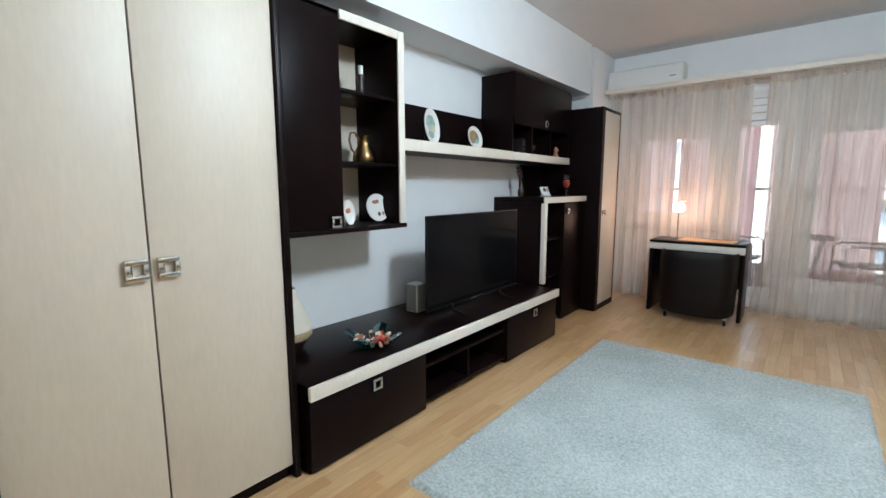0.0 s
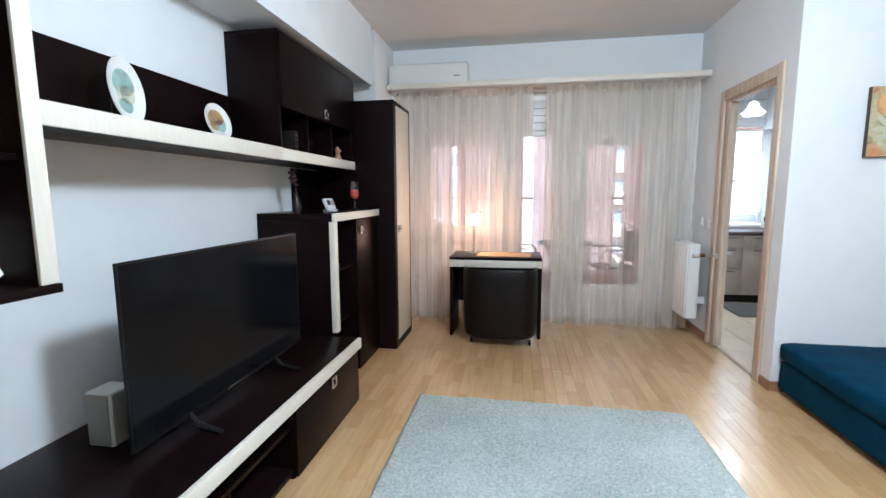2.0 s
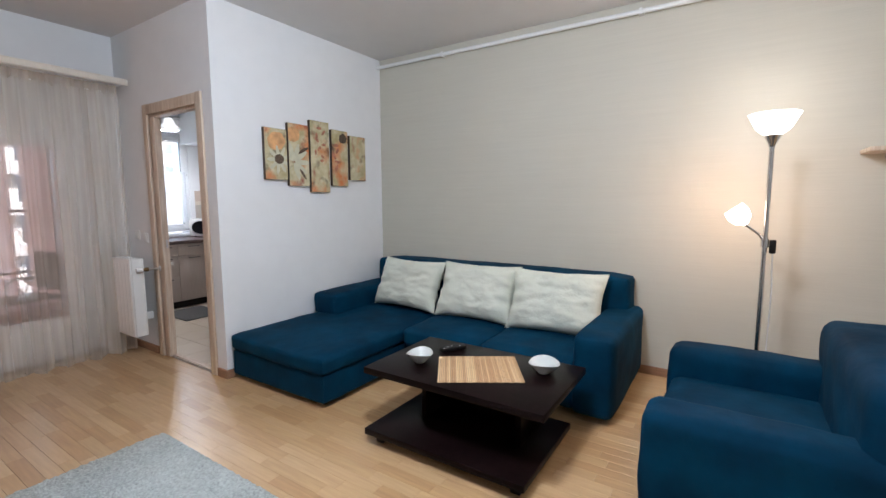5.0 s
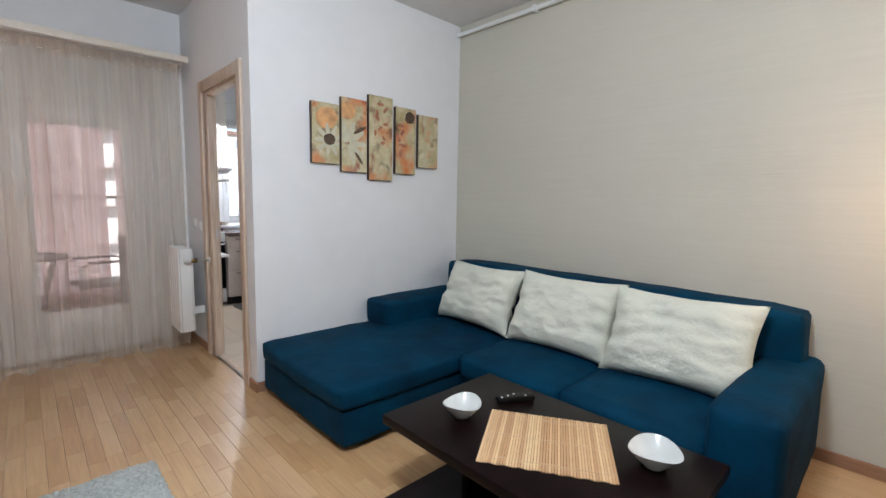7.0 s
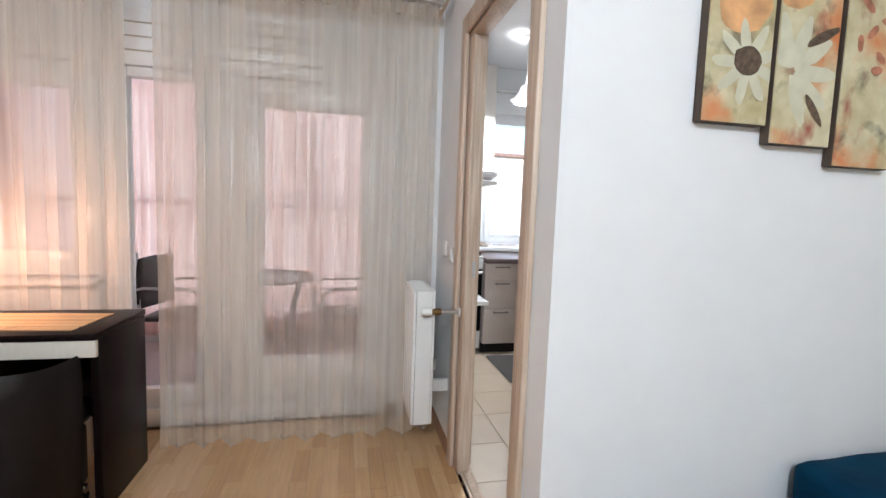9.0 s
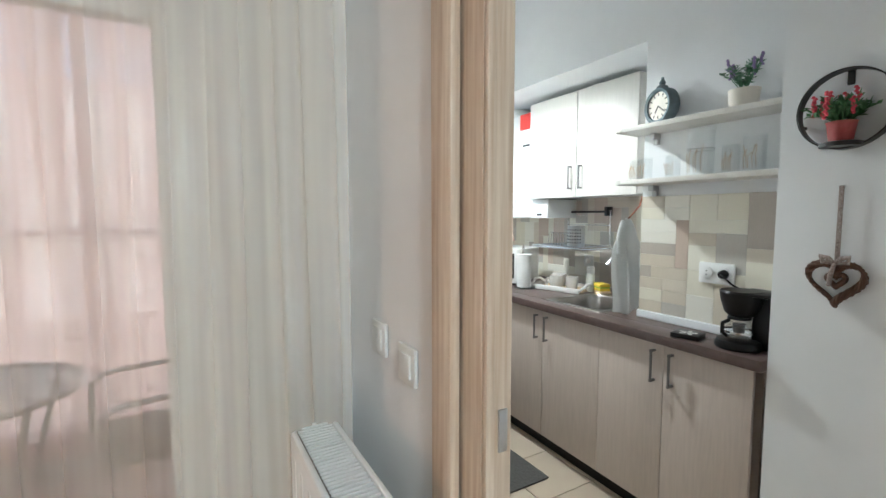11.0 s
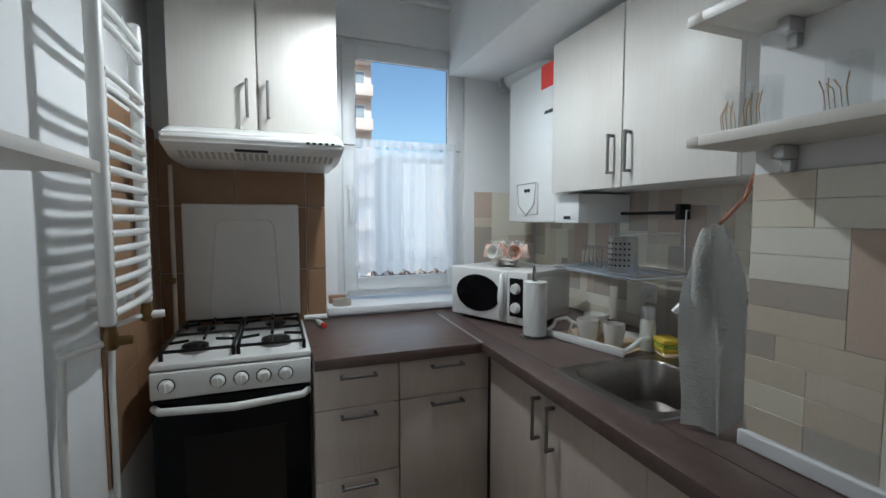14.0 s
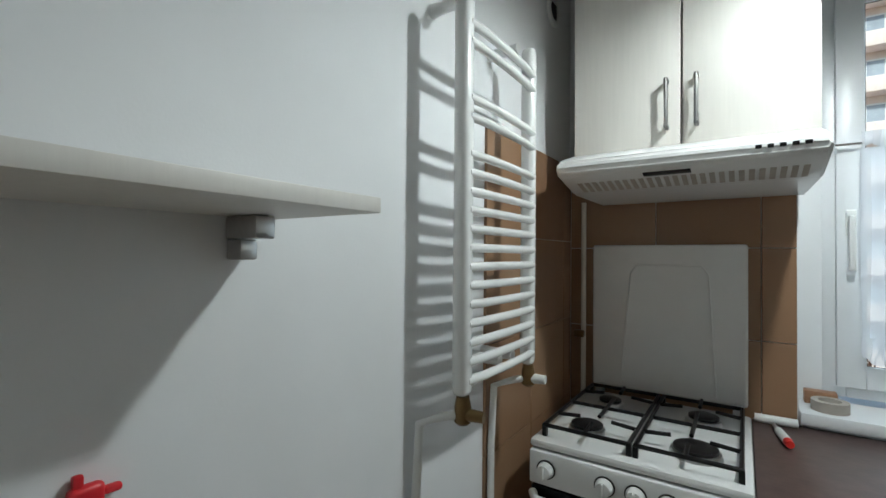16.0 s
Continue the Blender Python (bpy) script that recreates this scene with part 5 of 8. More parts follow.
part("slab", box(SX0 + 0.02, XS - 0.002, 5.642, SY0 + 0.02, CZ, CT - 0.0003, 0.0), WORKTOP, w)
part("slab", box(XS - 0.002, SX1 - 0.02, 6.275, SY0 + 0.02, CZ, CT - 0.0006, 0.0), WORKTOP, w)
w2 = thing("worktop", "brown stone-look worktop below the window", "worktop", (2.55, 7.5, CZ))
part("slab", skewed(box(2.285, XF - 0.032, YF - 0.022, 7.826, CZ, CT, 0.004), 2.8, 2.95), WORKTOP, w2)
part("joint_strip", skewed(box(XF - 0.036, XF - 0.024, YF - 0.021, 7.826, CT - 0.002, CT + 0.002, 0.001)), STEEL, w2, "bright aluminium joint strip")
structure("window_ledge", box(2.405, XR - 0.002, 7.83, YK - 0.001, 0.0, 0.905), WALL, "white low wall under the kitchen window", "wall")
structure("trim", box(XS - 0.02, XS - 0.001, 5.642, 6.27, CT, CT + 0.035, 0.004), PVC, "white sealing strip along the worktop", "trim")


def sink():
    s = thing("sink", "inset stainless steel kitchen sink", "sink", (3.18, 6.57, 0.72))
    bm = bmesh.new()

    def loop(x0, x1, y0, y1, z, r, n=6):
        pts = []
        for cx, cy, a0 in ((x1 - r, y1 - r, 0), (x0 + r, y1 - r, 90), (x0 + r, y0 + r, 180), (x1 - r, y0 + r, 270)):
            for k in range(n + 1):
                a = radians(a0 + 90 * k / n)
                pts.append(bm.verts.new((cx + r * math.cos(a), cy + r * math.sin(a), z)))
        return pts
    rings = [loop(SX0, SX1, SY0, SY1, CT + 0.001, 0.012), loop(SX0 + 0.003, SX1 - 0.003, SY0 + 0.003, SY1 - 0.003, CT + 0.006, 0.012),
             loop(SX0 + 0.035, SX1 - 0.06, SY0 + 0.03, SY1 - 0.03, CT + 0.005, 0.06), loop(SX0 + 0.042, SX1 - 0.067, SY0 + 0.037, SY1 - 0.037, CT - 0.006, 0.06),
             loop(SX0 + 0.05, SX1 - 0.075, SY0 + 0.045, SY1 - 0.045, CT - 0.13, 0.06), loop(SX0 + 0.08, SX1 - 0.105, SY0 + 0.075, SY1 - 0.075, CT - 0.15, 0.05)]
    for a, b in zip(rings, rings[1:]):
        for k in range(len(a)):
            bm.faces.new((a[k], a[(k + 1) % len(a)], b[(k + 1) % len(a)], b[k]))
    bm.faces.new(rings[-1])
    bmesh.ops.recalc_face_normals(bm, faces=bm.faces[:])
    # steel colour lowered: the dim surroundings mirrored in the basin are put into it
    part("basin", bm, mat("steel_dark_reflections", (0.30, 0.28, 0.265), 0.3, 1.0, spread=0.08, grain=60, bump=0.02), s)
    part("drain", turned([(0, 0), (0.04, 0), (0.038, 0.004), (0.02, 0.002), (0, 0.002)], (3.16, 6.57, CT - 0.15), 20), CHROME, s)


sink()
f = thing("faucet", "chrome kitchen tap behind the sink", "faucet", (3.40, 6.46, CT))
part("body", turned([(0, 0), (0.026, 0), (0.022, 0.05), (0.02, 0.09), (0.016, 0.1), (0, 0.1)], (3.44, 6.46, CT), 18), CHROME, f)
part("spout", tube([(3.44, 6.46, CT + 0.09), (3.435, 6.465, CT + 0.2), (3.40, 6.49, CT + 0.265), (3.34, 6.53, CT + 0.28), (3.28, 6.565, CT + 0.255), (3.245, 6.585, CT + 0.205)], 0.012, 12), CHROME, f)
part("lever", tube([(3.44, 6.46, CT + 0.1), (3.47, 6.44, CT + 0.15), (3.50, 6.42, CT + 0.17)], [0.01, 0.008, 0.006], 10), CHROME, f)


def cooker():
    c = thing("gas_cooker", "white freestanding gas cooker with raised lid", "cooker", (2.04, 7.5, 0))
    x0, x1, y0, y1 = 1.79, 2.28, 7.235, 7.79
    part("body", box(x0, x1, y0 + 0.03, y1, 0.03, 0.888, 0.006), ENAMEL, c)
    part("hob", box(x0 - 0.003, x1 + 0.003, y0 + 0.01, y1, 0.888, 0.91, 0.009), ENAMEL, c)
    part("control_panel", box(x0, x1, y0, y0 + 0.03, 0.795, 0.885, 0.006), ENAMEL, c)
    for x in (1.838, 1.985, 2.055, 2.125, 2.195):
        k = part("knob", turned([(0, 0), (0.021, 0), (0.021, 0.01), (0.017, 0.024), (0, 0.026)], (x, y0 + 0.001, 0.842), 20, axis=Matrix.Rotation(radians(90), 4, "X")), PLASTIC, c)
        part("pointer", box(x - 0.0025, x + 0.0025, y0 - 0.032, y0 - 0.023, 0.826, 0.858, 0.001), PLASTIC, k)
        part("knob_ring", turned([(0.022, 0), (0.025, 0), (0.025, 0.004), (0.022, 0.004)], (x, y0 + 0.0005, 0.842), 20, axis=Matrix.Rotation(radians(90), 4, "X")), DARKSTEEL, k)
    d = part("oven_door", box(x0 + 0.004, x1 - 0.004, y0 + 0.006, y0 + 0.029, 0.21, 0.788, 0.004), SCREEN, c, "black glass oven door")
    part("oven_window", box(x0 + 0.09, x1 - 0.09, y0 + 0.004, y0 + 0.0065, 0.35, 0.65), BLACK, d)
    part("oven_handle", tube([(x0 + 0.01, y0 + 0.004, 0.768), (x0 + 0.03, y0 - 0.028, 0.766), (2.035, y0 - 0.04, 0.757), (x1 - 0.03, y0 - 0.028, 0.766), (x1 - 0.01, y0 + 0.004, 0.768)], [0.012, 0.013, 0.014, 0.013, 0.012], 12), PLASTIC, d, "curved white plastic handle")
    part("drawer", box(x0 + 0.004, x1 - 0.004, y0 + 0.006, y0 + 0.029, 0.04, 0.202, 0.004), ENAMEL, c)
    for bx, by, r in ((1.90, 7.385, 0.042), (2.165, 7.385, 0.05), (1.90, 7.645, 0.034), (2.165, 7.645, 0.04)):
        b = part("burner", turned([(0, 0), (r + 0.01, 0), (r + 0.006, 0.012), (r, 0.014), (0, 0.014)], (bx, by, 0.9095), 24), STEEL, c)
        part("burner_cap", turned([(0, 0.0145), (r, 0.0145), (r, 0.022), (r * 0.8, 0.025), (0, 0.026)], (bx, by, 0.9095), 24), BLACK, b)
    for gx0, gx1 in ((1.815, 2.03), (2.045, 2.26)):
        g = part("pan_support", tube([(gx0, 7.28, 0.94), (gx1, 7.28, 0.94), (gx1, 7.745, 0.94), (gx0, 7.745, 0.94)], 0.006, 8, closed=True), BLACK, c, "black enamelled pan grid")
        mx = (gx0 + gx1) / 2
        for ya, yb in ((7.28, 7.345), (7.425, 7.605), (7.685, 7.745)):
            part("bar", tube([(mx, ya, 0.941), (mx, yb, 0.947)], 0.0055, 8), BLACK, g)
        for yy in (7.385, 7.645):
            part("bar", tube([(gx0, yy, 0.941), (gx0 + 0.065, yy, 0.947)], 0.0055, 8), BLACK, g)
            part("bar", tube([(gx1, yy, 0.941), (gx1 - 0.065, yy, 0.947)], 0.0055, 8), BLACK, g)
        part("bar", tube([(gx0, 7.513, 0.94), (gx1, 7.513, 0.94)], 0.0055, 8), BLACK, g)
        for px in (gx0, gx1):
            for py in (7.285, 7.74):
                part("foot", box(px - 0.006, px + 0.006, py - 0.006, py + 0.006, 0.909, 0.938), BLACK, g)
    lid = part("lid", box(1.80, 2.275, 7.792, 7.81, 0.93, 1.44, 0.012, 3), ENAMEL, c, "raised white enamel cover")
    part("embossing", tube([(1.90, 7.790, 0.95), (1.93, 7.790, 1.34), (1.95, 7.790, 1.37), (2.15, 7.790, 1.37), (2.17, 7.790, 1.34), (2.19, 7.790, 0.95)], 0.003, 8), ENAMEL, lid)
    for hx in (1.83, 2.25):
        part("hinge", box(hx - 0.015, hx + 0.015, 7.775, 7.80, 0.908, 0.94, 0.003), STEEL, lid)


cooker()


def hood_cabinet():
    c = thing("wall_cabinet", "pale two-door kitchen wall cabinet above the hood", "cabinet", (2.12, 7.66, 1.715), "kitchen wall units")
    part("carcass", box(1.822, 2.42, 7.522, 7.828, 1.715, 2.62, 0.001), KITCHEN_UP, c)
    for a, b, hx in ((1.822, 2.119, 2.085), (2.123, 2.42, 2.158)):
        d = part("door", box(a + 0.001, b - 0.001, 7.503, 7.521, 1.712, 2.62, 0.0015), KITCHEN_UP, c)
        handle_upright(d, hx, 7.503, 1.755, 1.895, "y")


hood_cabinet()


def cooker_hood():
    h = thing("cooker_hood", "white under-cabinet cooker hood", "cooker hood", (2.12, 7.6, 1.6))
    bm = bmesh.new()
    sec = [(7.828, 1.711), (7.50, 1.711), (7.37, 1.675), (7.34, 1.662), (7.335, 1.638), (7.35, 1.620), (7.49, 1.588), (7.828, 1.588)]
    e = [[bm.verts.new((x, y, z)) for y, z in sec] for x in (1.822, 2.42)]
    for k in range(len(sec)):
        j = (k + 1) % len(sec)
        bm.faces.new((e[0][k], e[0][j], e[1][j], e[1][k]))
    bm.faces.new(e[0][::-1]), bm.faces.new(e[1])
    bmesh.ops.recalc_face_normals(bm, faces=bm.faces[:])
    bmesh.ops.bevel(bm, geom=bm.edges[:], offset=0.008, segments=3, affect="EDGES", clamp_overlap=True)
    part("housing", bm, ENAMEL, h)
    for k in range(26):
        x = 1.87 + k * 0.0205
        bm = box(-0.006, 0.006, -0.035, 0.035, -0.001, 0.001)
        bm.transform(Matrix.Translation((x, 7.435, 1.600)) @ Matrix.Rotation(radians(-12.9), 4, "X"))
        part("slot", bm, GROUT, h)
    bm = box(-0.055, 0.055, -0.012, 0.012, -0.001, 0.001, 0.0005)
    bm.transform(Matrix.Translation((2.10, 7.375, 1.6135)) @ Matrix.Rotation(radians(-12.9), 4, "X"))
    part("lamp_slot", bm, BLACK, h)
    for k in range(5):
        part("button", box(2.285 + k * 0.022, 2.297 + k * 0.022, 7.330, 7.338, 1.642, 1.650, 0.001), BLACK, h)


cooker_hood()


def sink_wall_cabinet():
    c = thing("wall_cabinet", "white two-door kitchen wall cabinet over the dish rack", "cabinet", (3.5, 6.9, 1.49), "kitchen wall units")
    part("carcass", box(3.352, XR - 0.001, 6.482, 7.335, 1.492, 2.13, 0.001), KITCHEN_UP, c)
    for a, b, hy in ((6.482, 6.906, 6.866), (6.91, 7.335, 6.95)):
        d = part("door", box(3.333, 3.351, a + 0.001, b - 0.001, 1.488, 2.13, 0.0015), KITCHEN_UP, c)
        handle_upright(d, 3.333, hy, 1.535, 1.68, "x")


sink_wall_cabinet()


def boiler():
    b = thing("gas_boiler", "white wall-hung gas boiler with a red sticker", "boiler", (3.5, 7.58, 1.35))
    part("casing", box(3.375, XR - 0.001, 7.365, 7.80, 1.355, 2.10, 0.012, 3), ENAMEL, b)
    part("lower_casing", box(3.378, XR - 0.002, 7.20, 7.363, 1.355, 1.482, 0.004), ENAMEL, b)
    p = part("control_panel", box(3.366, 3.376, 7.505, 7.695, 1.395, 1.55, 0.004), PLASTIC, b)
    bm = bmesh.new()
    pts = [(7.69, 1.55), (7.51, 1.55), (7.525, 1.445), (7.60, 1.39), (7.675, 1.445)]
    tube([(3.364, y, z) for y, z in pts], 0.004, 8, bm=bm, closed=True)
    part("panel_outline", bm, CHROME, p)
    for y in (7.575, 7.605):
        part("dial", turned([(0, 0), (0.009, 0), (0.008, 0.008), (0, 0.009)], (3.366, y, 1.515), 14, axis=Matrix.Rotation(radians(-90), 4, "Y")), DARKSTEEL, p)
    part("sticker", box(3.3725, 3.3752, 7.372, 7.49, 1.985, 2.095), mat("red_sticker", (0.75, 0.05, 0.035), 0.5, spread=0.05), b, "plain red sticker")
    part("name_bar", box(3.3732, 3.3756, 7.385, 7.46, 1.865, 1.88), DARKSTEEL, b)
    part("label_bar", box(3.3745, 3.3786, 7.255, 7.30, 1.372, 1.386), DARKSTEEL, b)
    part("flue", tube([(3.5, 7.58, 2.09), (3.5, 7.58, 2.12), (3.48, 7.62, 2.155), (3.46, 7.75, 2.155), (3.44, 7.97, 2.155)], 0.05, 18), PLASTIC, b, "ribbed white flue pipe")
    part("flue_collar", turned([(0.05, 0), (0.066, 0.002), (0.066, 0.02), (0.05, 0.022)], (3.445, 7.90, 2.155), 24, axis=Matrix.Rotation(radians(-90), 4, "X")), STEEL, b)


boiler()

gp = thing("gas_pipe", "white painted gas pipe under the kitchen ceiling", "pipe", (2.9, 7.95, 2.5))
part("run", tube([(1.71, 7.955, 2.52), (3.30, 7.955, 2.52), (3.335, 7.955, 2.49), (3.335, 7.955, 2.27), (3.36, 7.955, 2.23), (3.62, 7.955, 2.215)], 0.014, 10), PLASTIC, gp)
for x in (2.5, 3.1):
    part("clip", box(x - 0.01, x + 0.01, 7.94, YK - 0.001, 2.505, 2.537, 0.003), PLASTIC, gp)


def kitchen_window():
    y = YK + 0.02
    x0, x1, z0, z1 = WX0, WX1, WZ0 + 0.03, WZ1
    w = tagged(part("window_3", box(x0, x0 + 0.06, y, y + 0.07, z0, z1, 0.005), PVC), "white plastic tilt-and-turn kitchen window", "window", kind="structure")
    part("stile", box(x1 - 0.06, x1, y, y + 0.07, z0, z1, 0.005), PVC, w)
    part("rail", box(x0 + 0.06, x1 - 0.06, y + 0.001, y + 0.069, z0, z0 + 0.06, 0.005), PVC, w)
    part("rail", box(x0 + 0.06, x1 - 0.06, y + 0.001, y + 0.069, z1 - 0.06, z1, 0.005), PVC, w)
    a, b, c, d, t = x0 + 0.035, x1 - 0.035, z0 + 0.035, z1 - 0.035, 0.07
    s = part("sash", box(a, a + t, y - 0.02, y - 0.001, c, d, 0.005), PVC, w)
    part("sash_stile", box(b - t, b, y - 0.02, y - 0.001, c, d, 0.005), PVC, s)
    part("sash_rail", box(a + t, b - t, y - 0.019, y - 0.002, c, c + t, 0.005), PVC, s)
    part("sash_rail", box(a + t, b - t, y - 0.019, y - 0.002, d - t, d, 0.005), PVC, s)
    part("gasket", tube([(a + t, y - 0.005, c + t), (b - t, y - 0.005, c + t), (b - t, y - 0.005, d - t), (a + t, y - 0.005, d - t)], 0.004, 6, closed=True), BLACK, s)
    p = part("pane", box(a + t - 0.005, b - t + 0.005, y - 0.006, y + 0.002, c + t - 0.005, d - t + 0.005), PANE, w)
    p.visible_shadow = False
    h = part("window_handle", box(a + 0.022, a + 0.048, y - 0.03, y - 0.02, 1.47, 1.55, 0.004), PLASTIC, w)
    part("lever", box(a + 0.026, a + 0.044, y - 0.058, y - 0.036, 1.36, 1.53, 0.006), PLASTIC, h)
    for z in (z0 + 0.08, z1 - 0.1):
        part("hinge", box(x1 - 0.05, x1 - 0.032, y - 0.022, y - 0.001, z - 0.04, z + 0.04, 0.004), PLASTIC, w)
    part("window_sill", box(2.40, 3.24, 7.80, YK + 0.018, 0.906, 0.945, 0.008), PVC, w)


kitchen_window()

lc = thing("cafe_curtain", "white lace half curtain on a thin rod across the window", "curtain", (2.8, 7.93, 1.15))
part("cloth", drape(2.56, 3.12, 1.15, 1.735, 7.945, 9, 0.012, 2.0), LACE, lc)
part("ruffle", drape(2.56, 3.12, 1.735, 1.785, 7.945, 16, 0.008, 5.0), LACE, lc)
part("scalloped_hem", drape(2.56, 3.12, 1.09, 1.16, 7.945, 9, 0.012, 2.0), LACE, lc)
part("rod", tube([(2.50, 7.955, 1.752), (3.15, 7.955, 1.748)], 0.004, 8), CHROME, lc)


def towel_radiator():
    r = thing("towel_radiator", "white ladder towel radiator on the kitchen wall", "radiator", (1.78, 6.98, 1.1))
    x, ya, yb = 1.805, 6.872, 7.192
    for y in (ya, yb):
        part("upright", box(x - 0.02, x + 0.015, y - 0.017, y + 0.017, 1.12, 1.935, 0.012, 3), ENAMEL, r)
    zs = [1.15 + 0.0375 * k for k in range(20)]
    for k, z in enumerate(zs):
        if k in (13, 16, 17):
            continue
        bow = [(x + 0.008, ya, z), (x + 0.014, ya + 0.06, z), (x + 0.016, (ya + yb) / 2, z), (x + 0.014, yb - 0.06, z), (x + 0.008, yb, z)]
        part("rung", tube(bow, 0.0095, 10), ENAMEL, r)
    for y, z in ((ya + 0.03, 1.93), (yb - 0.03, 1.93), (ya + 0.2, 1.15), (yb - 0.05, 1.15)):
        part("bracket", turned([(0, 0), (0.016, 0), (0.013, 0.02), (0.013, x - 0.02 - XK), (0, x - 0.02 - XK)], (XK, y, z), 14, axis=Matrix.Rotation(radians(90), 4, "Y")), PLASTIC, r)
    for y in (ya, yb):
        v = part("valve", turned([(0, 0), (0.013, 0), (0.017, -0.02), (0.017, -0.05), (0.012, -0.055), (0, -0.055)], (x, y, 1.12), 16), BRASS, r, "brass valve")
        part("valve_cap", tube([(x + 0.005, y, 1.085), (x + 0.045, y + 0.005, 1.085)], [0.013, 0.011], 12), BRASS if y == ya else PLASTIC, v)
        part("pipe", tube([(x, y, 1.085), (x - 0.03, y - 0.02, 1.08), (XK + 0.025, y - 0.035, 1.06), (XK + 0.02, y - 0.04, 0.9), (XK + 0.02, y - 0.04, 0.0)], 0.009, 10), PLASTIC, r)


towel_radiator()

cp = thing("cooker_pipe", "cream painted gas pipe in the corner behind the cooker", "pipe", (1.76, 7.80, 0))
part("run", tube([(1.765, 7.80, 0.0), (1.765, 7.80, 1.60)], 0.009, 10), CREAM_EDGE, cp)
part("tap", box(1.74, 1.775, 7.76, 7.785, 1.10, 1.125, 0.004), BRASS, cp)
vg = thing("air_vent", "round white wall vent with dark slats", "vent", (XK, 7.63, 2.25))
part("ring", turned([(0.035, 0.0), (0.055, 0.0), (0.055, 0.01), (0.048, 0.014), (0.035, 0.01)], (XK, 7.63, 2.27), 26, axis=Matrix.Rotation(radians(90), 4, "Y")), PLASTIC, vg)
for k in range(5):
    part("slat", box(XK, XK + 0.006, 7.598, 7.662, 2.245 + k * 0.012, 2.25 + k * 0.012), DARKSTEEL, vg)


# open shelves on the shaft
def bracket(parent, x, y, z):
    b = part("bracket", box(x - 0.045, x, y - 0.012, y + 0.012, z - 0.026, z - 0.001, 0.003), STEEL, parent)
    part("plate", box(x - 0.02, x, y - 0.010, y + 0.010, z - 0.05, z - 0.026, 0.003), STEEL, b)


for z, y1 in ((1.74, 6.30), (1.51, 6.295)):
    s = thing("wall_shelf", "white laminate kitchen shelf on metal clips", "shelf", (3.0, 6.0, z), "kitchen shelves")
    part("board", box(2.93, XS - 0.001, 5.642, 6.268, z, z + 0.02, 0.001), KITCHEN_UP, s)
    part("overhang", box(2.93, XS - 0.003, 6.2685, y1, z + 0.0003, z + 0.0197, 0.001), KITCHEN_UP, s)
    for y in (5.66, 6.2):
        bracket(s, XS - 0.001, y, z)

ls = thing("wall_shelf", "white laminate shelf beside the towel radiator", "shelf", (1.8, 6.2, 1.44))
part("board", box(XK + 0.001, 1.912, 5.90, 6.51, 1.446, 1.464, 0.001), KITCHEN_UP, ls)
for y in (6.0, 6.455):
    b = part("bracket", box(XK + 0.001, XK + 0.07, y - 0.014, y + 0.014, 1.416, 1.445, 0.003), STEEL, ls)
    part("plate", box(XK + 0.001, XK + 0.035, y - 0.012, y + 0.012, 1.389, 1.415, 0.003), STEEL, b)

pl = thing("pendant_lamp", "kitchen pendant lamp with a lit bell-shaped glass shade", "lamp", (2.55, 7.12, 2.2))
part("ceiling_cup", turned([(0, H), (0.045, H), (0.04, H - 0.03), (0, H - 0.035)], (2.55, 7.12, 0), 20), PLASTIC, pl)
part("cord", tube([(2.55, 7.12, H - 0.03), (2.55, 7.12, 2.36)], 0.004, 8), PLASTIC, pl)
sh = part("shade", turned([(0.02, 2.36), (0.045, 2.345), (0.06, 2.30), (0.07, 2.285), (0.10, 2.25), (0.125, 2.235), (0.12, 2.235), (0.095, 2.213), (0.065, 2.252), (0.055, 2.30), (0.04, 2.34), (0.018, 2.352)], (2.55, 7.12, 0), 32), glow_mat("lit_bell_shade", (1.0, 0.97, 0.92), 0.55), pl, "glowing opal glass bell shade")
part("shade_rim", tube(ring_points((2.55, 7.12, 2.235), 0.124, 0.124, 36, "xy"), 0.003, 6, closed=True), PLASTIC, pl)

# ---- small things: living room ----
ROOM.update(y=0.0, z=0.0)
def bottle_like(name, profile, at, material, label, category, group="", sides=24):
    return tagged(part(name, turned(profile, at, sides), material), label, category, group)


SILVERB = mat("dark_turned_wood", (0.03, 0.016, 0.012), 0.35, spread=0.3)
c = thing("candle_holder", "dark turned wooden candle holder with a pale candle", "candle holder", (-1.45, 2.43, 1.77))
part("body", turned([(0, 0), (0.03, 0), (0.03, 0.01), (0.018, 0.03), (0.022, 0.06), (0.018, 0.09), (0.024, 0.12), (0.02, 0.13), (0, 0.13)], (-1.45, 2.43, 1.771), 20), SILVERB, c)
part("candle", turned([(0, 0.13), (0.015, 0.13), (0.015, 0.18), (0.003, 0.184), (0, 0.184)], (-1.45, 2.43, 1.771), 16), CERAMIC, c)

j = thing("brass_jug", "aged brass jug with a long curved handle", "jug", (-1.45, 2.44, 1.40))
part("body", turned([(0, 0), (0.058, 0), (0.062, 0.008), (0.066, 0.03), (0.06, 0.06), (0.04, 0.095), (0.033, 0.12), (0.036, 0.14), (0.05, 0.16), (0.046, 0.16), (0.03, 0.14), (0.027, 0.12), (0.034, 0.095), (0.05, 0.06), (0.055, 0.03), (0, 0.012)], (-1.45, 2.44, 1.401), 30), BRASS, j)
part("handle", tube([(-1.45, 2.405, 1.54), (-1.45, 2.375, 1.575), (-1.45, 2.345, 1.57), (-1.45, 2.335, 1.53), (-1.45, 2.35, 1.48), (-1.45, 2.385, 1.445)], [0.005, 0.006, 0.006, 0.006, 0.006, 0.005], 10), BRASS, j)


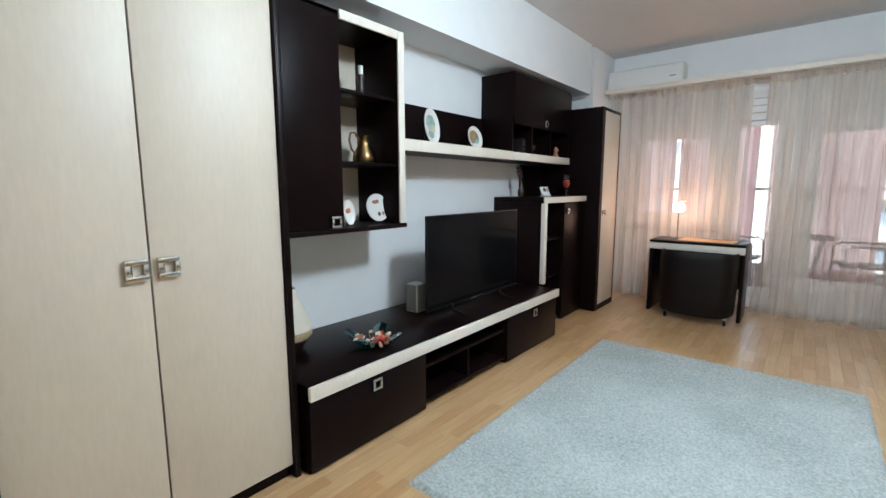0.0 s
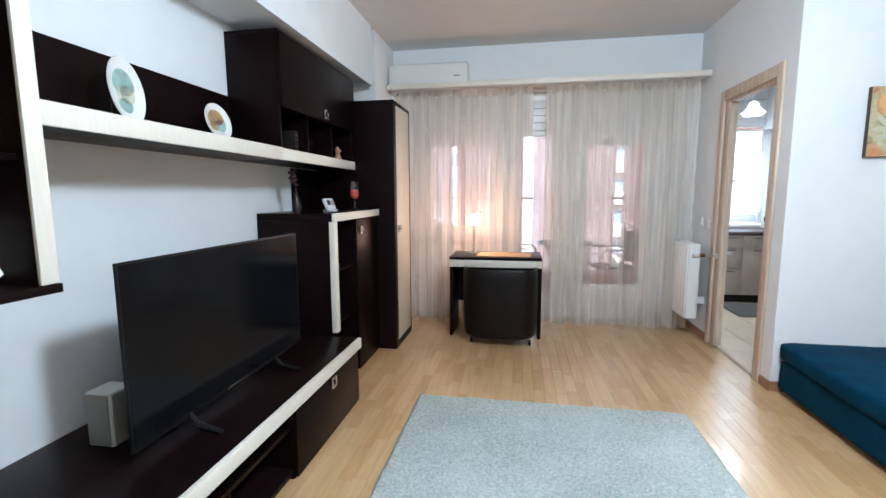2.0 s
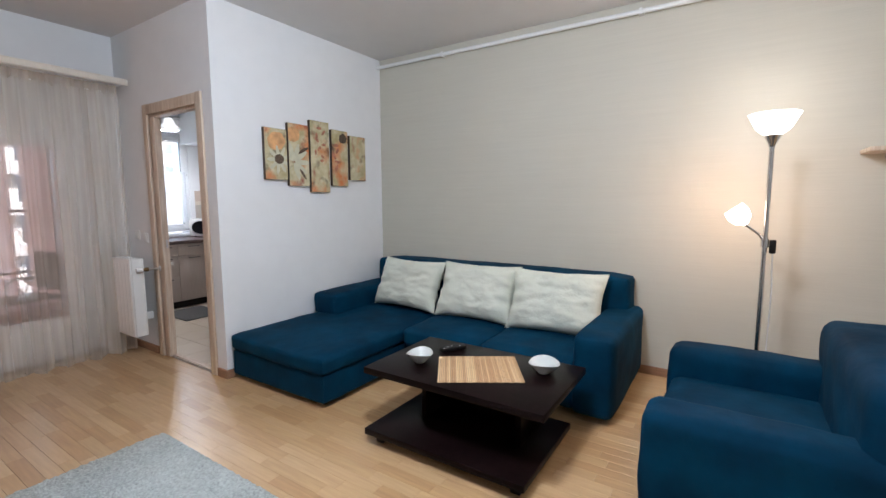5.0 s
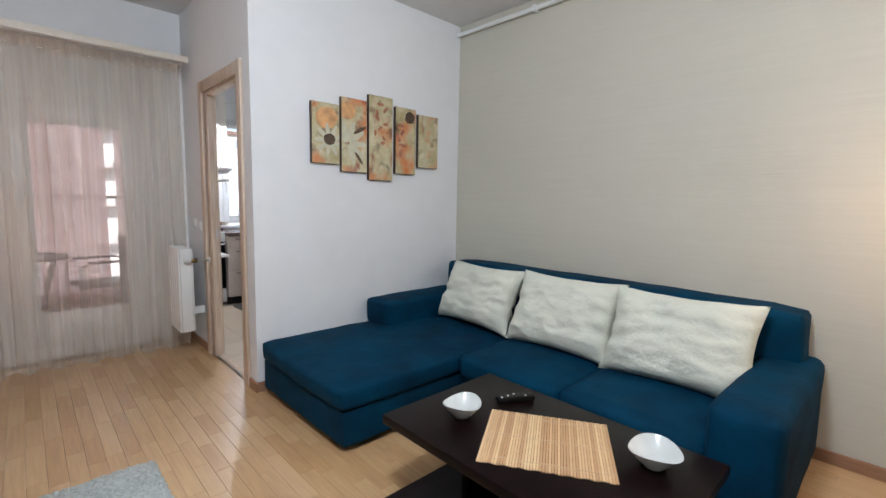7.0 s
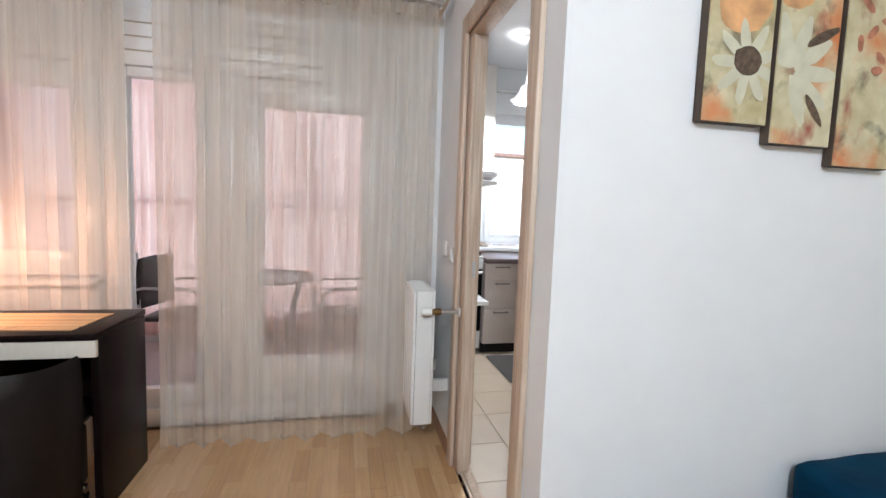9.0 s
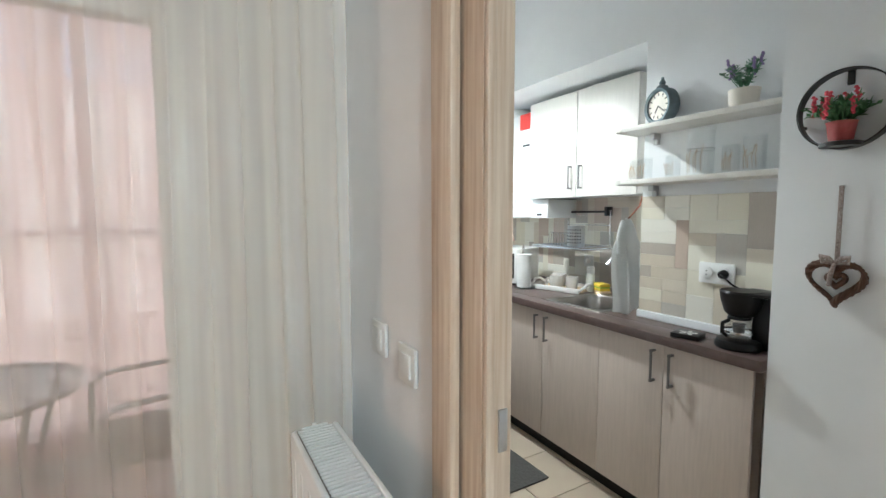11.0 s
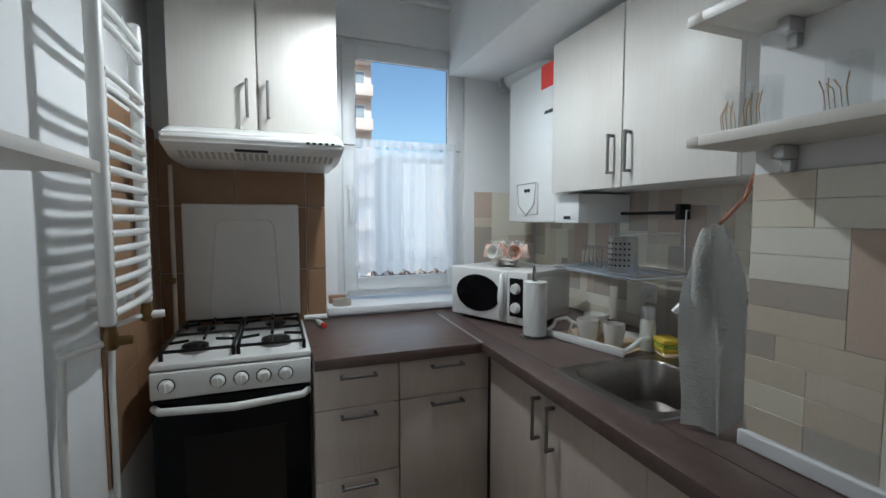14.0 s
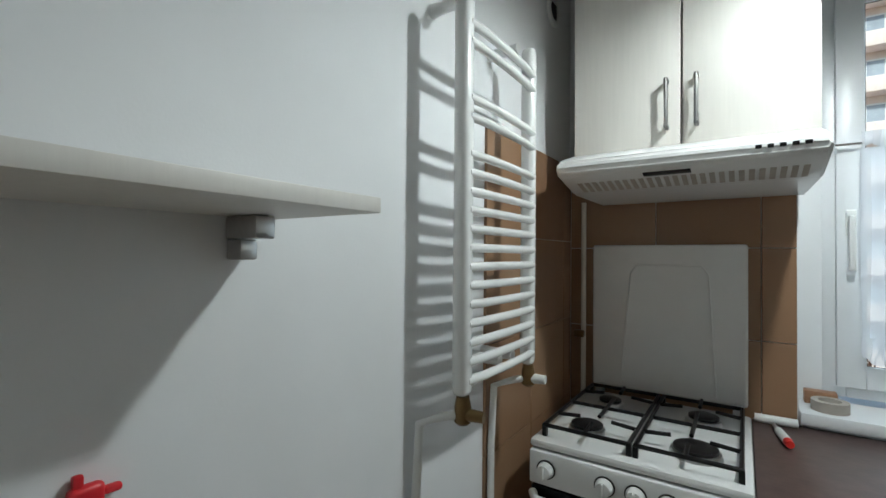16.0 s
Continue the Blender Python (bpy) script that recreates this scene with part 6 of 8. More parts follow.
def stand_plate(name, x, y, z, r, squash, tilt, label, motif):
    """A painted plate leaning upright on a small wire stand, facing the room."""
    p = thing(name, label, "plate", (x, y, z))
    m = Matrix.Translation((x, y, z + r * 1.02 + 0.004)) @ Matrix.Rotation(radians(90 - tilt), 4, "Y") @ Matrix.Diagonal((1.0, squash, 1.0, 1.0))
    bm = turned([(0, 0), (r * 0.6, 0), (r * 0.75, 0.004), (r, 0.014), (r * 0.99, 0.018), (r * 0.74, 0.008), (r * 0.6, 0.005), (0, 0.005)], (0, 0, 0), 36)
    bm.transform(m)
    part("dish", bm, CERAMIC, p)
    for cx, cy, rx, ry, mt in motif:
        bm = turned([(0, 0.0), (1.0, 0.0), (0.9, 0.0008), (0, 0.0008)], (0, 0, 0), 16)
        bm.transform(m @ Matrix.Translation((-cy * r, cx * r, 0.0056 + 0.012 * max(0, math.hypot(cx, cy) - 0.6) / 0.4)) @ Matrix.Diagonal((ry * r, rx * r, 1, 1)))
        part("painted_motif", bm, mt, p, rounded=False)
    for s in (-1, 1):
        part("stand_foot", tube([(x + 0.03, y + s * r * squash * 0.45, z + 0.012), (x + 0.022, y + s * r * squash * 0.45, z + 0.002), (x - 0.03, y + s * r * squash * 0.4, z + 0.002), (x - 0.025, y + s * r * squash * 0.4, z + r * 0.8)], 0.002, 6), DARKSTEEL, p)


GOLD = mat("ochre_glaze", (0.36, 0.22, 0.09), 0.35, spread=0.4, grain=40)
TEAL = mat("pale_teal_glaze", (0.30, 0.42, 0.38), 0.3, spread=0.3, grain=30)
BUTTERFLY = [(-0.15, 0.42, 0.2, 0.13, ROSE), (0.12, 0.46, 0.17, 0.14, ROSE), (0.0, 0.42, 0.04, 0.16, SHADOWP), (0.15, -0.45, 0.14, 0.16, SHADOWP), (0.5, -0.42, 0.12, 0.14, ROSE)]
stand_plate("butterfly_plate", -1.42, 2.50, 1.05, 0.084, 1.05, 12, "round white plate with brown butterflies on a stand", BUTTERFLY)
stand_plate("butterfly_plate", -1.36, 2.235, 1.05, 0.07, 0.55, 10, "narrow white plate with a red butterfly on a stand", [(-0.1, 0.1, 0.35, 0.2, ROSE), (0.25, 0.15, 0.25, 0.2, ROSE)])
stand_plate("oval_plate", -1.52, 3.12, 1.554, 0.128, 0.62, 9, "tall oval painted plate on the wall shelf", [(0.0, 0.25, 0.62, 0.45, TEAL), (0.05, -0.1, 0.5, 0.3, PETAL), (-0.1, -0.45, 0.4, 0.25, TEAL)])
stand_plate("painted_plate", -1.50, 3.62, 1.554, 0.09, 1.05, 12, "small round painted plate in ochre on the wall shelf", [(-0.05, 0.25, 0.7, 0.5, GOLD), (0.25, -0.15, 0.6, 0.35, TEAL), (-0.25, -0.2, 0.35, 0.3, GOLD), (0.0, 0.0, 0.2, 0.3, PETAL)])

bk = random_mat("dark_book_cover", [(0.02, 0.02, 0.024), (0.03, 0.022, 0.02), (0.018, 0.022, 0.02)], 0.5)
for k in range(4):
    b = tagged(part("book", box(-1.52, -1.42, 4.255 + k * 0.021, 4.274 + k * 0.021, 1.551, 1.695 - 0.006 * (k % 2), 0.002), bk), "small dark bound book standing in the niche", "book", "books in the niche")
    for z in (1.60, 1.64, 1.665):
        part("spine_band", box(-1.4198, -1.4188, 4.256 + k * 0.021, 4.273 + k * 0.021, z, z + 0.003), GOLD, b, rounded=False)
for y, z in ((4.46, 1.552), (4.535, 1.552)):
    g = thing("small_glass", "small stemmed liqueur glass in the niche", "glass", (-1.46, y, z), "liqueur glasses")
    part("bowl", turned([(0.004, 0.05), (0.02, 0.07), (0.024, 0.11), (0.022, 0.11), (0.018, 0.072), (0.002, 0.054)], (-1.46, y, z), 18), GLASS, g)
    part("stem", turned([(0, 0), (0.02, 0), (0.018, 0.003), (0.004, 0.008), (0.003, 0.05), (0, 0.05)], (-1.46, y, z), 16), GLASS, g)

bm = turned([(0, 0), (0.026, 0), (0.03, 0.02), (0.024, 0.045), (0.016, 0.06), (0.02, 0.075), (0.021, 0.09), (0.012, 0.105), (0, 0.108)], (-1.42, 4.93, 1.549), 16)
for s in (-1, 1):
    turned([(0, 0), (0.008, 0.004), (0.006, 0.02), (0, 0.026)], (-1.42 + 0.002, 4.93 + s * 0.014, 1.64), 10, bm=bm)
    turned([(0, 0), (0.012, 0.002), (0.011, 0.012), (0, 0.016)], (-1.395, 4.93 + s * 0.014, 1.549), 10, bm=bm)
turned([(0, 0), (0.01, 0.002), (0.008, 0.014), (0, 0.018)], (-1.398, 4.93, 1.625), 10, bm=bm)
tagged(part("dog_figurine", bm, mat("terracotta_glaze", (0.50, 0.25, 0.13), 0.35, spread=0.2)), "small terracotta dog figurine in the niche", "figurine")

v = thing("bud_vase", "dark glazed bud vase with a wooden rose", "vase", (-1.45, 4.30, 1.175))
part("body", turned([(0, 0), (0.022, 0), (0.03, 0.03), (0.03, 0.055), (0.016, 0.09), (0.011, 0.11), (0.016, 0.128), (0.012, 0.128), (0.008, 0.11), (0, 0.09)], (-1.45, 4.30, 1.176), 22), SILVERB, v)
bm = tube([(-1.45, 4.30, 1.27), (-1.45, 4.30, 1.33), (-1.45, 4.285, 1.40)], 0.003, 6)
for k in range(9):
    a = k * 2.4
    turned([(0, 0), (0.018, 0.006), (0.014, 0.018), (0, 0.024)], (-1.45 + 0.013 * math.cos(a), 4.28 - 0.0028 * k + 0.013 * math.sin(a), 1.345 + 0.011 * k), 8, bm=bm)
part("rose", bm, mat("dark_carved_rose", (0.035, 0.012, 0.014), 0.5, spread=0.3), v)

t = thing("room_thermostat", "white room thermostat on its stand on the sideboard", "thermostat", (-1.30, 4.51, 1.175))
bm = box(-0.012, 0.012, -0.065, 0.065, 0.0, 0.085, 0.006)
bm.transform(Matrix.Translation((-1.30, 4.51, 1.186)) @ Matrix.Rotation(radians(-22), 4, "Y"))
part("case", bm, PLASTIC, t)
bm = box(0.0115, 0.0135, -0.05, 0.0, 0.035, 0.07)
bm.transform(Matrix.Translation((-1.30, 4.51, 1.186)) @ Matrix.Rotation(radians(-22), 4, "Y"))
part("display", bm, DARKSTEEL, t)
bm = turned([(0, 0), (0.02, 0), (0.018, 0.006), (0, 0.007)], (0, 0, 0), 20)
bm.transform(Matrix.Translation((-1.30, 4.51, 1.186)) @ Matrix.Rotation(radians(-22), 4, "Y") @ Matrix.Translation((0.012, 0.035, 0.05)) @ Matrix.Rotation(radians(90), 4, "Y"))
part("dial", bm, GROUT, t)
part("foot", box(-1.34, -1.27, 4.465, 4.555, 1.1755, 1.19, 0.004), PLASTIC, t)

g = thing("goblet", "glass goblet candle holder with red filling", "goblet", (-1.28, 4.90, 1.175))
part("bowl", turned([(0.008, 0.07), (0.03, 0.085), (0.04, 0.12), (0.038, 0.165), (0.046, 0.21), (0.044, 0.21), (0.036, 0.165), (0.037, 0.12), (0.028, 0.09), (0, 0.078)], (-1.28, 4.90, 1.177), 26), GLASS, g)
part("stem", turned([(0, 0), (0.038, 0), (0.034, 0.006), (0.01, 0.014), (0.007, 0.04), (0.012, 0.055), (0.008, 0.07), (0, 0.07)], (-1.28, 4.90, 1.177), 22), SILVERB, g)
part("red_filling", turned([(0, 0.08), (0.024, 0.09), (0.033, 0.12), (0.03, 0.15), (0, 0.155)], (-1.28, 4.90, 1.177), 20), RED, g)

bottle_like("small_bowl", [(0, 0), (0.03, 0), (0.05, 0.025), (0.055, 0.045), (0.052, 0.045), (0.046, 0.026), (0, 0.008)], (-1.33, 4.40, 0.451), CERAMIC, "small pale bowl inside the open niche", "bowl")
bottle_like("small_dish", [(0, 0), (0.035, 0), (0.05, 0.012), (0.055, 0.03), (0.05, 0.03), (0, 0.01)], (-1.33, 4.40, 0.801), RED, "small red dish inside the open niche", "dish")

# star-shaped bowl of potpourri
p = thing("potpourri_bowl", "star-shaped glass bowl filled with red and cream potpourri", "bowl", (-1.165, 2.23, 0.412))
bm = bmesh.new()
rings = []
for q, h in ((0.0, 0.004), (0.5, 0.004), (0.75, 0.018), (1.0, 0.05), (0.97, 0.054), (0.72, 0.024), (0.45, 0.012), (0.0, 0.010)):
    ring = []
    for k in range(40):
        a = k * math.tau / 40
        s = 1 + 0.30 * q * math.cos(4 * a)
        ring.append(bm.verts.new((-1.165 + 0.125 * q * s * math.cos(a + 0.5), 2.23 + 0.125 * q * s * math.sin(a + 0.5), 0.413 + h * (1 + 0.55 * q * math.cos(4 * a)))))
    rings.append(ring)
for a, b in zip(rings, rings[1:]):
    for k in range(40):
        bm.faces.new((a[k], a[(k + 1) % 40], b[(k + 1) % 40], b[k]))
bmesh.ops.remove_doubles(bm, verts=bm.verts[:], dist=0.0003)
part("glass_bowl", bm, pane_mat("teal_glass", (0.35, 0.62, 0.66), 0.22), p)
rnd = random.Random(4)
petal_mats = [RED, ROSE, mat("dried_cream_petal", (0.62, 0.55, 0.42), 0.8, spread=0.2), ROSE, mat("dried_dark_leaf", (0.05, 0.02, 0.02), 0.8, spread=0.3)]
for k in range(70):
    a, q = rnd.uniform(0, math.tau), 0.098 * math.sqrt(rnd.random())
    r = rnd.uniform(0.008, 0.018)
    bm = turned([(0, -0.3), (0.7, -0.15), (1, 0.1), (0.6, 0.35), (0, 0.4)], (0, 0, 0), 7)
    bm.transform(Matrix.Translation((-1.165 + q * math.cos(a), 2.23 + q * math.sin(a), 0.436 + 0.022 * rnd.random() + 0.02 * (1 - q / 0.1))) @ Euler((rnd.uniform(-1, 1), rnd.uniform(-1, 1), a)).to_matrix().to_4x4() @ Matrix.Diagonal((r, r * rnd.uniform(0.6, 1), r, 1)))
    part("petal", bm, petal_mats[k % 5], p)

w = thing("ceramic_vase", "wide cream ceramic vase with a gold mosaic band", "vase", (-1.46, 1.89, 0.412))
at = (-1.46, 1.89, 0.413)
part("body", turned([(0.13, 0.115), (0.128, 0.13), (0.10, 0.20), (0.07, 0.27), (0.055, 0.32), (0.056, 0.33), (0.05, 0.33), (0.048, 0.31), (0.06, 0.27), (0.09, 0.2), (0.11, 0.14)], at, 36), mat("cream_matt_ceramic", (0.68, 0.63, 0.53), 0.6, spread=0.05, bump=0.1), w)
part("mosaic_band", turned([(0.12, 0.07), (0.131, 0.085), (0.132, 0.112), (0.125, 0.114), (0.1, 0.08)], at, 36), mat("gold_mosaic", (0.42, 0.31, 0.15), 0.4, second=(0.60, 0.50, 0.32), grain=120, bump=0.3), w, "gold mosaic band")
part("foot", turned([(0, 0), (0.07, 0), (0.085, 0.02), (0.118, 0.068), (0, 0.068)], at, 30), SILVERB, w)
part("inner_rim", turned([(0.049, 0.326), (0.02, 0.322), (0, 0.322)], at, 24), SHADOWP, w)

gb = thing("speaker", "grey cloth-covered speaker box behind the television", "speaker", (-1.45, 2.86, 0.412))
part("case", box(-1.50, -1.40, 2.83, 2.93, 0.413, 0.61, 0.006), PLASTIC, gb)
part("grille", box(-1.399, -1.393, 2.836, 2.924, 0.42, 0.604, 0.002), mat("grey_speaker_cloth", (0.30, 0.28, 0.25), 0.9, spread=0.15, grain=200), gb)
part("side_grille", box(-1.494, -1.406, 2.824, 2.8295, 0.42, 0.604, 0.002), mat("grey_speaker_cloth", (0.30, 0.28, 0.25), 0.9, spread=0.15, grain=200), gb)


# ---- small things: kitchen ----
ROOM.update(y=0.08, z=-0.05)
def microwave():
    turn = Matrix.Translation((3.25, 7.545, 0)) @ Matrix.Rotation(radians(24), 4, "Z") @ Matrix.Translation((-3.235, -7.545, 0))

    def add(name, bm, material, parent, label=""):
        bm.transform(turn)
        return part(name, bm, material, parent, label)

    m = thing("microwave", "white microwave oven with an oval dark window", "microwave", (3.2, 7.53, CT))
    x0, x1, y0, y1, z0, z1 = 3.045, 3.41, 7.32, 7.765, CT + 0.014, 1.145
    add("case", box(x0 + 0.02, x1, y0, y1, z0, z1, 0.01, 3), ENAMEL, m)
    d = add("door", box(x0, x0 + 0.019, y0 + 0.11, y1, z0, z1, 0.008, 3), ENAMEL, m)
    ax = Matrix.Rotation(radians(-90), 4, "Y")
    bm = turned([(0, 0), (1.0, 0), (0.97, 0.012), (0, 0.012)], (0, 0, 0), 40)
    bm.transform(Matrix.Translation((x0 + 0.006, y0 + 0.275, (z0 + z1) / 2)) @ ax @ Matrix.Diagonal((0.088, 0.135, 1, 1)))
    add("window", bm, SCREEN, d, "dark oval glass")
    add("handle", tube([(x0, y0 + 0.135, z1 - 0.02), (x0 - 0.022, y0 + 0.12, z1 - 0.06), (x0 - 0.028, y0 + 0.118, (z0 + z1) / 2), (x0 - 0.022, y0 + 0.12, z0 + 0.06), (x0, y0 + 0.135, z0 + 0.02)], [0.009, 0.013, 0.015, 0.013, 0.009], 12), ENAMEL, d)
    add("control_strip", box(x0 + 0.002, x0 + 0.02, y0, y0 + 0.108, z0, z1, 0.006), ENAMEL, m)
    c = add("control_panel", box(x0 - 0.001, x0 + 0.0025, y0 + 0.02, y0 + 0.09, z0 + 0.035, z1 - 0.03, 0.001), BLACK, m)
    for z in (z0 + 0.075, z1 - 0.075):
        k = add("knob", turned([(0, 0), (0.024, 0), (0.022, 0.012), (0.018, 0.02), (0, 0.021)], (x0 - 0.001, y0 + 0.055, z), 22, axis=ax), PLASTIC, c)
    for x in (x0 + 0.05, x1 - 0.05):
        for y in (y0 + 0.05, y1 - 0.05):
            add("foot", turned([(0, 0), (0.014, 0), (0.012, 0.014), (0, 0.014)], (x, y, CT), 12), BLACK, m)
    add("side_emboss", box(x0 + 0.07, x1 - 0.04, y0 - 0.002, y0 + 0.001, z0 + 0.04, z1 - 0.03, 0.001), ENAMEL, m)


microwave()
ORANGECUP = mat("orange_flower_glaze", (0.62, 0.10, 0.02), 0.25, second=(0.80, 0.74, 0.66), grain=28, bump=0.0)
cr = thing("cup_stand", "wire stand with hanging orange and white cups", "cup stand", (3.22, 7.53, 1.145))
for k in range(4):
    part("saucer", turned([(0, 0.002), (0.035, 0.0), (0.062, 0.010), (0.06, 0.012), (0.034, 0.004), (0, 0.005)], (3.22, 7.53, 1.147 + k * 0.007), 26), CERAMIC, cr)
part("wire_ring", tube(ring_points((3.22, 7.53, 1.262), 0.055, 0.055, 24, "xy"), 0.0025, 6, closed=True), CHROME, cr)
part("wire_post", tube([(3.22, 7.53, 1.15), (3.22, 7.53, 1.27)], 0.003, 6), CHROME, cr)
for k in range(6):
    a = radians(20 + 60 * k)
    at = Vector((3.22 + 0.078 * math.cos(a), 7.53 + 0.078 * math.sin(a), 1.215))
    m = Matrix.Translation(at) @ Matrix.Rotation(a, 4, "Z") @ Matrix.Rotation(radians(78), 4, "Y")
    bm = turned([(0, -0.025), (0.022, -0.025), (0.03, -0.005), (0.034, 0.028), (0.031, 0.028), (0.027, -0.004), (0.019, -0.02), (0, -0.02)], (0, 0, 0), 20)
    bm.transform(m)
    cup = part("cup", bm, ORANGECUP if k % 3 else CERAMIC, cr, "white cup with orange flowers")
    bm = tube([(-0.03, 0, 0.015), (-0.05, 0, 0.01), (-0.05, 0, -0.01), (-0.03, 0, -0.014)], 0.004, 8)
    bm.transform(m)
    part("cup_handle", bm, CERAMIC, cup)
    part("wire_hook", tube([(3.22 + 0.05 * math.cos(a), 7.53 + 0.05 * math.sin(a), 1.262), at + Vector((0, 0, 0.045))], 0.0022, 6), CHROME, cr)

pt = thing("paper_towel_holder", "white kitchen paper roll on a chrome stand", "paper towel", (3.145, 7.16, CT))
part("base", turned([(0, 0), (0.06, 0), (0.06, 0.004), (0, 0.006)], (3.145, 7.16, CT + 0.0005), 28), CHROME, pt)
part("roll", turned([(0.016, 0.012), (0.046, 0.012), (0.047, 0.02), (0.046, 0.225), (0.016, 0.228)], (3.145, 7.16, CT), 30), TOWELS, pt)
part("pole", tube([(3.145, 7.16, CT + 0.005), (3.145, 7.16, CT + 0.26), (3.145, 7.168, CT + 0.285), (3.145, 7.176, CT + 0.26), (3.145, 7.176, CT + 0.22)], 0.004, 8), CHROME, pt)

tr = thing("serving_tray", "white serving tray with cut-out handles beside the sink", "tray", (3.34, 7.03, CT))
spin = Matrix.Translation((3.35, 7.02, CT + 0.001)) @ Matrix.Rotation(radians(14), 4, "Z")
bm = box(-0.11, 0.11, -0.17, 0.17, 0.0, 0.006, 0.002)
bm.transform(spin)
part("bottom", bm, STRAW, tr)
for args in ((-0.122, -0.11, -0.182, 0.182), (0.11, 0.122, -0.182, 0.182)):
    bm = box(*args, 0.0, 0.03, 0.003)
    bm.transform(spin)
    part("side", bm, PLASTIC, tr)
for s in (-1, 1):
    bm = tube([(-0.116, s * 0.176, 0.015), (-0.06, s * 0.18, 0.03), (-0.035, s * 0.19, 0.05), (0.035, s * 0.19, 0.05), (0.06, s * 0.18, 0.03), (0.116, s * 0.176, 0.015)], 0.008, 8)
    bm.transform(spin)
    part("handle", bm, PLASTIC, tr)
MARBLE = mat("white_veined_ceramic", (0.78, 0.76, 0.72), 0.2, second=(0.50, 0.47, 0.44), grain=4, coat=0.3)


def mug(x, y, z, r, h, turn, label):
    m = thing("mug", label, "mug", (x, y, z), "mugs on the tray")
    part("body", turned([(0, 0), (r * 0.7, 0), (r * 0.82, h * 0.1), (r, h * 0.75), (r, h), (r * 0.93, h), (r * 0.92, h * 0.72), (r * 0.75, h * 0.12), (0, h * 0.08)], (x, y, z), 26), MARBLE, m)
    a = radians(turn)
    d = Vector((math.cos(a), math.sin(a), 0))
    c0 = Vector((x, y, z))
    part("handle", tube([c0 + d * r * 0.97 + Vector((0, 0, h * 0.8)), c0 + d * r * 1.45 + Vector((0, 0, h * 0.82)), c0 + d * r * 1.6 + Vector((0, 0, h * 0.5)), c0 + d * r * 1.3 + Vector((0, 0, h * 0.2)), c0 + d * r * 0.85 + Vector((0, 0, h * 0.2))], 0.0055, 8), MARBLE, m)


mug(3.29, 7.015, CT + 0.0075, 0.043, 0.085, 160, "white veined ceramic mug on the tray")
mug(3.335, 6.925, CT + 0.0075, 0.039, 0.085, 15, "white veined ceramic mug standing at the tray edge")
bottle_like("stacked_bowl", [(0, 0), (0.03, 0), (0.045, 0.03), (0.05, 0.06), (0.047, 0.06), (0.042, 0.03), (0, 0.008)], (3.385, 7.085, CT + 0.0075), MARBLE, "white veined bowl at the back of the tray", "bowl")
bottle_like("stacked_bowl", [(0, 0), (0.03, 0), (0.045, 0.03), (0.05, 0.06), (0.047, 0.06), (0.042, 0.03), (0, 0.008)], (3.385, 7.085, CT + 0.031), MARBLE, "white veined bowl nested in another", "bowl")

sd = thing("soap_bottle", "clear dish soap bottle with a steel cap", "bottle", (3.42, 6.86, CT))
part("body", turned([(0, 0), (0.026, 0), (0.028, 0.01), (0.027, 0.1), (0.022, 0.115), (0, 0.115)], (3.43, 6.86, CT + 0.0005), 22), mat("milky_plastic", (0.55, 0.55, 0.50), 0.25, spread=0.05), sd)
part("cap", turned([(0, 0.115), (0.024, 0.115), (0.024, 0.15), (0.02, 0.158), (0, 0.158)], (3.43, 6.86, CT + 0.0005), 20), STEEL, sd)
sp = thing("sponge_dish", "yellow sponges stacked on a wooden soap dish", "sponge", (3.43, 6.80, CT))
spin = Matrix.Translation((3.455, 6.80, CT + 0.001)) @ Matrix.Rotation(radians(70), 4, "Z")
for nm, z0, z1, mt, dx in (("dish", 0.0, 0.012, STRAW, 0.062), ("sponge", 0.013, 0.03, mat("yellow_sponge", (0.75, 0.55, 0.06), 0.95, spread=0.1, bump=0.6, bump_scale=250), 0.05), ("scourer", 0.0305, 0.038, mat("green_scourer", (0.35, 0.50, 0.06), 0.95, spread=0.2, bump=0.5, bump_scale=300), 0.05), ("sponge", 0.0385, 0.058, mat("yellow_sponge", (0.75, 0.55, 0.06), 0.95, spread=0.1, bump=0.6, bump_scale=250), 0.048)):
    bm = box(-dx, dx, -0.036, 0.036, z0, z1, 0.005)
    bm.transform(spin)
    part(nm, bm, mt, sp)


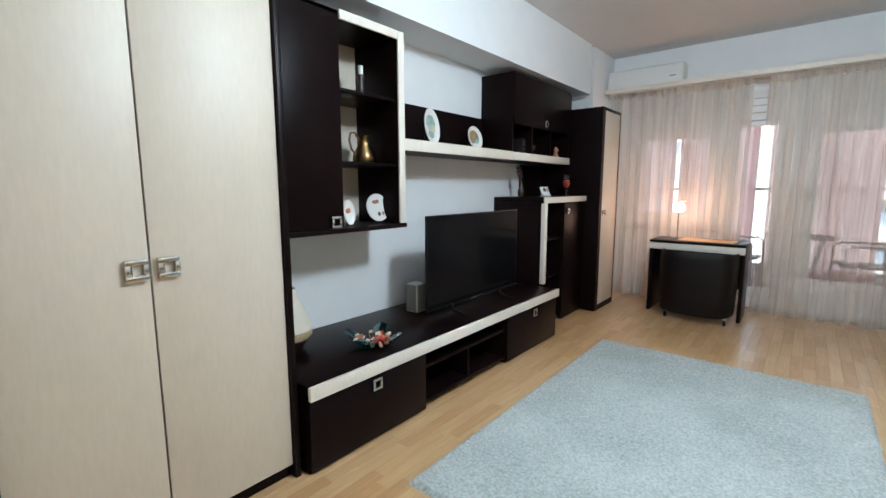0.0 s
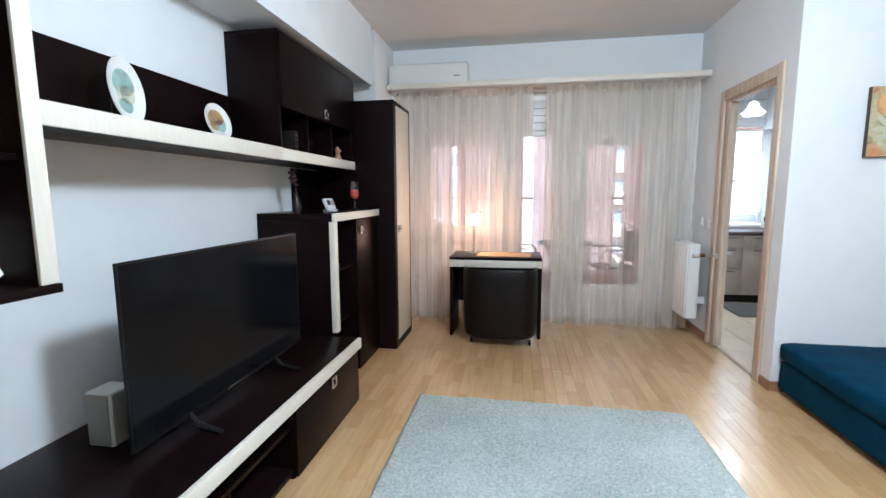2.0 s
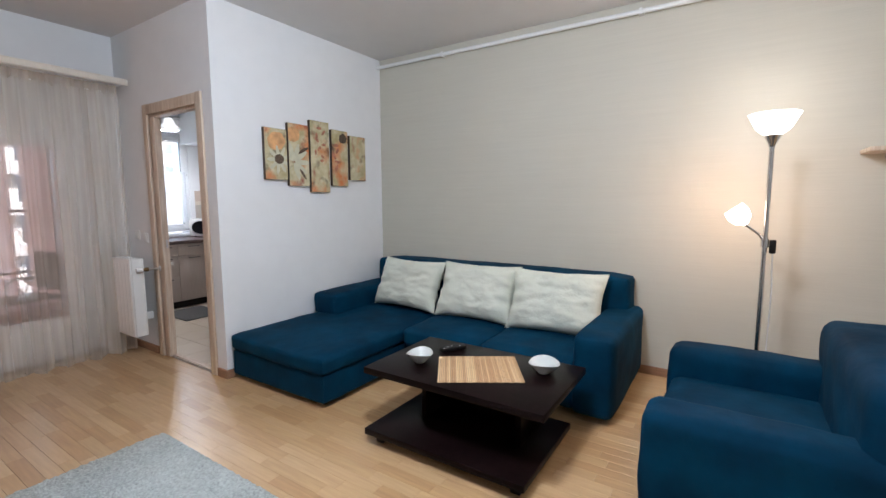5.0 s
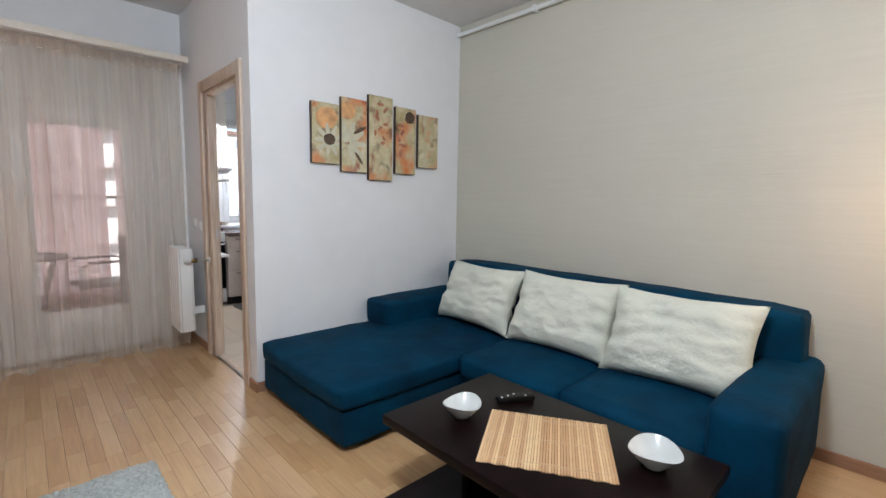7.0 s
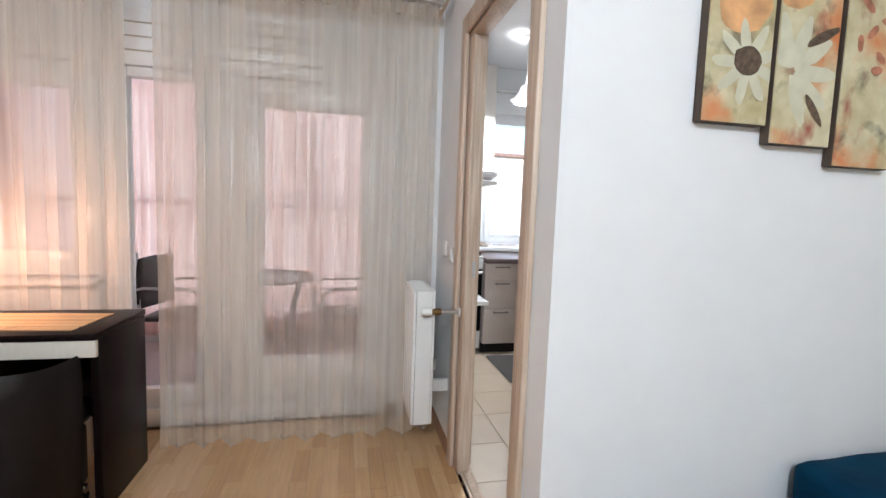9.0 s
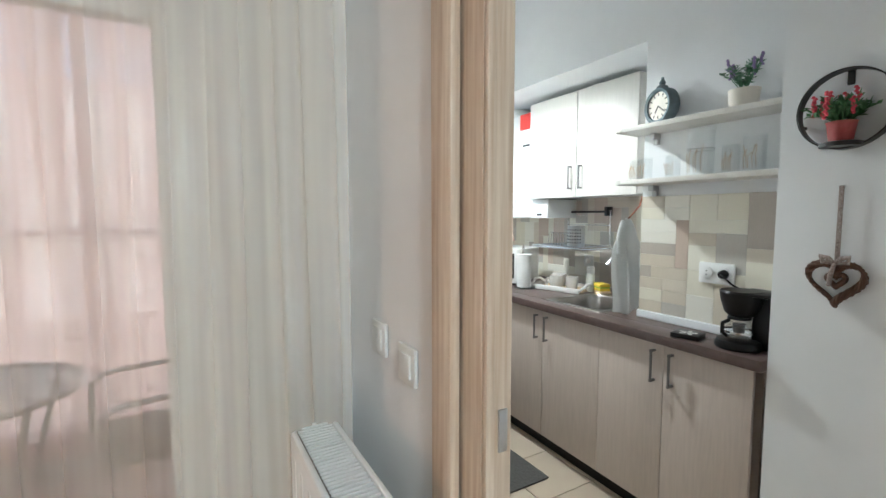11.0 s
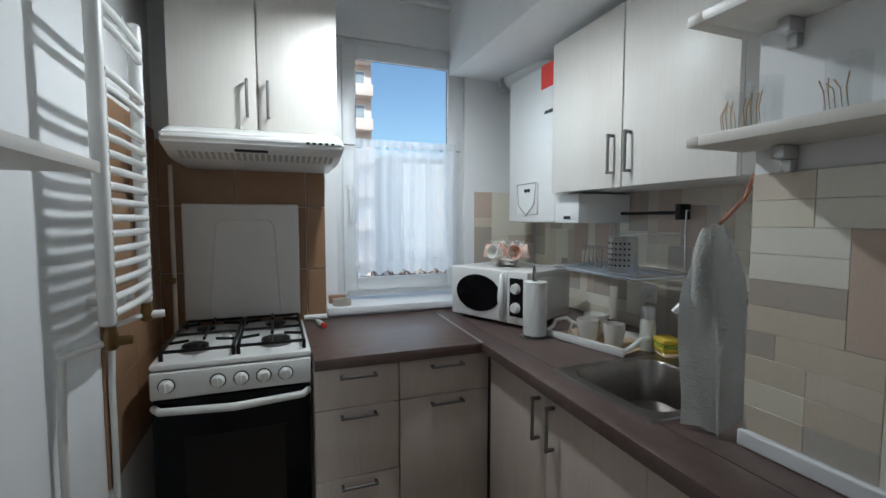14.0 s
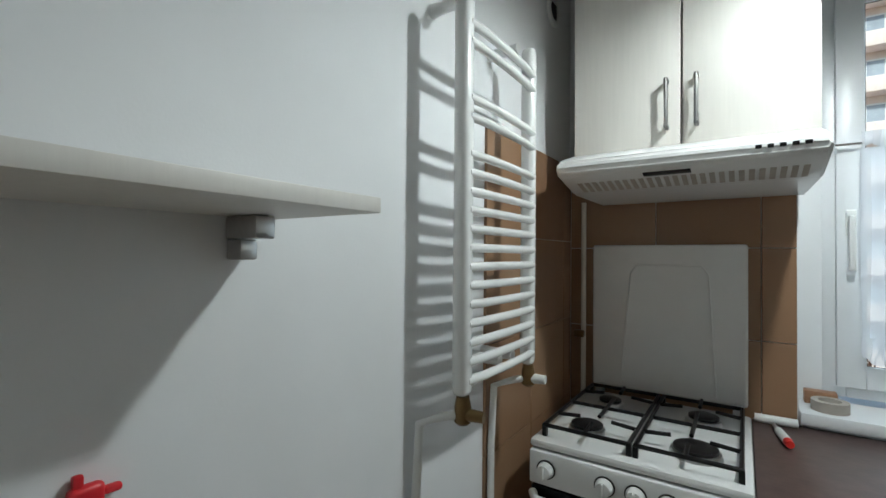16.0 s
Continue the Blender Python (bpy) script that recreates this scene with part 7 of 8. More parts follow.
def dish_rack():
    r = thing("dish_rack", "chrome hanging dish rack with a cutlery cup", "dish rack", (3.46, 7.05, 1.17))
    part("wall_rail", tube([(3.61, 6.88, 1.397), (3.61, 7.35, 1.397)], 0.007, 10), DARKSTEEL, r)
    for y in (6.90, 7.33):
        part("rail_mount", box(3.60, XR - 0.007, y - 0.012, y + 0.012, 1.37, 1.43, 0.003), DARKSTEEL, r)
    x0, x1, y0, y1, z = 3.31, 3.60, 6.80, 7.27, 1.175
    part("tray", box(x0 + 0.012, x1 - 0.012, y0 + 0.012, y1 - 0.012, z - 0.018, z - 0.014, 0.002), mat("blue_grey_plastic", (0.45, 0.52, 0.62), 0.3, spread=0.05), r)
    for zz in (z, z - 0.012):
        part("rim", tube([(x0, y0, zz), (x1, y0, zz), (x1, y1, zz), (x0, y1, zz)], 0.0038, 8, closed=True), CHROME, r)
    for k in range(15):
        y = y0 + 0.03 + k * 0.0293
        part("wire", tube([(x0, y, z), (x1, y, z)], 0.0018, 6), CHROME, r)
    for k in range(6):
        y = 7.08 + k * 0.026
        part("plate_hoop", tube([(3.40, y, z), (3.405, y, z + 0.075), (3.425, y, z + 0.085), (3.445, y, z + 0.075), (3.45, y, z)], 0.0022, 6), CHROME, r)
    for y in (6.86, 7.22):
        part("hanger", tube([(3.61, y, 1.404), (3.598, y, 1.405), (3.598, y, 1.37), (3.585, y - 0.01, 1.32), (3.59, y - 0.01, z)], 0.003, 8), CHROME, r)
    part("back_wire", tube([(3.59, 6.85, 1.31), (3.59, 7.22, 1.31)], 0.0025, 6), CHROME, r)
    cu = part("cutlery_cup", turned([(0, 0), (0.05, 0), (0.052, 0.004), (0.052, 0.125), (0.055, 0.13), (0.05, 0.13), (0.049, 0.006), (0, 0.006)], (3.385, 6.945, z + 0.003), 30), STEEL, r, "perforated steel cutlery cup")
    for i in range(9):
        a = radians(115 + i * 17)
        for j in range(5):
            at = (3.385 + 0.0521 * math.cos(a), 6.945 + 0.0521 * math.sin(a), z + 0.028 + j * 0.02)
            part("hole", turned([(0, 0), (0.0042, 0), (0.004, 0.0006), (0, 0.0006)], at, 8, axis=Matrix.Rotation(a, 4, "Z") @ Matrix.Rotation(radians(90), 4, "Y")), BLACK, cu, rounded=False)


dish_rack()
so = tagged(part("wall_socket", box(XR - 0.018, XR - 0.0075, 7.03, 7.11, 1.02, 1.10, 0.004), PLASTIC), "white wall socket behind the dish rack", "socket")
part("plug", turned([(0, 0), (0.018, 0), (0.016, 0.03), (0, 0.034)], (XR - 0.018, 7.07, 1.06), 16, axis=Matrix.Rotation(radians(-90), 4, "Y")), PLASTIC, so)

dt = thing("dish_towel", "white cotton dish towel hanging from a hook", "towel", (3.09, 6.30, 0.9))
bm = bmesh.new()
rows = []
for jz in range(25):
    vv = jz / 24
    row = []
    for i in range(17):
        u = i / 16 - 0.5
        wd = 0.02 + 0.105 * min(1, vv * 3.2) ** 0.7 - 0.012 * vv
        zz = 1.362 - 0.43 * vv - 0.07 * vv * u - 0.05 * vv ** 3 * (1 - 2 * abs(u + 0.1)) - 0.03 * max(0, u) * (1 - vv)
        sway = 0.006 * math.sin(vv * 5) - 0.012 * vv
        row.append(bm.verts.new((3.072 - 0.55 * u * wd - 0.012 * math.cos(u * 9 + 1.2 * vv + 0.6) + 0.016 * noise.noise(Vector((u * 3, vv * 2.5, 2))) + 0.006 * math.sin(u * 17 + 2 * vv), 6.335 + sway + 0.84 * u * wd, zz)))
    rows.append(row)
for a, b in zip(rows, rows[1:]):
    for i in range(16):
        bm.faces.new((a[i], a[i + 1], b[i + 1], b[i]))
bmesh.ops.solidify(bm, geom=bm.faces[:], thickness=0.004)
part("cloth", bm, TOWELS, dt)
bm = bmesh.new()
rows = []
for jz in range(13):
    vv = jz / 12
    row = []
    for i in range(9):
        u = i / 8 - 0.5
        row.append(bm.verts.new((3.058 - 0.010 * math.cos(u * 5) * (0.4 + vv) - 0.006 * math.sin(vv * 4), 6.348 + (0.018 + 0.055 * vv ** 0.7) * u + 0.012 * vv, 1.352 - 0.17 * vv + 0.05 * vv * u)))
    rows.append(row)
for a, b in zip(rows, rows[1:]):
    for i in range(8):
        bm.faces.new((a[i], a[i + 1], b[i + 1], b[i]))
bmesh.ops.solidify(bm, geom=bm.faces[:], thickness=0.004)
part("folded_edge", bm, TOWELS, dt)
part("hook", tube([(3.10, 6.275, 1.465), (3.095, 6.285, 1.42), (3.085, 6.31, 1.385), (3.07, 6.325, 1.36)], 0.004, 8), ROSE, dt)

ws = thing("double_socket", "white double wall socket on the patchwork tiles", "socket", (XS, 5.935, 1.14))
part("plate", box(XS - 0.019, XS - 0.0075, 5.845, 5.985, 1.10, 1.185, 0.005), PLASTIC, ws)
for y in (5.95, 5.88):
    s = part("insert", turned([(0.0, 0.004), (0.018, 0.004), (0.02, 0.0), (0.024, 0.0), (0.024, 0.005), (0.021, 0.006), (0, 0.0045)], (XS - 0.0185, y, 1.143), 24, axis=Matrix.Rotation(radians(-90), 4, "Y")), PLASTIC, ws)
    for d in (-0.008, 0.008):
        part("pin_hole", turned([(0, 0), (0.0026, 0), (0.0026, 0.0004), (0, 0.0004)], (XS - 0.0235, y, 1.143 + d), 8, axis=Matrix.Rotation(radians(-90), 4, "Y")), BLACK, s)


def coffee_maker():
    c = thing("coffee_maker", "black filter coffee maker with glass jug", "coffee maker", (2.98, 5.735, CT))
    shrink = Matrix.Translation((2.98, 5.735, CT)) @ Matrix.Scale(0.86, 4) @ Matrix.Translation((-2.98, -5.735, -CT))

    def add(name, bm, material, parent, label=""):
        bm.transform(shrink)
        return part(name, bm, material, parent, label)

    x, y, z = 2.98, 5.735, CT + 0.001
    add("base", turned([(0, 0), (0.085, 0), (0.088, 0.012), (0.08, 0.034), (0.06, 0.04), (0, 0.04)], (x - 0.02, y + 0.035, z), 32), BLACK, c)
    add("column", box(x + 0.0, x + 0.11, y - 0.085, y + 0.0, z, z + 0.235, 0.012, 3), BLACK, c)
    add("filter_housing", turned([(0, 0.135), (0.045, 0.135), (0.06, 0.15), (0.075, 0.2), (0.08, 0.235), (0.075, 0.242), (0, 0.244)], (x - 0.012, y + 0.035, z), 32), BLACK, c)
    add("top_cover", box(x - 0.06, x + 0.105, y - 0.083, y + 0.05, z + 0.225, z + 0.24, 0.006), BLACK, c)
    k = add("jug", turned([(0.03, 0.042), (0.056, 0.045), (0.06, 0.07), (0.052, 0.105), (0.042, 0.122), (0.04, 0.122), (0.05, 0.104), (0.057, 0.07), (0.053, 0.05), (0.03, 0.046)], (x - 0.02, y + 0.035, z), 30), GLASS, c, "clear glass jug")
    add("jug_lid", turned([(0, 0.122), (0.044, 0.122), (0.042, 0.132), (0, 0.134)], (x - 0.02, y + 0.035, z), 26), BLACK, k)
    add("jug_band", turned([(0.0605, 0.066), (0.0615, 0.066), (0.0615, 0.074), (0.0605, 0.074)], (x - 0.02, y + 0.035, z), 30), CHROME, k)
    add("jug_handle", tube([(x - 0.07, y + 0.05, z + 0.12), (x - 0.10, y + 0.06, z + 0.11), (x - 0.1, y + 0.06, z + 0.07), (x - 0.08, y + 0.052, z + 0.055)], 0.008, 8), BLACK, k)
    add("coffee_filter", turned([(0, 0.06), (0.02, 0.06), (0.024, 0.1), (0, 0.1)], (x - 0.02, y + 0.035, z), 16), DARKSTEEL, k)
    part("plug", turned([(0, 0), (0.018, 0), (0.017, 0.02), (0.008, 0.035), (0, 0.037)], (XS - 0.022, 5.88, 1.143), 16, axis=Matrix.Rotation(radians(-90), 4, "Y")), BLACK, c)
    part("cord", tube([(XS - 0.055, 5.88, 1.143), (XS - 0.07, 5.86, 1.14), (XS - 0.07, 5.83, 1.115), (XS - 0.05, 5.76, 1.075), (XS - 0.03, 5.70, 1.03), (x + 0.1, y - 0.06, z + 0.1)], 0.0035, 8), BLACK, c)


coffee_maker()
tv_ = thing("trivet", "black square trivet with a white flower inlay", "trivet", (2.935, 5.93, CT))
spin = Matrix.Translation((2.935, 5.935, CT + 0.001)) @ Matrix.Rotation(radians(12), 4, "Z")
bm = box(-0.045, 0.045, -0.05, 0.05, 0.0, 0.018, 0.003)
bm.transform(spin)
part("block", bm, BLACK, tv_)
for k in range(5):
    bm = turned([(0, 0), (1, 0), (0.9, 0.08), (0, 0.1)], (0, 0, 0), 12)
    bm.transform(spin @ Matrix.Rotation(k * math.tau / 5, 4, "Z") @ Matrix.Translation((0.02, 0, 0.0181)) @ Matrix.Diagonal((0.016, 0.008, 0.008, 1)))
    part("petal", bm, CERAMIC, tv_)


def mantel_clock():
    c = thing("clock", "grey-blue round shelf clock with a finial", "clock", (3.03, 6.15, 1.755))
    m = Matrix.Translation((3.035, 6.15, 1.755 + 0.088)) @ Matrix.Rotation(radians(-14), 4, "Z") @ Matrix.Rotation(radians(-90), 4, "Y")
    blue = mat("worn_blue_metal", (0.16, 0.21, 0.23), 0.55, spread=0.25, grain=30)

    def add(name, bm, mt, parent=c, rounded=True):
        bm.transform(m)
        return part(name, bm, mt, parent, rounded=rounded)
    add("case", turned([(0, -0.03), (0.07, -0.03), (0.078, -0.02), (0.078, 0.02), (0.072, 0.028), (0.06, 0.024), (0.06, 0.016), (0, 0.016)], (0, 0, 0), 36), blue)
    f = add("dial", turned([(0, 0.0165), (0.059, 0.0165), (0.059, 0.0175), (0, 0.0175)], (0, 0, 0), 36), CREAM_EDGE)
    for k in range(12):
        a = k * math.tau / 12
        bm = box(0.042, 0.054, -0.0022, 0.0022, 0.0176, 0.0184)
        bm.transform(Matrix.Rotation(a, 4, "Z"))
        add("hour_mark", bm, BLACK, f, False)
    for ln, a, wd in ((0.032, 150, 0.0028), (0.048, 232, 0.002)):
        bm = box(0, ln, -wd, wd, 0.0186, 0.0194)
        bm.transform(Matrix.Rotation(radians(a), 4, "Z"))
        add("hand", bm, BLACK, f, False)
    part("finial", turned([(0, 0), (0.024, 0), (0.022, 0.008), (0.01, 0.014), (0.014, 0.022), (0.008, 0.034), (0.005, 0.038), (0.007, 0.044), (0, 0.05)], (3.035, 6.15, 1.755 + 0.164), 18), blue, c)
    for d in (-0.04, 0.04):
        part("foot", turned([(0, 0), (0.012, 0), (0.009, 0.02), (0, 0.022)], (3.035, 6.15 + d, 1.755), 12), blue, c)


mantel_clock()


def sprigs(parent, at, n, spread, height, blossom, seed, leaf, every=3):
    rnd = random.Random(seed)
    stems, tips = bmesh.new(), bmesh.new()
    for k in range(n):
        a, lean = rnd.uniform(0, math.tau), rnd.uniform(0.1, 1.0)
        top = Vector(at) + Vector((spread * lean * math.cos(a), spread * lean * math.sin(a), height * rnd.uniform(0.55, 1.0) * (1.1 - 0.5 * lean)))
        mid = Vector(at) * 0.45 + top * 0.55 + Vector((0, 0, height * 0.12))
        tube([at, mid, top], [0.0016, 0.0013, 0.0009], 5, bm=stems)
        for q in range(9):
            f = 0.25 + 0.75 * q / 9
            p = Vector(at).lerp(mid, min(1, f * 2)) if f < 0.5 else mid.lerp(top, f * 2 - 1)
            d = Vector((rnd.uniform(-1, 1), rnd.uniform(-1, 1), rnd.uniform(0.0, 0.9))).normalized()
            s = d.orthogonal().normalized() * 0.0055
            ln = rnd.uniform(0.016, 0.030)
            vs = [stems.verts.new(p), stems.verts.new(p + d * ln * 0.5 + s), stems.verts.new(p + d * ln), stems.verts.new(p + d * ln * 0.5 - s)]
            stems.faces.new(vs)
        if k % every == 0:
            for q in range(8):
                turned([(0, 0), (0.0055, 0.003), (0.004, 0.008), (0, 0.01)], top + Vector((rnd.uniform(-0.004, 0.004), rnd.uniform(-0.004, 0.004), -0.022 + q * 0.0055)), 6, bm=tips)
    part("foliage", stems, leaf, parent, "small green leaves", rounded=False)
    part("blossoms", tips, blossom, parent)


lp = thing("lavender_pot", "cream pot with artificial lavender on the shelf", "plant", (3.03, 5.82, 1.755))
part("pot", turned([(0, 0), (0.038, 0), (0.046, 0.01), (0.05, 0.07), (0.052, 0.078), (0.047, 0.078), (0.045, 0.06), (0, 0.06)], (3.03, 5.82, 1.7555), 26), CREAM_EDGE, lp)
sprigs(lp, (3.03, 5.82, 1.815), 20, 0.085, 0.15, PURPLE, 3, GREENC)


def decorated_glass(y, r, h, x=3.03, lid=False):
    g = thing("storage_jar" if lid else "drinking_glass", "clear glass jar with grass decor and lid" if lid else "clear drinking glass with grass decor", "jar" if lid else "glass", (x, y, 1.53), "" if lid else "glasses on the shelf")
    z = 1.5305
    part("body", turned([(0, 0), (r * 0.96, 0), (r, 0.006), (r, h), (r * 0.94, h), (r * 0.94, 0.012), (0, 0.01)], (x, y, z), 26), GLASS, g)
    rnd = random.Random(int(y * 1000))
    for k in range(5):
        a = radians(150 + k * 15 + rnd.uniform(-5, 5))
        p = Vector((x + (r + 0.0006) * math.cos(a), y + (r + 0.0006) * math.sin(a), z + 0.015))
        part("grass_decor", tube([p, p + Vector((0, 0.004, h * 0.3)), p + Vector((-0.001, rnd.uniform(-0.014, 0.014), h * rnd.uniform(0.4, 0.6)))], [0.0007, 0.001, 0.0012], 5), GOLD, g)
    if lid:
        part("lid", turned([(0, h), (r * 1.02, h), (r * 1.02, h + 0.02), (r * 0.95, h + 0.025), (0, h + 0.026)], (x, y, z), 26), GLASS, g)
        part("seal", turned([(r * 1.002, h * 0.60), (r * 1.01, h * 0.60), (r * 1.01, h * 0.61), (r * 1.002, h * 0.61)], (x, y, z), 26), DARKSTEEL, g)


decorated_glass(5.97, 0.05, 0.175, lid=True)
for y, r, h in ((6.265, 0.026, 0.095), (6.215, 0.03, 0.10), (6.085, 0.03, 0.10), (5.855, 0.031, 0.11), (5.775, 0.038, 0.135), (5.66, 0.03, 0.13)):
    decorated_glass(y, r, h)


def ring_planter():
    r = thing("wall_planter", "black metal ring planter with red artificial flowers", "planter", (2.80, 5.47, 1.57))
    c = (2.80, 5.47, 1.675)
    bm = bmesh.new()
    rings = []
    for k in range(48):
        a = k * math.tau / 48
        y, z = math.cos(a), math.sin(a)
        rings.append([bm.verts.new((x, c[1] + q * y, c[2] + q * z)) for x, q in ((2.828, 0.112), (2.795, 0.112), (2.795, 0.108), (2.828, 0.108))])
    for k in range(48):
        a, b = rings[k], rings[(k + 1) % 48]
        for i in range(4):
            bm.faces.new((a[i], b[i], b[(i + 1) % 4], a[(i + 1) % 4]))
    bmesh.ops.recalc_face_normals(bm, faces=bm.faces[:])
    part("ring", bm, DARKSTEEL, r)
    part("hook_plate", box(2.829, 2.839, 5.462, 5.478, 1.745, 1.79, 0.002), DARKSTEEL, r)
    part("pot_seat", turned([(0, 0), (0.048, 0), (0.048, 0.012), (0.04, 0.014), (0, 0.014)], (2.788, 5.47, 1.568), 24), DARKSTEEL, r)
    part("pot", turned([(0, 0), (0.027, 0), (0.034, 0.05), (0.036, 0.054), (0.031, 0.054), (0.029, 0.042), (0, 0.042)], (2.788, 5.47, 1.583), 24), mat("red_worn_paint", (0.30, 0.025, 0.025), 0.5, second=(0.42, 0.10, 0.09), grain=22, bump=0.1), r, "red pot with worn white marks")
    sprigs(r, (2.788, 5.47, 1.628), 60, 0.09, 0.085, mat("pink_red_blossom", (0.62, 0.06, 0.09), 0.6, spread=0.2), 11, GREEN, 4)
    for y, z in ((5.365, 1.64), (5.575, 1.64)):
        part("stud", turned([(0, 0), (0.006, 0), (0.005, 0.012), (0, 0.014)], (2.84, y, z), 10, axis=Matrix.Rotation(radians(-90), 4, "Y")), DARKSTEEL, r)


ROOM.update(x=0.055)
ring_planter()


def heart_wreath():
    h = thing("heart_wreath", "brown wicker heart hanging on a checked ribbon", "wreath", (2.82, 5.473, 1.12))
    pts = []
    for k in range(60):
        t = k * math.tau / 60
        pts.append(Vector((2.824, 5.473 - 0.0041 * 16 * math.sin(t) ** 3, 1.185 + 0.0041 * (13 * math.cos(t) - 5 * math.cos(2 * t) - 2 * math.cos(3 * t) - math.cos(4 * t)))))
    for s in range(4):
        tw = []
        for k, p in enumerate(pts):
            a = k * 0.9 + s * math.tau / 4
            tw.append(p + Vector((0.0065 * math.cos(a), 0.0065 * math.sin(a) * 0.7, 0.0065 * math.sin(a))))
        part("strand", tube(tw, 0.0048, 7, closed=True), WICKER, h)
    check = mat("brown_checked_ribbon", (0.16, 0.09, 0.08), 0.9, second=(0.50, 0.44, 0.40), grain=160)
    part("ribbon", box(2.826, 2.829, 5.467, 5.479, 1.235, 1.462, 0.001), check, h, "brown checked ribbon")
    part("pin", turned([(0, 0), (0.004, 0), (0.003, 0.012), (0, 0.013)], (2.84, 5.473, 1.46), 8, axis=Matrix.Rotation(radians(-90), 4, "Y")), STEEL, h)
    for s in (-1, 1):
        loop = [(2.815, 5.473, 1.238), (2.808, 5.473 + s * 0.015, 1.252), (2.81, 5.473 + s * 0.032, 1.256), (2.815, 5.473 + s * 0.03, 1.24), (2.815, 5.473, 1.236)]
        part("bow_loop", tube(loop, [0.004, 0.008, 0.008, 0.007, 0.004], 6), check, h)
    part("bow_tail", tube([(2.812, 5.473, 1.238), (2.81, 5.48, 1.205), (2.812, 5.484, 1.17)], [0.005, 0.007, 0.006], 6), check, h)
    small = [p.lerp(Vector((2.824, 5.47, 1.19)), 0.68) for p in pts[::2]]
    part("small_heart", tube(small, 0.008, 7, closed=True), WICKER, h)


heart_wreath()
ROOM.update(x=0.0)
rnd = random.Random(2)


def animal_hook(y, z, material, label):
    """A flat animal-shaped plastic wall hook."""
    h = thing("wall_hook", label, "hook", (XK, y, z), "animal wall hooks")
    part("body", box(XK + 0.001, XK + 0.014, y - 0.012, y + 0.014, z, z + 0.075, 0.006, 3), material, h)
    part("head", box(XK + 0.001, XK + 0.016, y - 0.006, y + 0.026, z + 0.072, z + 0.095, 0.006, 3), material, h)
    part("snout", box(XK + 0.003, XK + 0.014, y + 0.024, y + 0.042, z + 0.078, z + 0.087, 0.004), material, h)
    part("ear", box(XK + 0.003, XK + 0.013, y - 0.002, y + 0.008, z + 0.093, z + 0.107, 0.003), material, h)
    part("tail_hook", tube([(XK + 0.012, y - 0.008, z + 0.02), (XK + 0.03, y - 0.012, z + 0.012), (XK + 0.036, y - 0.012, z + 0.028)], 0.004, 8), material, h)


animal_hook(6.285, 1.065, mat("red_plastic", (0.62, 0.02, 0.03), 0.35, spread=0.05), "red animal-shaped plastic wall hook")
animal_hook(6.10, 1.10, mat("yellow_plastic", (0.70, 0.50, 0.03), 0.35, spread=0.05), "yellow animal-shaped plastic wall hook")
bs = thing("wall_ledge", "narrow white ledge table fixed to the kitchen wall", "table", (1.77, 6.0, 0.78))
part("board", box(XK + 0.001, 1.845, 5.75, 6.24, 0.80, 0.822, 0.002), KITCHEN_UP, bs)
for y in (5.85, 6.14):
    part("bracket", box(XK + 0.001, 1.80, y - 0.01, y + 0.01, 0.72, 0.799, 0.003), STEEL, bs)
cj = thing("chrome_jar", "small chrome jar with a wire bail on the ledge", "jar", (1.785, 6.16, 0.822))
part("body", turned([(0, 0), (0.026, 0), (0.03, 0.008), (0.03, 0.04), (0.024, 0.05), (0.03, 0.06), (0.028, 0.075), (0, 0.08)], (1.785, 6.16, 0.8225), 24), CHROME, cj)
part("bail", tube([(1.785 + 0.026 * math.cos(radians(a)), 6.16, 0.89 + 0.05 * math.sin(radians(a))) for a in range(-30, 211, 20)], 0.003, 8), CHROME, cj)

ld = thing("tape_roll", "roll of grey adhesive tape on the window sill", "tape", (2.49, 7.86, 0.945))
part("roll", turned([(0.028, 0), (0.045, 0), (0.045, 0.03), (0.028, 0.03), (0.028, 0)], (2.475, 7.865, 0.9455), 28), GROUT, ld)
bw = tagged(part("wood_block", box(2.42, 2.50, 7.915, 7.955, 0.9455, 0.985, 0.003), SKIRT), "small wooden block on the sill beside the frame", "wood block")
lt = thing("gas_lighter", "white and red kitchen gas lighter on the worktop", "lighter", (2.35, 7.70, CT))
part("body", tube([(2.36, 7.62, CT + 0.012), (2.345, 7.70, CT + 0.012)], [0.012, 0.011], 10), PLASTIC, lt)
part("grip", tube([(2.364, 7.60, CT + 0.012), (2.36, 7.62, CT + 0.012)], [0.010, 0.0122], 10), RED, lt, "red grip")
part("nozzle", tube([(2.345, 7.70, CT + 0.012), (2.335, 7.76, CT + 0.012)], 0.005, 8), STEEL, lt)
ks = thing("sealing_tube", "white tube of sealant behind the cooker edge", "tube", (2.36, 7.79, CT))
part("tube", tube([(2.29, 7.79, CT + 0.014), (2.395, 7.79, CT + 0.014)], 0.013, 12), PLASTIC, ks)
km = tagged(part("kitchen_mat", cushion(2.3, 2.78, 6.52, 7.12, 0.0, 0.012, 0.0, 0.005, 4, 0.001, 10), mat("grey_mat", (0.10, 0.095, 0.09), 0.95, spread=0.2, grain=90, bump=0.5)), "dark grey kitchen floor mat before the units", "mat")
cw = thing("pipe_elbow", "white plastic hood pipe end above the wall cabinet", "pipe", (3.5, 6.8, 2.13))
part("elbow", tube([(3.40, 6.86, 2.131), (3.40, 6.86, 2.15), (3.41, 6.83, 2.158), (3.44, 6.78, 2.15)], 0.006, 8), PLASTIC, cw)

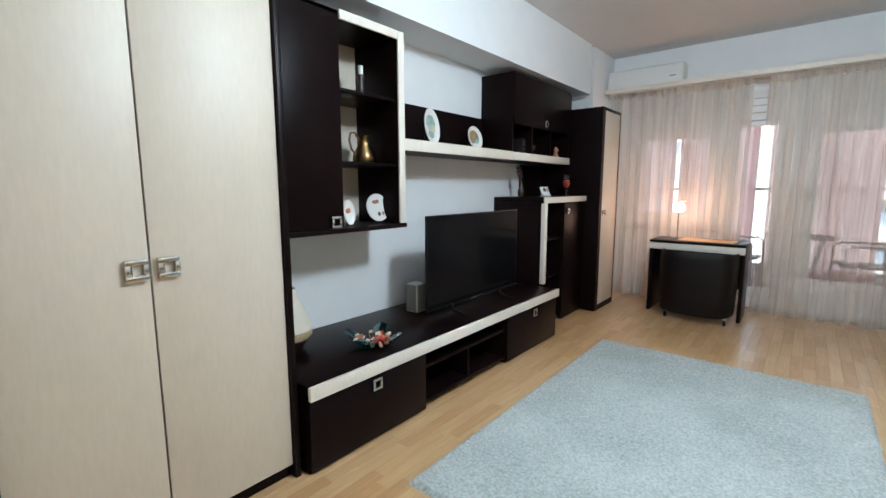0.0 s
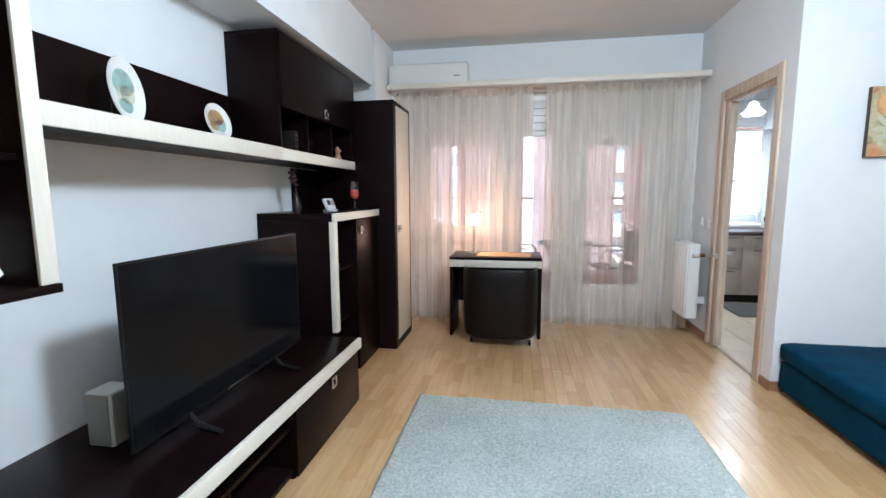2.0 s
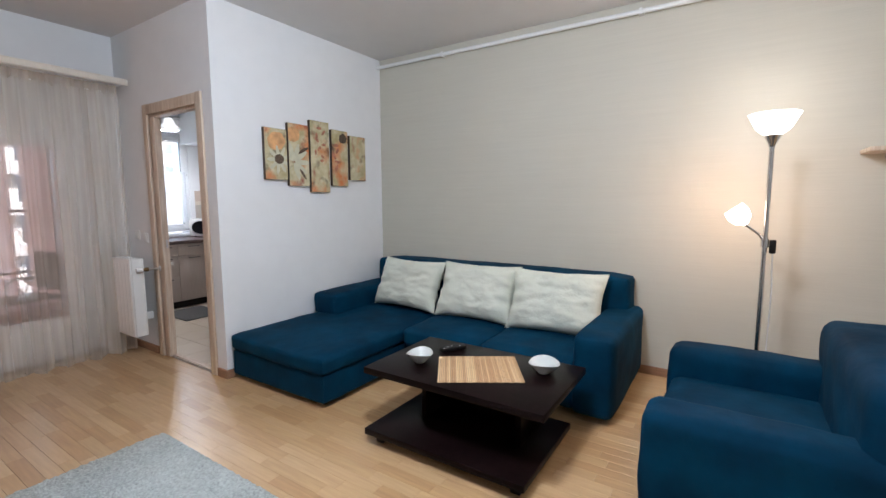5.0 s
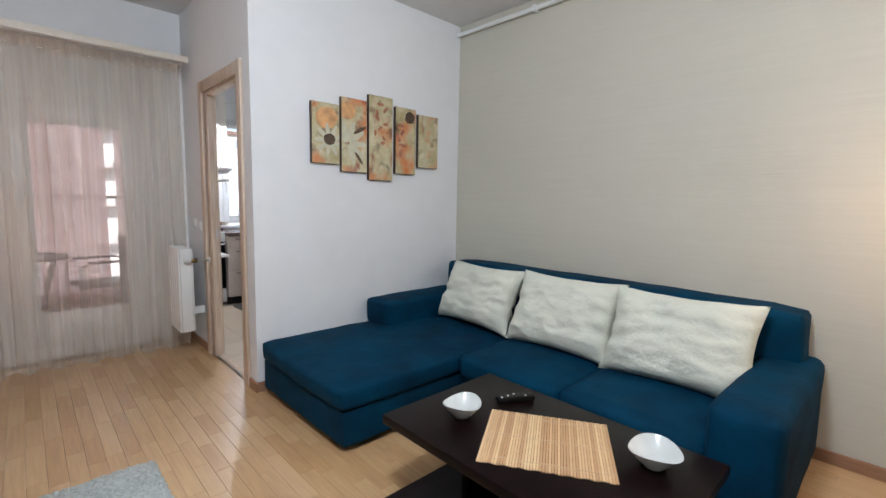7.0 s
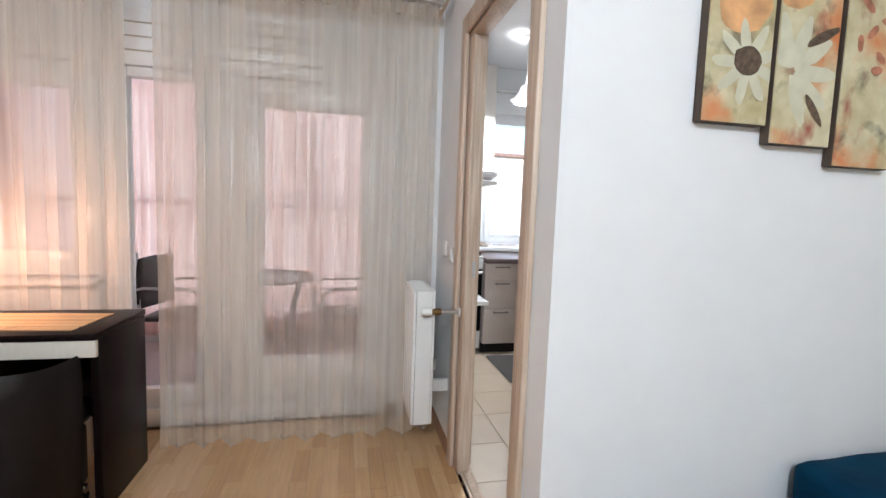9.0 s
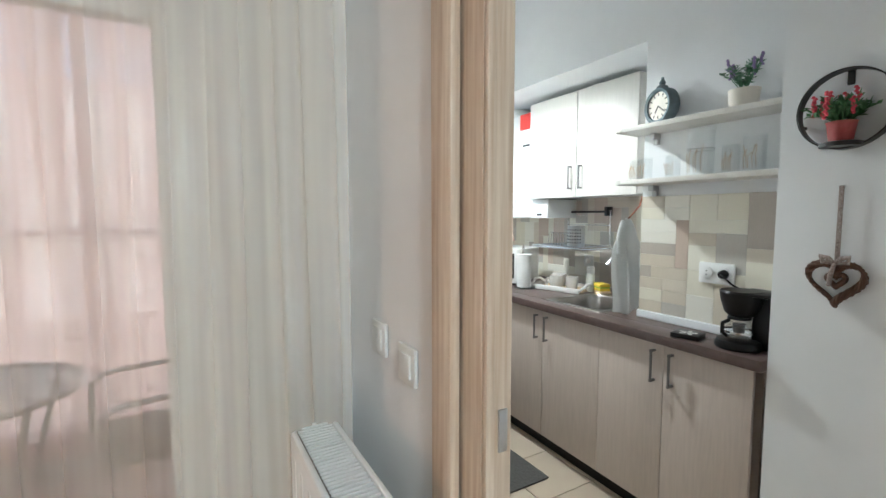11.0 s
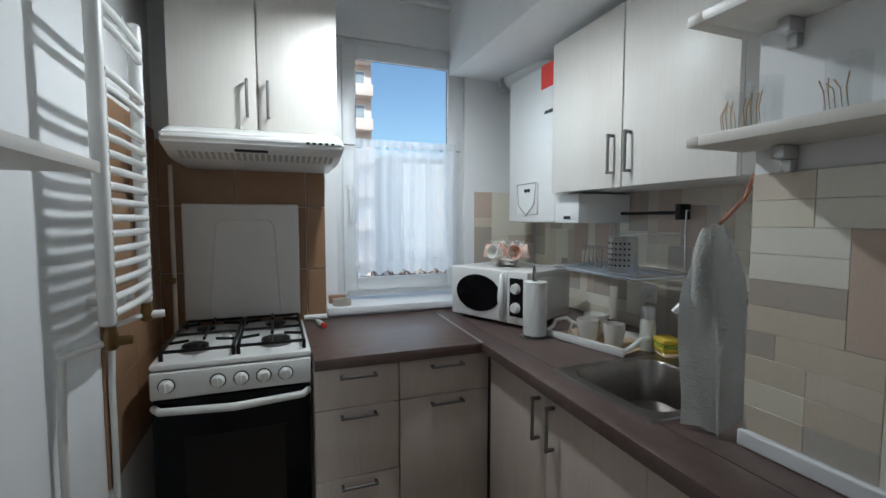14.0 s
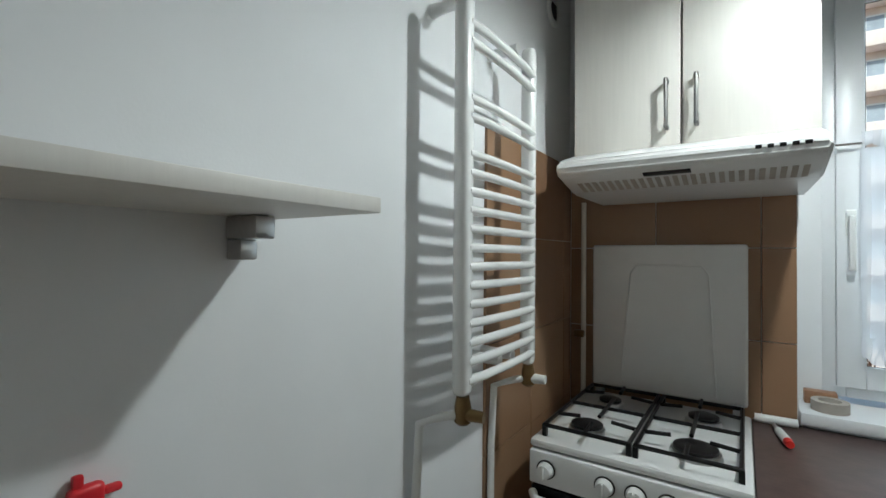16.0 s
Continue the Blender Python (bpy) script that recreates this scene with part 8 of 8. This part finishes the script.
# ---- pieces of the floors and tiled walls ----
ROOM.update(y=0.0, z=0.0)
def plank_mat(name, per_island):
    m = bpy.data.materials.new(name)
    m.use_nodes = True
    n, link = m.node_tree.nodes, m.node_tree.links.new
    b = n["Principled BSDF"]
    b.inputs["Roughness"].default_value, b.inputs["Coat Weight"].default_value, b.inputs["Coat Roughness"].default_value = 0.36, 0.5, 0.13
    geo = n.new("ShaderNodeNewGeometry")
    rnd = geo.outputs["Random Per Island"] if per_island else n.new("ShaderNodeObjectInfo").outputs["Random"]
    ramp = n.new("ShaderNodeValToRGB")
    tones = [(0.54, 0.335, 0.16), (0.575, 0.37, 0.185), (0.485, 0.29, 0.13), (0.55, 0.35, 0.17), (0.51, 0.31, 0.142), (0.59, 0.385, 0.197)]
    ramp.color_ramp.interpolation = "CONSTANT"
    while len(ramp.color_ramp.elements) < len(tones):
        ramp.color_ramp.elements.new(0.5)
    for i, c in enumerate(tones):
        ramp.color_ramp.elements[i].position, ramp.color_ramp.elements[i].color = i / len(tones), (*c, 1)
    link(rnd, ramp.inputs[0])
    shift, mp, tx, mul, mix = n.new("ShaderNodeCombineXYZ"), n.new("ShaderNodeMapping"), n.new("ShaderNodeTexNoise"), n.new("ShaderNodeMath"), n.new("ShaderNodeMix")
    mul.operation, mul.inputs[1].default_value = "MULTIPLY", 37.0
    link(rnd, mul.inputs[0]), link(mul.outputs[0], shift.inputs[0]), link(mul.outputs[0], shift.inputs[1])
    link(geo.outputs["Position"], mp.inputs[0]), link(shift.outputs[0], mp.inputs["Location"])
    mp.inputs["Scale"].default_value = (34, 2.2, 1)
    tx.inputs["Scale"].default_value, tx.inputs["Detail"].default_value = 2.0, 6
    link(mp.outputs[0], tx.inputs["Vector"])
    mix.data_type, mix.blend_type = "RGBA", "OVERLAY"
    mix.inputs["Factor"].default_value = 0.35
    link(ramp.outputs[0], mix.inputs["A"]), link(tx.outputs["Color"], mix.inputs["B"])
    grey = n.new("ShaderNodeRGBToBW")
    link(tx.outputs["Color"], grey.inputs[0]), link(grey.outputs[0], mix.inputs["B"])
    link(mix.outputs["Result"], b.inputs["Base Color"])
    bp = n.new("ShaderNodeBump")
    bp.inputs["Strength"].default_value, bp.inputs["Distance"].default_value = 0.05, 0.004
    link(tx.outputs["Fac"], bp.inputs["Height"]), link(bp.outputs[0], b.inputs["Normal"])
    return m


def slab_mesh(name, sx, sy, sz, chamfer, material):
    """A thin piece with chamfered top edges, its origin at the lower corner."""
    c = chamfer
    v = [(0, 0, 0), (sx, 0, 0), (sx, sy, 0), (0, sy, 0), (0, 0, sz - c), (sx, 0, sz - c), (sx, sy, sz - c), (0, sy, sz - c),
         (c, c, sz), (sx - c, c, sz), (sx - c, sy - c, sz), (c, sy - c, sz)]
    f = [(0, 1, 5, 4), (1, 2, 6, 5), (2, 3, 7, 6), (3, 0, 4, 7), (4, 5, 9, 8), (5, 6, 10, 9), (6, 7, 11, 10), (7, 4, 8, 11), (8, 9, 10, 11)]
    me = bpy.data.meshes.new(name)
    me.from_pydata(v, [], f)
    me.materials.append(material)
    return me


def oak_floor():
    floor = bpy.data.objects["floor"]
    single, rest = plank_mat("oak_strip", False), plank_mat("oak_strip_field", True)
    wide, lengths = 0.0705, (0.34, 0.42, 0.50, 0.27)
    shared = {}
    verts, faces = [], []
    rnd = random.Random(5)
    count = 0
    x = XW
    while x < XE - 0.01:
        y = YS - rnd.random() * 0.4
        sx = min(wide, XE - x) - 0.0008
        end = YC if x < XD - 0.01 else YP
        while y < end - 0.005:
            ln = rnd.choice(lengths)
            a, b = max(y, YS), min(y + ln, end)
            y += ln
            if b - a < 0.02:
                continue
            near = -0.98 < x < 1.5 and a > 4.28 and count < 300
            if near:
                key = (round(sx, 4), round(b - a, 3))
                if key not in shared:
                    shared[key] = slab_mesh("plank", sx, b - a - 0.0008, 0.018, 0.0006, single)
                ob = new("plank", shared[key])
                ob.location = (x, a, -0.018)
                ob.parent = floor
                count += 1
            else:
                k = len(verts)
                c = 0.0006
                L = b - a - 0.0008
                verts.extend([(x, a, -0.018), (x + sx, a, -0.018), (x + sx, a + L, -0.018), (x, a + L, -0.018), (x, a, -c), (x + sx, a, -c), (x + sx, a + L, -c), (x, a + L, -c),
                              (x + c, a + c, 0), (x + sx - c, a + c, 0), (x + sx - c, a + L - c, 0), (x + c, a + L - c, 0)])
                faces.extend(tuple(k + q for q in f) for f in ((0, 1, 5, 4), (1, 2, 6, 5), (2, 3, 7, 6), (3, 0, 4, 7), (4, 5, 9, 8), (5, 6, 10, 9), (6, 7, 11, 10), (7, 4, 8, 11), (8, 9, 10, 11)))
        x += wide
    me = bpy.data.meshes.new("plank_field")
    me.from_pydata(verts, [], faces)
    me.materials.append(rest)
    ob = new("plank_field", me)
    ob.parent = floor
    tagged(ob, "oak parquet strips", kind="stuff")


oak_floor()


def kitchen_tiles():
    floor = bpy.data.objects["kitchen_floor"]
    m = random_mat("cream_floor_tile", [(0.58, 0.51, 0.43), (0.60, 0.53, 0.45), (0.56, 0.49, 0.41)], 0.35, grain=8, bump=0.03)
    s = 0.33
    shared = {}
    for i in range(7):
        for j in range(10):
            x, y = XD + i * s, YP + 0.13 + j * s
            sx, sy = min(s, XR - x) - 0.004, min(s, YK - y) - 0.004
            if sx < 0.02 or sy < 0.02:
                continue
            key = (round(sx, 3), round(sy, 3))
            if key not in shared:
                shared[key] = slab_mesh("tile", sx, sy, 0.014, 0.0015, m)
            ob = new("tile", shared[key])
            ob.location = (x, y, -0.014)
            ob.parent = floor


kitchen_tiles()


def face_piece(me, wall, axis, at, u, z):
    """A piece standing on a wall: axis says which way the wall faces."""
    ob = new("tile", me)
    ob.parent = wall
    z -= 0.05
    if axis == "-y":
        at += 0.08
    else:
        u += 0.08
    if axis == "-x":
        ob.matrix_basis = Matrix(((0, 0, -1, at), (1, 0, 0, u), (0, 1, 0, z), (0, 0, 0, 1)))
    elif axis == "+x":
        ob.matrix_basis = Matrix(((0, 0, 1, at), (-1, 0, 0, u), (0, 1, 0, z), (0, 0, 0, 1)))
    else:
        ob.matrix_basis = Matrix(((1, 0, 0, u), (0, 0, -1, at), (0, 1, 0, z), (0, 0, 0, 1)))
    return ob


PATCH = random_mat("patchwork_tile", [(0.58, 0.53, 0.46), (0.72, 0.70, 0.62), (0.46, 0.45, 0.43), (0.62, 0.57, 0.50), (0.76, 0.74, 0.68), (0.42, 0.39, 0.36), (0.50, 0.42, 0.37), (0.69, 0.66, 0.57)], 0.3, grain=40, stretch=(14, 1, 1), bump=0.02)


def patchwork(wall, axis, at, u0, u1, z0, z1, seed):
    """Oblong tiles of mixed sizes that fill a field without gaps."""
    rnd = random.Random(seed)
    cu, cz = 0.055, 0.052
    nu, nz = max(1, round((u1 - u0) / cu)), max(1, round((z1 - z0) / cz))
    cu, cz = (u1 - u0) / nu, (z1 - z0) / nz
    taken, shared = set(), {}
    for j in range(nz):
        for i in range(nu):
            if (i, j) in taken:
                continue
            w, h = rnd.choice(((3, 1), (2, 2), (1, 3), (2, 3), (2, 3), (1, 4), (4, 1), (2, 1), (2, 4)))
            while w > 1 and (i + w > nu or any((i + a, j) in taken for a in range(w))):
                w -= 1
            while h > 1 and (j + h > nz or any((i + a, j + b) in taken for a in range(w) for b in range(h))):
                h -= 1
            taken.update((i + a, j + b) for a in range(w) for b in range(h))
            if (w, h) not in shared:
                shared[w, h] = slab_mesh("tile", w * cu - 0.0008, h * cz - 0.0008, 0.006, 0.0006, PATCH)
            face_piece(shared[w, h], wall, axis, at, u0 + i * cu, z0 + j * cz)


obs = bpy.data.objects
patchwork(obs["wall_shaft"], "-x", XS - 0.001, 5.642, 6.268, CT + 0.036, 1.462, 1)
patchwork(obs["wall_sink"], "-x", XR - 0.001, 6.275, 7.97, CT + 0.002, 1.53, 2)
patchwork(obs["wall_kitchen_window"], "-y", YK - 0.001, 3.25, 3.64, CT + 0.03, 1.53, 3)


def brown_tiles():
    m = random_mat("brown_wall_tile_piece", [(0.35, 0.24, 0.155), (0.39, 0.275, 0.18), (0.32, 0.215, 0.14)], 0.32, grain=7, bump=0.04)
    w, h = 0.30, 0.29
    shared = {}

    def lay(wall, axis, at, u0, u1, z0, z1):
        u = u0
        while u < u1 - 0.01:
            su = min(w, u1 - u)
            z = z0
            while z < z1 - 0.01:
                sz = min(h, z1 - z)
                key = (round(su, 3), round(sz, 3))
                if key not in shared:
                    shared[key] = slab_mesh("tile", su - 0.0025, sz - 0.0025, 0.008, 0.001, m)
                face_piece(shared[key], wall, axis, at, u + su - 0.001 if axis == "+x" else u, z)
                z += sz
            u += su
    lay(obs["wall_stove"], "-y", 7.829, XK + 0.01, 2.398, 0.56, 1.71)
    lay(obs["wall_door"], "+x", XK + 0.001, 7.14, 7.82, 0.585, 1.745)


brown_tiles()
